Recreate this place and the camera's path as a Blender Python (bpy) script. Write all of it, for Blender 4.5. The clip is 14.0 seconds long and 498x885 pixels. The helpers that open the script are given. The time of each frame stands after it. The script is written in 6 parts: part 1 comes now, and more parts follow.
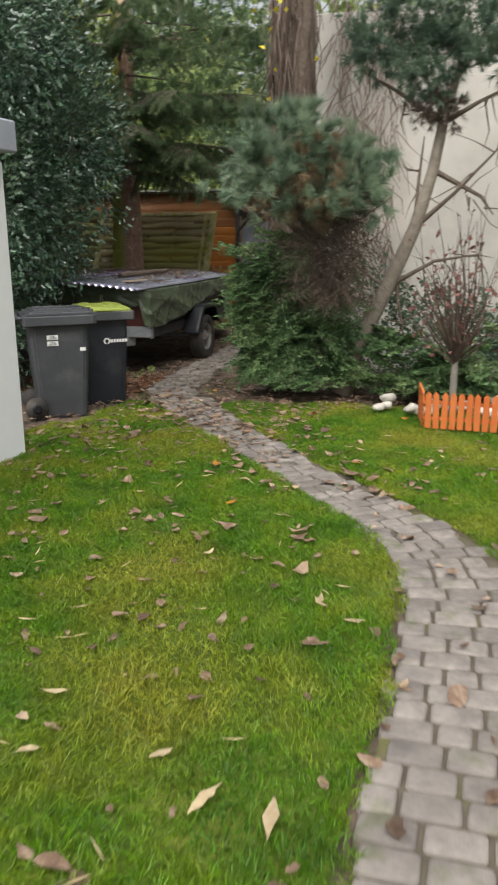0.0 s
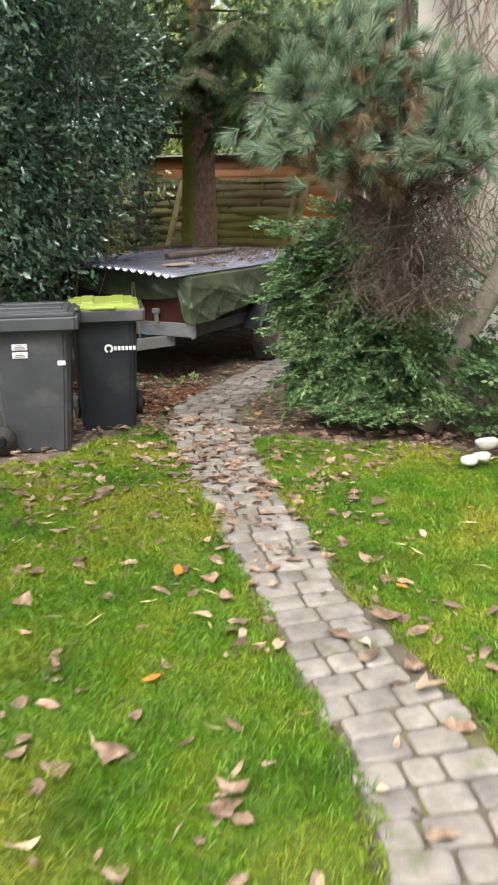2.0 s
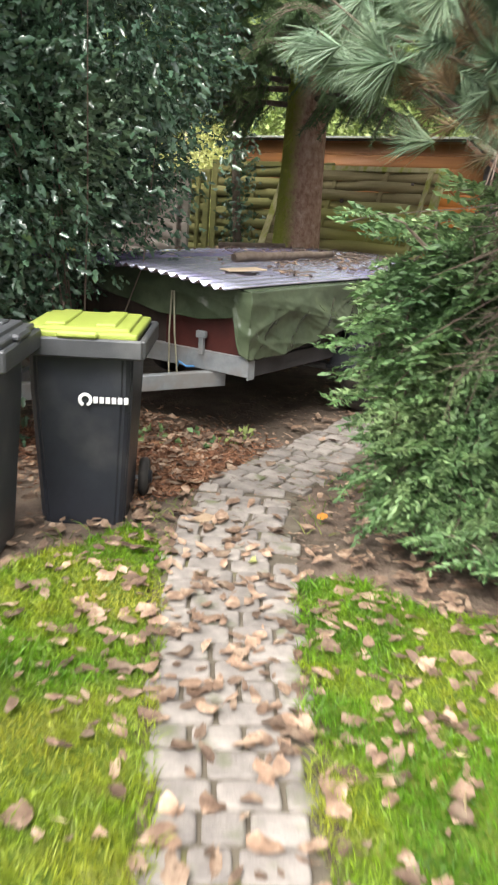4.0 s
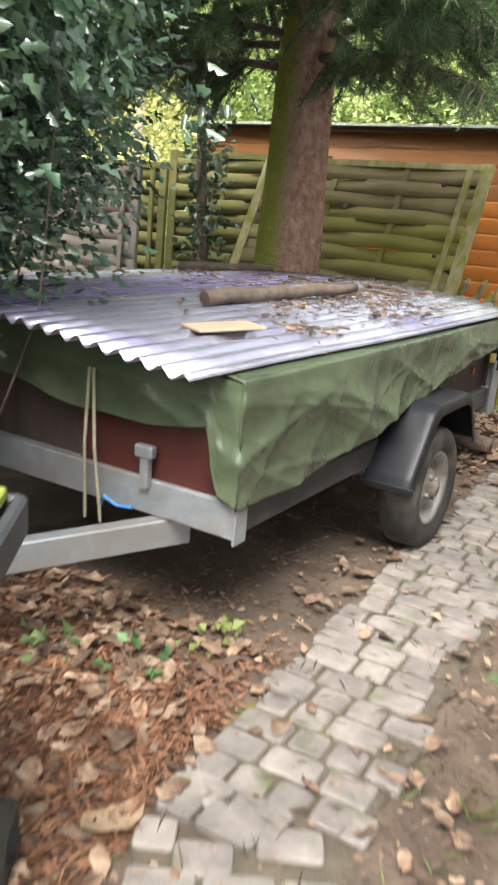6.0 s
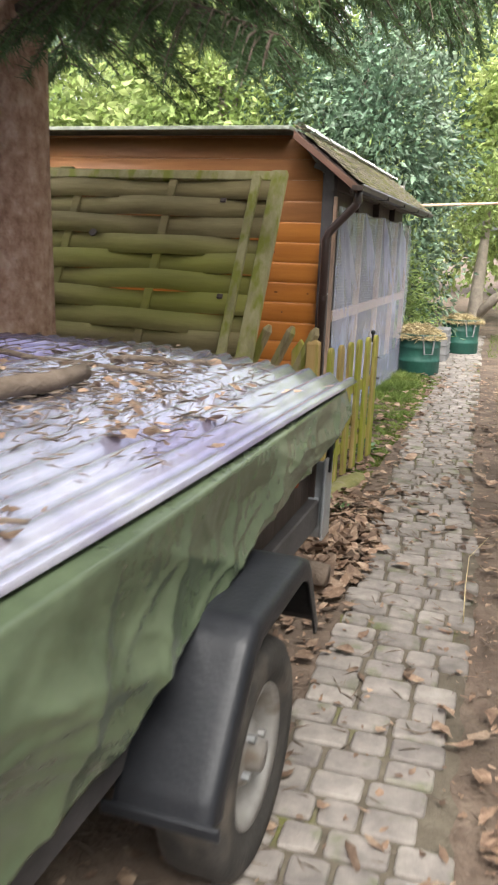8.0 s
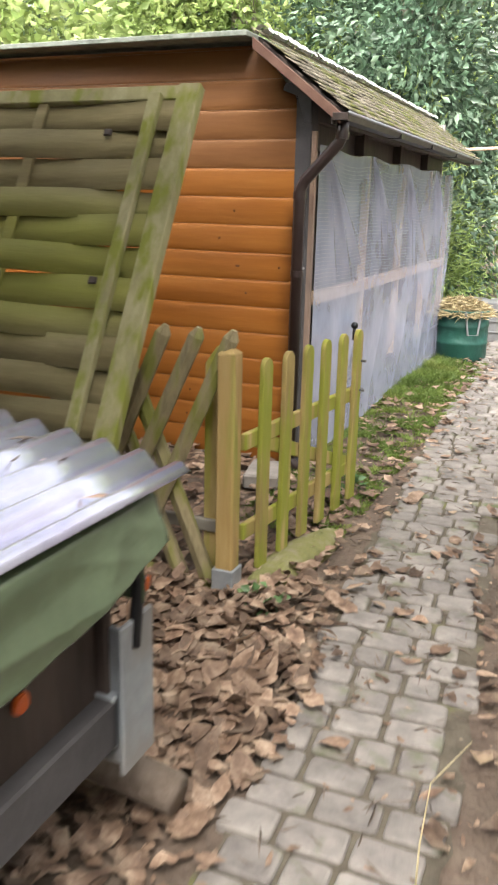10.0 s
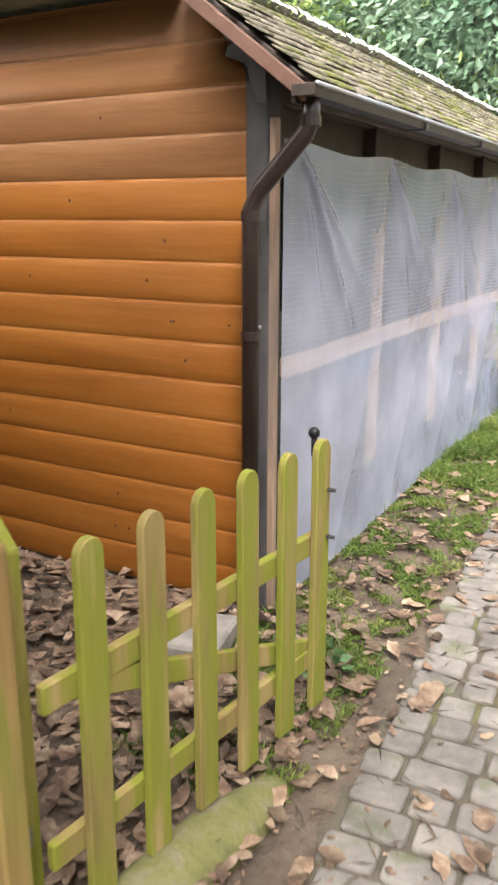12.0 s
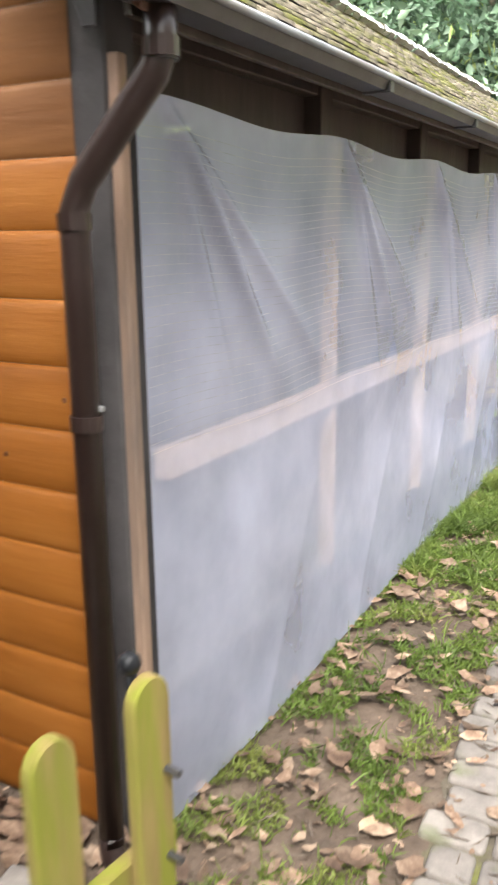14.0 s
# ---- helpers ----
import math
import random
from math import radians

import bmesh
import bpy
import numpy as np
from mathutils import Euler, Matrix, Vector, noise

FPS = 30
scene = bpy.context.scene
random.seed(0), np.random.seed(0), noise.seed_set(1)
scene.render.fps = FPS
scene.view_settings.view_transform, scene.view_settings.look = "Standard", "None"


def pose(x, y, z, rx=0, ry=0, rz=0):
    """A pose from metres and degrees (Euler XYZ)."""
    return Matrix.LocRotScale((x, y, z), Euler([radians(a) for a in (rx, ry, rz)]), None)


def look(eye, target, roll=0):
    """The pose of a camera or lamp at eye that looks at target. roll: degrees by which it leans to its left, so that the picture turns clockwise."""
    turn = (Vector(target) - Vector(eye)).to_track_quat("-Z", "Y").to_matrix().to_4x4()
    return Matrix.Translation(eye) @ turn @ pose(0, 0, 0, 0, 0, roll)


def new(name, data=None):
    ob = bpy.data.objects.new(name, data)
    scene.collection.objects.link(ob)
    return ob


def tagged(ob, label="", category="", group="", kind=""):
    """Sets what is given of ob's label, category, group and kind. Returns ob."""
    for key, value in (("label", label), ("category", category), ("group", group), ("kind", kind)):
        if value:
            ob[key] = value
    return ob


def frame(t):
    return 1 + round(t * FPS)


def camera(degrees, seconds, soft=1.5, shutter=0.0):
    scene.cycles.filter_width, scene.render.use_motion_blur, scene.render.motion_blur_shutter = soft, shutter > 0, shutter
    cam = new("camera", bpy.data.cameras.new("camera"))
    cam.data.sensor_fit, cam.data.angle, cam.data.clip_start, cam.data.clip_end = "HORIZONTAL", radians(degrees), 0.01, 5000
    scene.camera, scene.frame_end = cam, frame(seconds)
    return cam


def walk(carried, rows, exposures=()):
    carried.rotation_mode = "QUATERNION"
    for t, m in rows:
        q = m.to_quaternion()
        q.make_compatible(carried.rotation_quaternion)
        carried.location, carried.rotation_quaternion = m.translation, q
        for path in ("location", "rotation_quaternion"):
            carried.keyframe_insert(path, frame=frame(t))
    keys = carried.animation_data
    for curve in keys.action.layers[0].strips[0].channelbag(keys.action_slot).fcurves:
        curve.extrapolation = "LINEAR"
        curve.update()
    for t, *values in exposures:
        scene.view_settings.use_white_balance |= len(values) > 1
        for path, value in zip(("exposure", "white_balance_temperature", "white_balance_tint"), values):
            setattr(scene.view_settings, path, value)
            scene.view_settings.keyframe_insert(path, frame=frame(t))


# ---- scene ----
LENS = 33.8
cam = camera(LENS, 14.0, 2.1, 0.5)
METRES, EYE, TILT, LEAN, TURN = 14.0, 1.6, 0.0, 0.0, 16.9
ROWS = [
    (0.0, 0.0, 0.0, 0.0, -0.16, -14.62, 0.6),
    (0.5, 0.01, 0.0374, 0.0002, 2.66, -15.16, -0.6),
    (1.0, 0.0222, 0.0771, -0.0001, 3.46, -15.51, 0.42),
    (1.5, 0.0342, 0.1147, -0.0003, 8.21, -15.98, 0.64),
    (2.0, 0.0446, 0.1559, 0.0004, 9.47, -16.59, 0.61),
    (2.5, 0.0507, 0.1998, -0.003, 13.84, -17.13, -0.74),
    (5.0, 0.0004, 0.4166, -0.0101, 18.95, -16.54, -3.27),
    (5.5, -0.0164, 0.4598, -0.0118, 16.47, -16.66, -3.37),
    (6.0, -0.0327, 0.4991, -0.0107, 15.89, -16.22, -4.15),
    (6.5, -0.044, 0.5381, -0.0101, 9.94, -15.85, -3.21),
    (7.0, -0.0491, 0.5731, -0.0098, 5.91, -14.29, -2.88),
    (7.5, -0.0499, 0.6082, -0.0104, 1.08, -13.13, -2.31),
    (10.0, 0.0051, 0.7583, -0.0103, 6.45, -16.3, -1.36),
    (10.5, 0.0143, 0.7907, -0.01, 6.94, -15.9, -1.01),
    (11.0, 0.0191, 0.8228, -0.0094, 8.6, -15.1, -0.95),
    (11.5, 0.0228, 0.8511, -0.0082, 8.14, -14.63, -0.4),
    (12.0, 0.0299, 0.8753, -0.0078, 11.96, -15.25, -0.1),
    (12.5, 0.0343, 0.8968, -0.0086, 13.26, -15.36, 0.13),
    (13.0, 0.0352, 0.9166, -0.0082, 14.46, -15.23, 0.33),
    (13.5, 0.0359, 0.9389, -0.0075, 14.22, -14.53, 0.49),
    (14.0, 0.0364, 0.9641, -0.0088, 12.06, -14.38, 0.6),
]
walk(cam, [(t, pose(0, 0, EYE, TILT, LEAN, TURN) @ pose(METRES * x, METRES * y, METRES * z, 90 + pitch, roll, yaw)) for t, x, y, z, yaw, pitch, roll in ROWS],
     exposures=[(0.0, 0.48), (1.0, 0.82), (2.0, 1.28), (2.7, 1.45), (5.0, 2.05), (6.5, 2.27), (7.5, 2.03), (10.0, 2.32), (10.6, 2.48), (11.5, 2.48), (12.5, 2.62), (14.0, 2.64)])

# ---- world and sun: overcast daylight ----
world = bpy.data.worlds.new("overcast")
scene.world = world
world.use_nodes = True
wn = world.node_tree.nodes
sky = wn.new("ShaderNodeTexSky")
sky.sky_type, sky.sun_disc = "NISHITA", False
sky.sun_elevation, sky.sun_rotation = radians(48), radians(200)
sky.dust_density, sky.air_density = 6.0, 1.0
soften = wn.new("ShaderNodeHueSaturation")
soften.inputs["Saturation"].default_value = 0.2
world.node_tree.links.new(sky.outputs["Color"], soften.inputs["Color"])
world.node_tree.links.new(soften.outputs["Color"], wn["Background"].inputs["Color"])
wn["Background"].inputs["Strength"].default_value = 0.15
sun = new("sun", bpy.data.lights.new("sun", "SUN"))
sun.data.energy, sun.data.angle, sun.data.color = 1.5, radians(25), (1.0, 0.96, 0.9)
sun.matrix_world = look((0, 0, 0), (-0.32, 0.52, -0.9))
scene.view_settings.exposure = 0.0

# ---- materials ----
RNG = np.random.default_rng(7)


def mat(name, cols, scale=8.0, rough=0.8, metal=0.0, bump=0.3, bump_scale=60.0, stretch=(1, 1, 1), island=0.0, rand=0.0,
        spots=None, spot_scale=2.0, spot_at=0.55, spec=0.4, transmit=0.0, dist=0.01, moss_side=None):
    """cols: 2 or 3 colours mixed by noise; spots: a second colour in patches; island/rand: value change by island or object."""
    m = bpy.data.materials.new(name)
    m.use_nodes = True
    n, l = m.node_tree.nodes, m.node_tree.links
    b = n["Principled BSDF"]
    tc = n.new("ShaderNodeTexCoord")
    mp = n.new("ShaderNodeMapping")
    mp.inputs["Scale"].default_value = stretch
    geo = n.new("ShaderNodeNewGeometry")
    l.new(geo.outputs["Position"] if not rand else tc.outputs["Object"], mp.inputs["Vector"])
    if rand:
        oi = n.new("ShaderNodeObjectInfo")
        l.new(tc.outputs["Object"], mp.inputs["Vector"])
        sc = n.new("ShaderNodeMath"); sc.operation = "MULTIPLY"; sc.inputs[1].default_value = 37.0
        l.new(oi.outputs["Random"], sc.inputs[0])
        cx = n.new("ShaderNodeCombineXYZ")
        l.new(sc.outputs[0], cx.inputs[0]); l.new(sc.outputs[0], cx.inputs[2])
        l.new(cx.outputs[0], mp.inputs["Location"])
    nz = n.new("ShaderNodeTexNoise")
    nz.inputs["Scale"].default_value, nz.inputs["Detail"].default_value, nz.inputs["Roughness"].default_value = scale, 6, 0.65
    l.new(mp.outputs[0], nz.inputs["Vector"])
    rp = n.new("ShaderNodeValToRGB")
    rp.color_ramp.elements[0].position, rp.color_ramp.elements[1].position = 0.32, 0.68
    rp.color_ramp.elements[0].color, rp.color_ramp.elements[1].color = (*cols[0], 1), (*cols[-1], 1)
    if len(cols) > 2:
        e = rp.color_ramp.elements.new(0.5)
        e.color = (*cols[1], 1)
    l.new(nz.outputs["Fac"], rp.inputs["Fac"])
    out = rp.outputs["Color"]
    if spots:
        n2 = n.new("ShaderNodeTexNoise")
        n2.inputs["Scale"].default_value, n2.inputs["Detail"].default_value = spot_scale, 5
        l.new(mp.outputs[0], n2.inputs["Vector"])
        r2 = n.new("ShaderNodeValToRGB")
        r2.color_ramp.elements[0].position, r2.color_ramp.elements[1].position = spot_at - 0.08, spot_at + 0.08
        l.new(n2.outputs["Fac"], r2.inputs["Fac"])
        mx = n.new("ShaderNodeMixRGB")
        mx.inputs[2].default_value = (*spots, 1)
        l.new(r2.outputs["Color"], mx.inputs[0]); l.new(out, mx.inputs[1])
        out = mx.outputs[0]
    if moss_side:
        dp = n.new("ShaderNodeVectorMath"); dp.operation = "DOT_PRODUCT"
        dp.inputs[1].default_value = moss_side
        l.new(geo.outputs["Normal"], dp.inputs[0])
        ad = n.new("ShaderNodeMath"); ad.operation = "ADD"
        l.new(dp.outputs["Value"], ad.inputs[0]); l.new(nz.outputs["Fac"], ad.inputs[1])
        r3 = n.new("ShaderNodeMapRange")
        r3.inputs["From Min"].default_value, r3.inputs["From Max"].default_value = 0.30, 0.85
        l.new(ad.outputs[0], r3.inputs["Value"])
        m3 = n.new("ShaderNodeMixRGB")
        m3.inputs[2].default_value = (0.23, 0.25, 0.035, 1)
        l.new(r3.outputs[0], m3.inputs[0]); l.new(out, m3.inputs[1])
        out = m3.outputs[0]
    if island or rand:
        hs = n.new("ShaderNodeHueSaturation")
        mr = n.new("ShaderNodeMapRange")
        k = island or rand
        mr.inputs["To Min"].default_value, mr.inputs["To Max"].default_value = 1 - k, 1 + k
        l.new(geo.outputs["Random Per Island"] if island else oi.outputs["Random"], mr.inputs["Value"])
        l.new(mr.outputs[0], hs.inputs["Value"]); l.new(out, hs.inputs["Color"])
        out = hs.outputs[0]
    l.new(out, b.inputs["Base Color"])
    b.inputs["Roughness"].default_value, b.inputs["Metallic"].default_value = rough, metal
    b.inputs["Specular IOR Level"].default_value = spec
    if bump:
        n3 = n.new("ShaderNodeTexNoise")
        n3.inputs["Scale"].default_value, n3.inputs["Detail"].default_value = bump_scale, 4
        l.new(mp.outputs[0], n3.inputs["Vector"])
        bp = n.new("ShaderNodeBump")
        bp.inputs["Strength"].default_value, bp.inputs["Distance"].default_value = bump, dist
        l.new(n3.outputs["Fac"], bp.inputs["Height"]); l.new(bp.outputs[0], b.inputs["Normal"])
    if transmit:
        tr = n.new("ShaderNodeBsdfTranslucent")
        l.new(out, tr.inputs["Color"])
        ms = n.new("ShaderNodeMixShader")
        ms.inputs[0].default_value = transmit
        l.new(b.outputs[0], ms.inputs[1]); l.new(tr.outputs[0], ms.inputs[2])
        l.new(ms.outputs[0], n["Material Output"].inputs["Surface"])
    return m


M_SOIL = mat("soil", [(0.07, 0.05, 0.037), (0.125, 0.09, 0.067), (0.185, 0.14, 0.105)], 5.0, 0.9, bump=0.7, bump_scale=45, spots=(0.085, 0.064, 0.047), spot_scale=1.6, dist=0.02)
M_TURF = mat("turf", [(0.05, 0.085, 0.006), (0.09, 0.14, 0.01), (0.15, 0.16, 0.02)], 3.5, 0.9, bump=0.8, bump_scale=90, dist=0.02)
M_BLADE = mat("grass_blade", [(0.045, 0.125, 0.004), (0.10, 0.22, 0.006), (0.23, 0.275, 0.016)], 2.6, 0.5, bump=0, island=0.42, transmit=0.3, spots=(0.25, 0.265, 0.026), spot_scale=1.1, spot_at=0.56)
M_WEED = mat("weed_blade", [(0.065, 0.105, 0.018), (0.115, 0.17, 0.03), (0.21, 0.225, 0.06)], 2.0, 0.6, bump=0, island=0.35, transmit=0.25)
M_STAKE = mat("stake_wood", [(0.16, 0.13, 0.07), (0.25, 0.205, 0.115), (0.35, 0.295, 0.19)], 6, 0.9, bump=0.8, bump_scale=24, stretch=(2.5, 2.5, 0.4), spots=(0.17, 0.17, 0.035), spot_scale=6, spot_at=0.55, island=0.15)
M_MULCH = mat("mulch", [(0.10, 0.045, 0.025), (0.19, 0.09, 0.05), (0.30, 0.16, 0.09)], 6, 0.9, bump=0, island=0.4)
M_PAVER = mat("paver", [(0.142, 0.126, 0.115), (0.205, 0.183, 0.164), (0.272, 0.245, 0.218)], 9, 0.85, bump=0.5, bump_scale=140, rand=0.16, spots=(0.11, 0.12, 0.06), spot_scale=7, spot_at=0.66, dist=0.006)
M_PAVER_REST = mat("paver_joined", [(0.142, 0.126, 0.115), (0.205, 0.183, 0.164), (0.272, 0.245, 0.218)], 9, 0.85, bump=0.5, bump_scale=140, island=0.16, spots=(0.11, 0.12, 0.06), spot_scale=7, spot_at=0.66, dist=0.006)
M_DRY = mat("dry_leaf", [(0.085, 0.05, 0.033), (0.20, 0.13, 0.088), (0.38, 0.285, 0.205)], 14, 0.7, bump=0.35, bump_scale=70, island=0.48, transmit=0.12)
M_PALE = mat("pale_leaf", [(0.30, 0.20, 0.12), (0.50, 0.38, 0.26)], 20, 0.65, bump=0.3, bump_scale=90, rand=0.25, transmit=0.12)
M_IVORY = mat("ivory_leaf", [(0.36, 0.27, 0.15), (0.50, 0.41, 0.26)], 40, 0.6, bump=0.3, bump_scale=90, rand=0.15, transmit=0.12)
M_ORANGE_LEAF = mat("orange_leaf", [(0.38, 0.13, 0.02), (0.5, 0.24, 0.03)], 20, 0.6, bump=0.2, bump_scale=90, rand=0.3, transmit=0.15)
M_FENCE = mat("fence_wood", [(0.20, 0.145, 0.05), (0.30, 0.22, 0.08), (0.39, 0.295, 0.13)], 3, 0.85, bump=0.45, bump_scale=12, stretch=(3, 3, 0.4), spots=(0.215, 0.225, 0.028), spot_scale=5.0, spot_at=0.47, island=0.12)
M_POST = mat("post_wood", [(0.21, 0.13, 0.045), (0.31, 0.205, 0.075), (0.38, 0.27, 0.115)], 3, 0.8, bump=0.4, bump_scale=14, stretch=(3, 3, 0.3), spots=(0.20, 0.20, 0.035), spot_scale=4.0, spot_at=0.60)
M_PANELFRAME = mat("panel_frame_wood", [(0.20, 0.18, 0.09), (0.28, 0.255, 0.13), (0.36, 0.325, 0.19)], 3, 0.88, bump=0.45, bump_scale=12, stretch=(3, 3, 0.4), spots=(0.19, 0.20, 0.035), spot_scale=5, spot_at=0.54, island=0.1)
M_PANEL = mat("panel_wood", [(0.13, 0.105, 0.05), (0.19, 0.155, 0.075), (0.28, 0.235, 0.125)], 6, 0.88, bump=0.45, bump_scale=30, stretch=(0.15, 1, 1), spots=(0.195, 0.20, 0.03), spot_scale=1.5, spot_at=0.57, island=0.2)
M_GREYPANEL = mat("grey_wood", [(0.16, 0.145, 0.12), (0.24, 0.22, 0.185)], 6, 0.88, bump=0.45, bump_scale=30, stretch=(0.15, 1, 1), spots=(0.14, 0.15, 0.05), spot_scale=2, spot_at=0.66, island=0.2)
M_GREENPANEL = mat("mossy_panel_wood", [(0.07, 0.072, 0.02), (0.11, 0.108, 0.032), (0.15, 0.14, 0.05)], 4, 0.88, bump=0.45, bump_scale=30, stretch=(0.15, 1, 1), island=0.2)
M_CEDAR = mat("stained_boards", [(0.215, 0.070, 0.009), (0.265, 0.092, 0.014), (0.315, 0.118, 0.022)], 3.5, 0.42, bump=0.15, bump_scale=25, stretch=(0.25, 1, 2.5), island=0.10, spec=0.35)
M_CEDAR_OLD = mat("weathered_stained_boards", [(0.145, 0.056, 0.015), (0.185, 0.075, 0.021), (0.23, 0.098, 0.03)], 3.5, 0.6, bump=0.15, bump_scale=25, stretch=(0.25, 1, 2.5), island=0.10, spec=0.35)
M_DARKWOOD = mat("dark_wood", [(0.032, 0.023, 0.019), (0.07, 0.05, 0.042)], 9, 0.6, bump=0.3, bump_scale=40, stretch=(1, 1, 0.2))
M_PALEWOOD = mat("batten_wood", [(0.40, 0.27, 0.19), (0.54, 0.41, 0.31)], 8, 0.75, bump=0.2, bump_scale=40)
M_STUD = mat("weathered_stud", [(0.20, 0.13, 0.09), (0.32, 0.22, 0.16)], 8, 0.75, bump=0.2, bump_scale=40, stretch=(1, 1, 0.2), spots=(0.12, 0.09, 0.075), spot_scale=5, spot_at=0.55)
M_PIPE = mat("brown_pipe", [(0.018, 0.010, 0.009), (0.03, 0.018, 0.016)], 6, 0.3, bump=0.05, spec=0.5)
M_SHINGLE = mat("roof_shingle", [(0.14, 0.12, 0.085), (0.20, 0.175, 0.13), (0.28, 0.245, 0.19)], 14, 0.95, bump=0.6, bump_scale=120, spots=(0.13, 0.135, 0.035), spot_scale=5, spot_at=0.54, island=0.12)
M_ROOFEDGE = mat("roof_felt", [(0.16, 0.18, 0.14), (0.34, 0.36, 0.31)], 18, 0.9, bump=0.4, bump_scale=60)
M_RIDGE = mat("ridge_cap_pale", [(0.55, 0.55, 0.52), (0.72, 0.72, 0.69)], 20, 0.8, bump=0.3, bump_scale=60)
M_GUTTER = mat("gutter_metal", [(0.045, 0.043, 0.045), (0.085, 0.082, 0.085)], 8, 0.4, 0.3, bump=0.05)
M_CARCASS = mat("shed_inside", [(0.20, 0.18, 0.17), (0.30, 0.28, 0.26)], 4, 0.9, bump=0.2)
M_GALV = mat("galvanised_steel", [(0.24, 0.26, 0.275), (0.35, 0.37, 0.385)], 12, 0.5, 0.5, bump=0.1, bump_scale=60, spots=(0.28, 0.27, 0.26), spot_scale=5)
M_SHEET = mat("corrugated_sheet", [(0.44, 0.44, 0.56), (0.64, 0.64, 0.75)], 3, 0.24, 0.75, bump=0.10, bump_scale=26, spots=(0.36, 0.33, 0.50), spot_scale=1.6, spot_at=0.60)
M_PURPLE = mat("violet_sheet", [(0.27, 0.23, 0.44), (0.38, 0.34, 0.56)], 3, 0.25, 0.6, bump=0.08, bump_scale=30, spots=(0.30, 0.27, 0.36), spot_scale=2.5, spot_at=0.6)
# the tarpaulin's paler spots are sky highlights put into the colour
M_TARP = mat("green_tarpaulin", [(0.046, 0.063, 0.036), (0.08, 0.105, 0.06)], 4, 0.24, bump=0.45, bump_scale=5, dist=0.035, spots=(0.10, 0.128, 0.075), spot_scale=2.4, spot_at=0.62, spec=0.7)
M_REDBOARD = mat("dark_red_board", [(0.042, 0.009, 0.007), (0.07, 0.016, 0.012)], 6, 0.6, bump=0.1)
M_BLACK = mat("black_plastic", [(0.009, 0.010, 0.012), (0.016, 0.017, 0.02)], 8, 0.4, bump=0.12, bump_scale=90, spec=0.25, spots=(0.016, 0.016, 0.018), spot_scale=4, spot_at=0.7)
M_BINBLACK = mat("navy_black_plastic", [(0.016, 0.018, 0.024), (0.025, 0.028, 0.036)], 5, 0.4, bump=0.1, bump_scale=120, spots=(0.045, 0.046, 0.05), spot_scale=3, spot_at=0.64)
M_BINGREY = mat("grey_plastic", [(0.04, 0.042, 0.046), (0.062, 0.065, 0.07)], 5, 0.45, bump=0.1, bump_scale=120, spots=(0.10, 0.10, 0.10), spot_scale=3, spot_at=0.66)
M_LIME = mat("lime_plastic", [(0.24, 0.29, 0.05), (0.29, 0.345, 0.075)], 4, 0.45, bump=0.05)
M_RUBBER = mat("rubber", [(0.022, 0.021, 0.02), (0.05, 0.045, 0.04)], 10, 0.8, bump=0.3, bump_scale=60, spots=(0.10, 0.085, 0.07), spot_scale=5, spot_at=0.6)
M_SKIRTBOARD = mat("grey_board", [(0.04, 0.037, 0.038), (0.068, 0.063, 0.064)], 5, 0.8, bump=0.2)
M_RIM = mat("dusty_rim", [(0.24, 0.23, 0.22), (0.34, 0.33, 0.31)], 10, 0.5, 0.4, bump=0.1, spots=(0.16, 0.13, 0.10), spot_scale=8, spot_at=0.6)
M_REDLENS = mat("orange_lens", [(0.55, 0.10, 0.02), (0.62, 0.14, 0.03)], 10, 0.25, bump=0)
M_WHITE = mat("white_print", [(0.75, 0.75, 0.73), (0.82, 0.82, 0.80)], 30, 0.6, bump=0)
M_RENDER = mat("white_render", [(0.43, 0.41, 0.365), (0.54, 0.52, 0.47)], 1.8, 0.9, bump=0.3, bump_scale=120, spots=(0.56, 0.53, 0.46), spot_scale=0.9, spot_at=0.62)
M_FASCIA = mat("fascia_grey", [(0.34, 0.36, 0.42), (0.44, 0.46, 0.52)], 3, 0.6, bump=0.05)
M_WHITEWALL = mat("white_painted_wall", [(0.84, 0.85, 0.86), (0.90, 0.90, 0.90)], 2, 0.7, bump=0.15, bump_scale=100, spots=(0.66, 0.70, 0.55), spot_scale=1.5, spot_at=0.78)
M_BARK = mat("spruce_bark", [(0.25, 0.14, 0.092), (0.40, 0.255, 0.18), (0.54, 0.395, 0.305)], 18, 0.95, bump=1.0, bump_scale=34, stretch=(1, 1, 0.7), dist=0.035, moss_side=(-0.85, -0.25, 0))
M_TWIG = mat("twig_bark", [(0.10, 0.075, 0.055), (0.18, 0.14, 0.11)], 20, 0.9, bump=0.5, bump_scale=80)
M_GREYBARK = mat("grey_bark", [(0.19, 0.16, 0.13), (0.30, 0.26, 0.21)], 14, 0.9, bump=0.6, bump_scale=60)
M_DEADTWIG = mat("vine_twig", [(0.05, 0.036, 0.027), (0.11, 0.08, 0.06)], 10, 0.9, bump=0.3, island=0.3)
M_VINE = mat("vine_stem", [(0.15, 0.11, 0.09), (0.28, 0.215, 0.18)], 10, 0.9, bump=0.3, island=0.3)
M_KNOT = mat("wood_knot", [(0.09, 0.03, 0.010), (0.14, 0.05, 0.016)], 20, 0.7, bump=0)
M_VERGE = mat("brown_verge", [(0.11, 0.055, 0.038), (0.16, 0.085, 0.06)], 8, 0.7, bump=0.2)
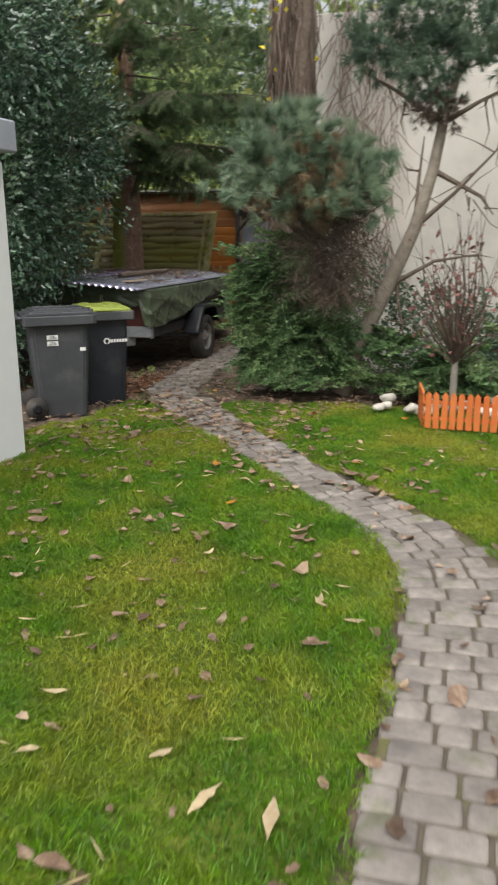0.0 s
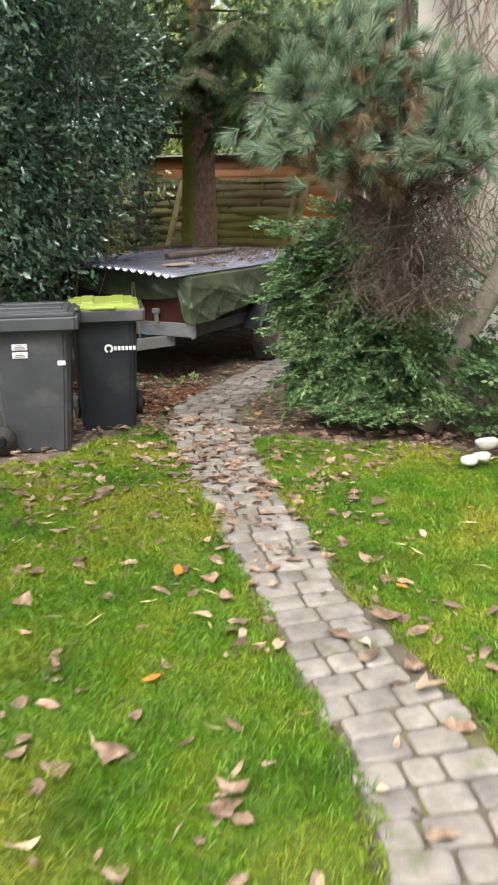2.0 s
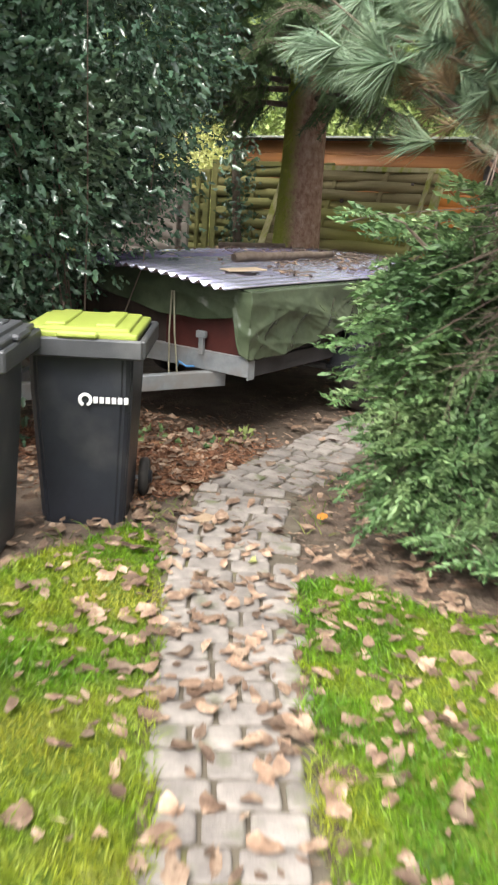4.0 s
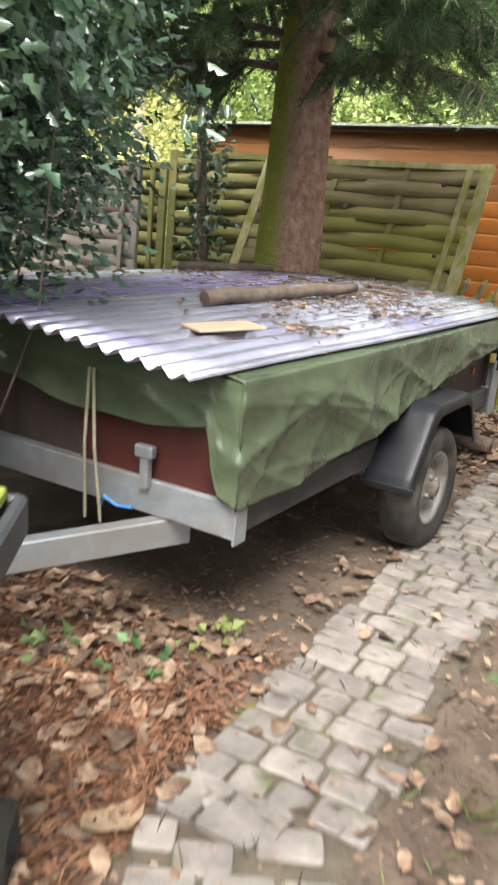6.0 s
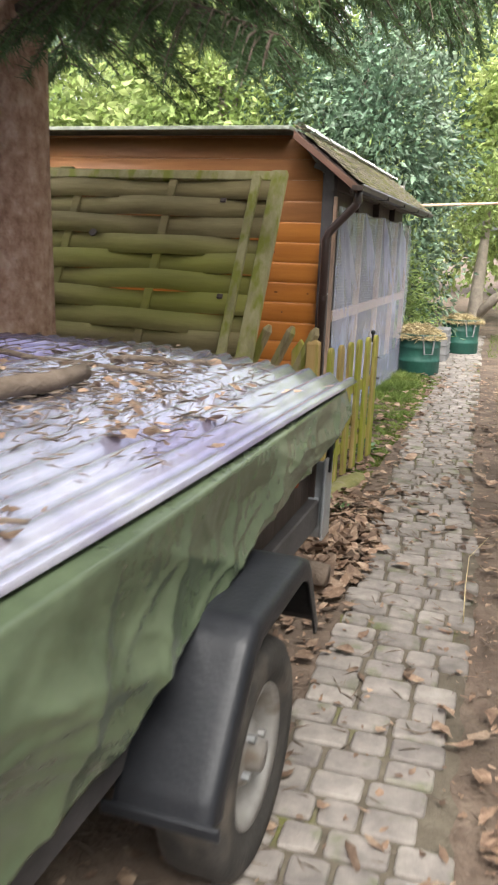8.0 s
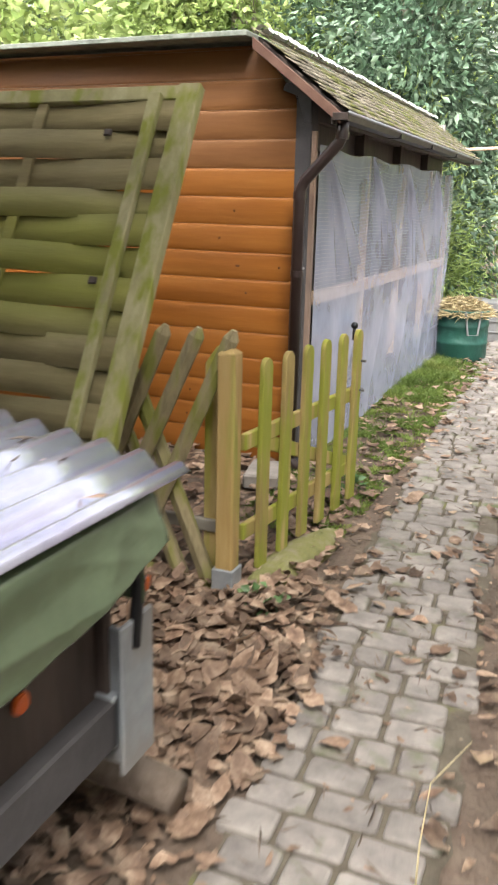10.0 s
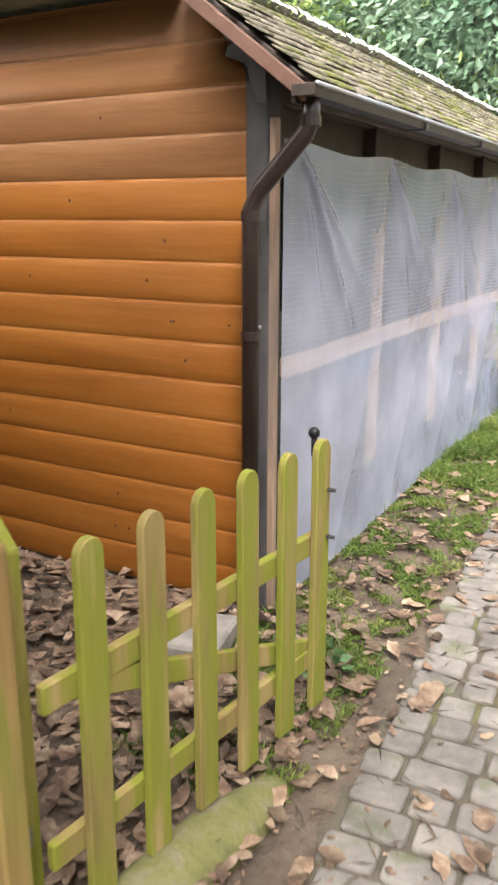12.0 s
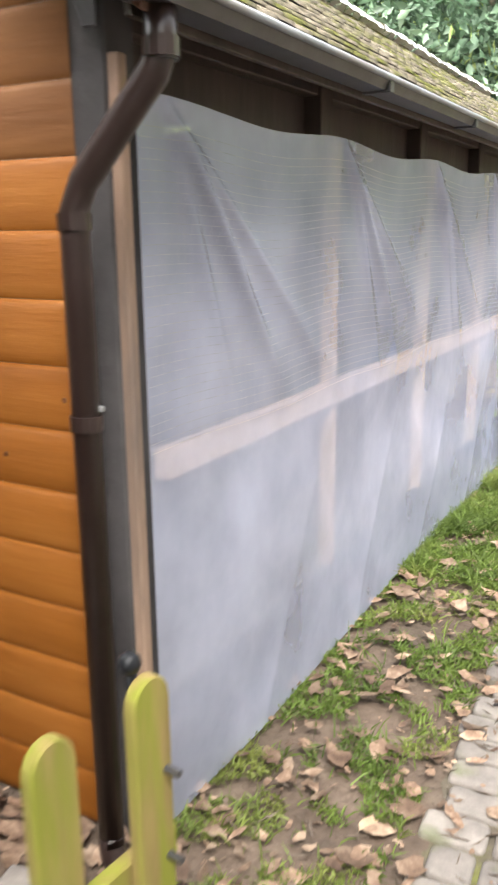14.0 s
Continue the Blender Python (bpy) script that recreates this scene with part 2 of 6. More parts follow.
M_HOLLY = mat("holly_leaf", [(0.034, 0.075, 0.046), (0.072, 0.135, 0.08), (0.16, 0.235, 0.14)], 1.2, 0.18, bump=0, island=0.45, spec=0.85, transmit=0.2)
M_LAUREL = mat("laurel_leaf", [(0.05, 0.095, 0.058), (0.105, 0.17, 0.105), (0.24, 0.31, 0.21)], 0.9, 0.35, bump=0, island=0.45, transmit=0.25)
M_BRIGHT = mat("bright_leaf", [(0.16, 0.24, 0.07), (0.30, 0.38, 0.13), (0.50, 0.55, 0.23)], 0.8, 0.5, bump=0, island=0.4, transmit=0.45)
M_LIMELEAF = mat("yellow_green_leaf", [(0.36, 0.38, 0.12), (0.56, 0.57, 0.24)], 3, 0.6, bump=0, island=0.3, transmit=0.4)
M_YELLOW = mat("yellow_leaf", [(0.55, 0.42, 0.03), (0.68, 0.58, 0.06)], 3, 0.6, bump=0, island=0.3, transmit=0.35)
M_YEW = mat("shrub_leaf", [(0.05, 0.105, 0.04), (0.105, 0.19, 0.07), (0.25, 0.34, 0.15)], 2.5, 0.5, bump=0, island=0.4, transmit=0.2)
M_NEEDLE = mat("pine_needle", [(0.085, 0.14, 0.085), (0.155, 0.225, 0.14), (0.26, 0.325, 0.21)], 3, 0.5, bump=0, island=0.35, transmit=0.15)
M_DARKNEEDLE = mat("dark_pine_needle", [(0.05, 0.095, 0.062), (0.085, 0.14, 0.09), (0.15, 0.21, 0.13)], 3, 0.5, bump=0, island=0.35, transmit=0.15)
M_DEADNEEDLE = mat("brown_needle", [(0.11, 0.075, 0.04), (0.19, 0.135, 0.07)], 3, 0.7, bump=0, island=0.35)
M_SPRUCE = mat("spruce_needle", [(0.05, 0.095, 0.04), (0.09, 0.155, 0.06), (0.15, 0.22, 0.085)], 2, 0.55, bump=0, island=0.35, transmit=0.2)
# lighter version of the spruce needles: daylight on the tufts is in the colour
M_TUFT = mat("lit_conifer_needle", [(0.065, 0.115, 0.045), (0.12, 0.19, 0.08), (0.22, 0.29, 0.13)], 2, 0.5, bump=0, island=0.35, transmit=0.25)
M_STRAW = mat("straw", [(0.34, 0.27, 0.14), (0.52, 0.43, 0.25)], 6, 0.8, bump=0, island=0.3)
M_BAG = mat("green_bag", [(0.012, 0.06, 0.045), (0.02, 0.09, 0.065)], 5, 0.5, bump=0.3, bump_scale=14, dist=0.03)
M_MESHGREY = mat("grey_container", [(0.14, 0.14, 0.14), (0.22, 0.22, 0.22)], 8, 0.7, bump=0.2)
M_BLUE = mat("blue_plastic", [(0.05, 0.20, 0.45), (0.08, 0.25, 0.52)], 4, 0.4, bump=0.05)
M_TERRA = mat("orange_fence", [(0.42, 0.10, 0.02), (0.52, 0.15, 0.035)], 6, 0.7, bump=0.2, bump_scale=40, stretch=(1, 1, 0.3))
M_STONE = mat("pale_stone", [(0.42, 0.39, 0.34), (0.62, 0.58, 0.52)], 10, 0.9, bump=0.6, bump_scale=40)
M_JOINT = mat("joint_sand", [(0.075, 0.062, 0.045), (0.13, 0.11, 0.08)], 12, 0.95, bump=0.6, bump_scale=90, spots=(0.13, 0.14, 0.025), spot_scale=3, spot_at=0.66)
M_MOSS = mat("mossy_stone", [(0.12, 0.12, 0.045), (0.17, 0.165, 0.06), (0.22, 0.19, 0.13)], 8, 0.95, bump=0.8, bump_scale=60)
M_CARD = mat("board", [(0.34, 0.26, 0.18), (0.43, 0.34, 0.24)], 10, 0.85, bump=0.1)
M_ROPE = mat("rope", [(0.20, 0.19, 0.13), (0.30, 0.28, 0.2)], 40, 0.9, bump=0.4)
M_WIRE = mat("wire_mesh", [(0.22, 0.23, 0.25), (0.34, 0.34, 0.37)], 20, 0.4, 0.7, bump=0)


def film_material():
    """Translucent grey plastic sheeting."""
    m = bpy.data.materials.new("plastic_sheeting")
    m.use_nodes = True
    n, l = m.node_tree.nodes, m.node_tree.links
    b = n["Principled BSDF"]
    b.inputs["Base Color"].default_value = (0.66, 0.69, 0.87, 1)
    b.inputs["Roughness"].default_value = 0.14
    geo = n.new("ShaderNodeNewGeometry")
    nz = n.new("ShaderNodeTexNoise")
    nz.inputs["Scale"].default_value, nz.inputs["Detail"].default_value = 2.6, 7
    l.new(geo.outputs["Position"], nz.inputs["Vector"])
    bp = n.new("ShaderNodeBump")
    bp.inputs["Strength"].default_value, bp.inputs["Distance"].default_value = 0.3, 0.04
    l.new(nz.outputs["Fac"], bp.inputs["Height"]); l.new(bp.outputs[0], b.inputs["Normal"])
    tp = n.new("ShaderNodeBsdfTransparent")
    tp.inputs["Color"].default_value = (0.86, 0.87, 0.9, 1)
    mr = n.new("ShaderNodeMapRange")
    mr.inputs["From Min"].default_value, mr.inputs["From Max"].default_value = 0.3, 0.7
    mr.inputs["To Min"].default_value, mr.inputs["To Max"].default_value = 0.31, 0.52
    l.new(nz.outputs["Fac"], mr.inputs["Value"])
    ms = n.new("ShaderNodeMixShader")
    l.new(mr.outputs[0], ms.inputs[0])
    l.new(tp.outputs[0], ms.inputs[1]); l.new(b.outputs[0], ms.inputs[2])
    l.new(ms.outputs[0], n["Material Output"].inputs["Surface"])
    return m


M_FILM = film_material()


# ---- building helpers ----
def fast_mesh(name, verts, faces):
    """A mesh from an (n, 3) array and an (m, k) array of equal faces."""
    me = bpy.data.meshes.new(name)
    verts, faces = np.asarray(verts, np.float32), np.asarray(faces, np.int32)
    k = faces.shape[1]
    me.vertices.add(len(verts)); me.vertices.foreach_set("co", verts.ravel())
    me.loops.add(faces.size); me.loops.foreach_set("vertex_index", faces.ravel())
    me.polygons.add(len(faces)); me.polygons.foreach_set("loop_start", np.arange(0, faces.size, k, dtype=np.int32))
    me.update(calc_edges=True)
    return me


def hang(ob, parent):
    if parent is not None:
        ob.parent = parent
    return ob


def piece(name, me, material, parent=None, label="", smooth=False):
    if not me.materials:
        me.materials.append(material)
    if smooth:
        me.polygons.foreach_set("use_smooth", [True] * len(me.polygons))
    ob = hang(new(name, me), parent)
    return tagged(ob, label) if label else ob


def part(name, bm, material, parent=None, label="", smooth=False):
    me = bpy.data.meshes.new(name)
    bmesh.ops.recalc_face_normals(bm, faces=bm.faces)
    bm.to_mesh(me); bm.free()
    return piece(name, me, material, parent, label, smooth)


def thing(name, at, label, category, group="", turn=0.0, kind=""):
    ob = new(name)
    ob.matrix_basis = pose(*at, 0, 0, turn)
    ob.empty_display_size = 0.1
    return tagged(ob, label, category, group, kind)


def box(sx, sy, sz, m=None, bev=0.004, bm=None, seg=1):
    """A bevelled box, centred unless moved by m, in bm or a new bmesh."""
    one = bmesh.new()
    bmesh.ops.create_cube(one, size=1.0, matrix=Matrix.Diagonal((sx, sy, sz, 1)))
    if bev:
        bmesh.ops.bevel(one, geom=one.edges[:], offset=min(bev, 0.45 * min(sx, sy, sz)), segments=seg, affect="EDGES", profile=0.6)
    if m is not None:
        bmesh.ops.transform(one, matrix=m, verts=one.verts)
    if bm is None:
        return one
    join(bm, one)
    return bm


def join(bm, one):
    me = bpy.data.meshes.new("tmp")
    one.to_mesh(me); one.free()
    bm.from_mesh(me)
    bpy.data.meshes.remove(me)


def disc(r1, r2, depth, m=None, seg=24, bev=0.0):
    bm = bmesh.new()
    bmesh.ops.create_cone(bm, cap_ends=True, segments=seg, radius1=r1, radius2=r2, depth=depth)
    if bev:
        bmesh.ops.bevel(bm, geom=[e for e in bm.edges if e.calc_face_angle(0) > 0.6], offset=bev, segments=2, affect="EDGES")
    if m is not None:
        bmesh.ops.transform(bm, matrix=m, verts=bm.verts)
    return bm


def tube(pts, radii, seg=8, bm=None, cap=True):
    """A swept, tapered round bar along pts."""
    bm = bm or bmesh.new()
    pts = [Vector(p) for p in pts]
    if not hasattr(radii, "__len__"):
        radii = [radii] * len(pts)
    rings = []
    for i, p in enumerate(pts):
        d = (pts[min(i + 1, len(pts) - 1)] - pts[max(i - 1, 0)]).normalized()
        u = d.orthogonal().normalized() if i == 0 else (u - d * u.dot(d)).normalized()
        v = d.cross(u)
        rings.append([bm.verts.new(p + radii[i] * (math.cos(a) * u + math.sin(a) * v)) for a in [2 * math.pi * k / seg for k in range(seg)]])
    for a, b in zip(rings, rings[1:]):
        for k in range(seg):
            bm.faces.new((a[k], a[(k + 1) % seg], b[(k + 1) % seg], b[k]))
    if cap:
        bm.faces.new(rings[0][::-1]); bm.faces.new(rings[-1])
    return bm


def extrude_outline(outline, depth, m=None, bev=0.004):
    """A flat outline (x, z) given depth along y, centred on y = 0."""
    bm = bmesh.new()
    f = bm.faces.new([bm.verts.new((x, -depth / 2, z)) for x, z in outline])
    r = bmesh.ops.extrude_face_region(bm, geom=[f])
    bmesh.ops.translate(bm, vec=(0, depth, 0), verts=[v for v in r["geom"] if isinstance(v, bmesh.types.BMVert)])
    if bev:
        bmesh.ops.bevel(bm, geom=bm.edges[:], offset=bev, segments=1, affect="EDGES")
    if m is not None:
        bmesh.ops.transform(bm, matrix=m, verts=bm.verts)
    return bm


def sheet(name, fn, nu, nv, material, parent, label="", thick=0.0, smooth=True):
    """A surface fn(u, v) -> xyz over the unit square, with thickness."""
    u, v = np.meshgrid(np.linspace(0, 1, nu), np.linspace(0, 1, nv), indexing="ij")
    V = np.stack(np.broadcast_arrays(*fn(u, v)), -1).reshape(-1, 3)
    i, j = np.meshgrid(np.arange(nu - 1), np.arange(nv - 1), indexing="ij")
    a = (i * nv + j).ravel()
    ob = piece(name, fast_mesh(name, V, np.stack([a, a + nv, a + nv + 1, a + 1], -1)), material, parent, label, smooth)
    if thick:
        s = ob.modifiers.new("thickness", "SOLIDIFY")
        s.thickness = thick
    return ob


def unit(n, rng):
    d = rng.normal(size=(n, 3))
    return d / np.linalg.norm(d, axis=1, keepdims=True)


def norm(a):
    return a / np.maximum(np.linalg.norm(a, axis=1, keepdims=True), 1e-6)


def leaf_mesh(name, P, D, length, width, rng, fold=0.25, vary=0.35):
    """Folded diamond leaves at P pointing along D."""
    n = len(P)
    D = norm(D)
    S = norm(np.cross(D, unit(n, rng)))
    N = np.cross(S, D)
    L = (length * (1 + vary * rng.uniform(-1, 1, n)))[:, None]
    W = L * width / length
    V = np.stack([P, P + D * L * 0.45 + S * W * 0.5 + N * W * fold, P + D * L - N * L * 0.12, P + D * L * 0.45 - S * W * 0.5 + N * W * fold], 1).reshape(-1, 3)
    a = 4 * np.arange(n)
    return fast_mesh(name, V, np.concatenate([np.stack([a, a + 1, a + 2], -1), np.stack([a, a + 2, a + 3], -1)]))


def full_leaf_mesh(name, P, D, length, width, rng, vary=0.35, spiny=False):
    """Curved leaves with a midrib, eight corners each, for foliage seen close by."""
    n = len(P)
    D = norm(D)
    S = norm(np.cross(D, unit(n, rng)))
    N = np.cross(S, D)
    L = (length * (1 + vary * rng.uniform(-1, 1, n)))[:, None]
    W = L * width / length * 0.5
    bend = (0.18 * rng.normal(size=n))[:, None]
    at = lambda t, w, h: P + D * L * t + S * W * w + N * (L * (bend * t * t) + W * h)
    if spiny:
        V = np.stack([at(0, 0, 0)] + [at(t, w * s, h * abs(s)) for t, w, h in ((0.28, 1.0, 0.7), (0.45, 0.42, 0.1), (0.70, 0.85, 0.6)) for s in (1, 0, -1)] + [at(1.08, 0, -0.15)], 1).reshape(-1, 3)
        a = 11 * np.arange(n)
        T = [(0, 1, 2), (0, 2, 3)] + [(b + i, b + j, b + k) for b in (1, 4) for i, j, k in ((0, 3, 4), (0, 4, 1), (1, 4, 5), (1, 5, 2))] + [(7, 10, 8), (8, 10, 9)]
        return fast_mesh(name, V, np.concatenate([np.stack([a + i, a + j, a + k], -1) for i, j, k in T]))
    V = np.stack([at(0, 0, 0), at(0.3, 0.85, 0.45), at(0.3, 0, 0), at(0.3, -0.85, 0.45), at(0.68, 0.75, 0.4), at(0.68, 0, 0), at(0.68, -0.75, 0.4), at(1, 0, -0.1)], 1).reshape(-1, 3)
    a = 8 * np.arange(n)
    T = [(0, 1, 2), (0, 2, 3), (1, 4, 5), (1, 5, 2), (2, 5, 6), (2, 6, 3), (4, 7, 5), (5, 7, 6)]
    me = fast_mesh(name, V, np.concatenate([np.stack([a + i, a + j, a + k], -1) for i, j, k in T]))
    me.polygons.foreach_set("use_smooth", [True] * len(me.polygons))
    return me


def needle_mesh(name, P, D, per, length, rng, spread=0.7, width=0.004, along=0.0):
    """Tufts of thin needles: per needles at each P in a cone round D, started along the twig by up to along."""
    n = len(P) * per
    P, D = np.repeat(P, per, 0), np.repeat(norm(D), per, 0)
    P = P - D * along * rng.uniform(0, 1, (n, 1))
    d = norm(D + spread * unit(n, rng))
    s = norm(np.cross(d, unit(n, rng))) * width / 2
    L = length * rng.uniform(0.65, 1.1, (n, 1))
    V = np.stack([P - s, P + s, P + d * L], 1).reshape(-1, 3)
    return fast_mesh(name, V, np.arange(3 * n).reshape(-1, 3))


def lumpy(blobs, clumps, per, rng, thick=0.25, spread=0.1):
    """Points and outward directions in clumps over lumpy ellipsoids (x, y, z, rx, ry, rz)."""
    blobs = np.array(blobs, float)
    area = (blobs[:, 3:].prod(1)) ** (2 / 3)
    pick = rng.choice(len(blobs), clumps, p=area / area.sum())
    d = unit(clumps, rng)
    r = (1 - thick * rng.uniform(0, 1, (clumps, 1)) ** 1.5) * (1 + 0.14 * rng.normal(size=(clumps, 1)))
    C = blobs[pick, :3] + d * blobs[pick, 3:] * r
    C, d = np.repeat(C, per, 0), np.repeat(d, per, 0)
    return C + rng.normal(size=C.shape) * spread, norm(d + 0.8 * unit(len(C), rng))


def ground_z(y):
    return np.interp(y, [-50, 5, 8, 11, 13, 60], [0.03, 0.03, -0.05, -0.05, 0.01, 0.01])

# ---- path line ----
BEND = [(0.0, -3.0), (0.0, 2.5), (-0.03, 3.2), (-0.15, 3.85), (-0.50, 4.36), (-0.83, 4.70), (-1.27, 5.18), (-1.89, 5.98), (-2.28, 6.46), (-2.65, 6.95), (-2.95, 7.42), (-3.22, 7.9), (-3.32, 8.06)]
LANE = [(-3.30, 7.95), (-3.36, 9.0), (-3.41, 10.0), (-3.44, 11.0), (-3.45, 12.0), (-3.57, 13.5), (-3.65, 15.0), (-3.70, 16.0), (-3.85, 19.5), (-4.0, 24.0)]


def half_width(y):
    """Half the path's width: it narrows where the turf has grown over its edges."""
    return np.interp(y, [-3, 3.0, 3.8, 4.4, 4.8, 5.3, 6.0, 6.45, 6.95, 7.4, 8.5, 30], [0.28, 0.28, 0.26, 0.225, 0.21, 0.205, 0.225, 0.25, 0.285, 0.285, 0.265, 0.27])


def smooth_line(pts, step):
    P = np.array(pts)
    s = np.concatenate([[0], np.cumsum(np.linalg.norm(np.diff(P, axis=0), axis=1))])
    q = np.arange(0, s[-1], step)
    fine = np.stack([np.interp(q, s, P[:, k]) for k in (0, 1)], -1)
    k = max(1, int(0.35 / step))
    pad = np.concatenate([np.repeat(fine[:1], k, 0), fine, np.repeat(fine[-1:], k, 0)])
    return np.stack([np.convolve(pad[:, c], np.ones(2 * k + 1) / (2 * k + 1), "valid") for c in (0, 1)], -1)


PATH_PTS = np.concatenate([smooth_line(BEND, 0.05), smooth_line(LANE, 0.05)])


def path_distance(x, y):
    """How far a place lies from the path's middle line."""
    d = np.full(np.shape(x), 1e9)
    for px, py in PATH_PTS[::2]:
        d = np.minimum(d, (x - px) ** 2 + (y - py) ** 2)
    return np.sqrt(d)


def rough(x, y, s=1.0):
    return np.sin(3.1 * s * x + 1.7 * np.sin(2.3 * s * y)) * 0.5 + np.sin(5.3 * s * y + 2.1 * np.sin(3.7 * s * x)) * 0.5


def is_lawn(x, y):
    """Where grass grows: both sides of the bend, thinning out towards the bins and the shrub."""
    d = path_distance(x, y) - half_width(y) + 0.01 + 0.03 * rough(x, y, 3)
    left_top = np.interp(x, [-3.6, -3.42, -3.38, -2.7, -2.0, -1.0], [6.1, 6.1, 7.1, 7.0, 6.6, 6.9])
    right_top = np.interp(x, [-2.6, -1.9, -0.6, 1.0], [7.15, 7.45, 7.6, 7.5])
    e = 0.12 * rough(x, y, 1.5)
    side = x < np.interp(y, [-3, 1.7, 3.2, 5.0, 6.15, 7.4, 8], [0.0, 0.0, -0.03, -1.1, -2.03, -2.94, -3.2])
    ok = np.where(side, (y < left_top + e) & (x > -3.3 - 0.3 * (y > 5.2)), (y < right_top + e) & (x < 3.0))
    return (d > 0) & ok & (y > -2.5)


# ---- ground: one sheet to the horizon ----
xs = np.concatenate([[-400, -120, -50, -25, -16], np.arange(-12, 6.01, 0.25), [9, 16, 30, 80, 400]])
ys = np.concatenate([[-400, -120, -40, -15, -8], np.arange(-4, 26.01, 0.25), [30, 40, 70, 150, 400]])
gx, gy = np.meshgrid(xs, ys, indexing="ij")
gzz = ground_z(gy) + 0.012 * rough(gx, gy) * (np.abs(gx + 3) < 9)
gi, gj = np.meshgrid(np.arange(len(xs) - 1), np.arange(len(ys) - 1), indexing="ij")
ga = (gi * len(ys) + gj).ravel()
ground = piece("ground", fast_mesh("ground", np.stack([gx, gy, gzz - 0.008], -1).reshape(-1, 3), np.stack([ga, ga + len(ys), ga + len(ys) + 1, ga + 1], -1)), M_SOIL, smooth=True)
tagged(ground, "bare brown soil ground under leaf litter", "ground", kind="structure")


def turf_patch(name, x0, x1, y0, y1, mask, label):
    s = 0.035
    nx, ny = int((x1 - x0) / s), int((y1 - y0) / s)
    X, Y = np.meshgrid(x0 + s * np.arange(nx + 1), y0 + s * np.arange(ny + 1), indexing="ij")
    keep = mask(X[:-1, :-1] + s / 2, Y[:-1, :-1] + s / 2)
    i, j = np.nonzero(keep)
    a = i * (ny + 1) + j
    F = np.stack([a, a + ny + 1, a + ny + 2, a + 1], -1)
    used = np.unique(F)
    back = np.zeros((nx + 1) * (ny + 1), int); back[used] = np.arange(len(used))
    Z = ground_z(Y) + 0.010 + 0.005 * rough(X, Y, 2.2)
    V = np.stack([X, Y, Z], -1).reshape(-1, 3)[used]
    ob = piece(name, fast_mesh(name, V, back[F]), M_TURF, smooth=True)
    return tagged(ob, label, "lawn", kind="structure")


turf_patch("lawn", -4.2, 3.0, -2.5, 8.0, lambda x, y: is_lawn(x, y) & (path_distance(x, y) > half_width(y) + 0.04), "green lawn with fallen leaves beside the path")


def blades(name, n, x0, x1, y0, y1, mask, height, label, seed, width=0.005, m=None):
    rng = np.random.default_rng(seed)
    X, Y = rng.uniform(x0, x1, n), rng.uniform(y0, y1, n)
    ok = mask(X, Y)
    X, Y = X[ok], Y[ok]
    k = len(X)
    h = height * rng.uniform(0.5, 1.2, k) * (1 + 0.35 * rough(X, Y, 1.7))
    B = np.stack([X, Y, ground_z(Y) + 0.012], -1)
    lean = np.stack([rng.normal(0, 0.8, k), rng.normal(0, 0.8, k), np.ones(k)], -1)
    d = norm(lean)
    s = norm(np.cross(d, unit(k, rng))) * width / 2
    mid = B + d * h[:, None] * 0.55
    tip = B + d * h[:, None] + np.stack([d[:, 0], d[:, 1], -0.3 * np.ones(k)], -1) * h[:, None] * 0.3
    V = np.stack([B - s, B + s, mid + s * 0.8, mid - s * 0.8, tip], 1).reshape(-1, 3)
    a = 5 * np.arange(k)
    F = np.concatenate([np.stack([a, a + 1, a + 2], -1), np.stack([a, a + 2, a + 3], -1), np.stack([a + 3, a + 2, a + 4], -1)])
    ob = piece(name, fast_mesh(name, V, F), m or M_BLADE)
    return tagged(ob, label, "grass", kind="stuff")


blades("grass", 430000, -3.7, 1.6, 1.1, 7.8, is_lawn, 0.040, "short green lawn grass", 11, 0.0042)


def verge_grass(x, y):
    """Tufts along the shed, in front of the bags and by the bins."""
    c = rough(x, y, 1.9) + 0.6 * rough(y, x, 4.3)
    shed = (x > -4.45) & (x < -4.0) & (y > 13.9) & (y < 18.2) & (c > -0.25)
    bags = (x > -4.7) & (x < -4.0) & (y > 16.6) & (y < 18.0)
    bins = (x > -3.5) & (x < -2.95) & (y > 6.5) & (y < 7.75) & (path_distance(x, y) > 0.27) & (c > -0.2)
    far = (y > 20.5) & (np.abs(x + 5) < 4) & (path_distance(x, y) > 0.35)
    right = (x > -3.05) & (x < -2.6) & (y > 6.9) & (y < 8.6) & (c > 0.0) & (path_distance(x, y) > 0.3)
    return shed | bags | bins | far | right


blades("verge_grass", 60000, -9, -1, 6.4, 24, verge_grass, 0.07, "tufts of green grass along the path edge", 12, 0.0055, M_WEED)

def bag_grass(x, y):
    return (path_distance(x, y) > 0.36) & (rough(x, y, 3.0) > -0.5)


def corner_weeds(x, y):
    return rough(x * 1.7, y * 1.7, 2.6) + 0.5 * rough(y, x, 6.0) > 0.0


blades("tall_grass", 11000, -4.62, -4.0, 16.3, 18.25, bag_grass, 0.085, "lush green grass in front of the garden bag", 13, 0.006, M_WEED)
blades("shed_weeds", 34000, -4.50, -3.95, 13.4, 18.2, corner_weeds, 0.034, "green weeds along the foot of the shed", 14, 0.006, M_WEED)

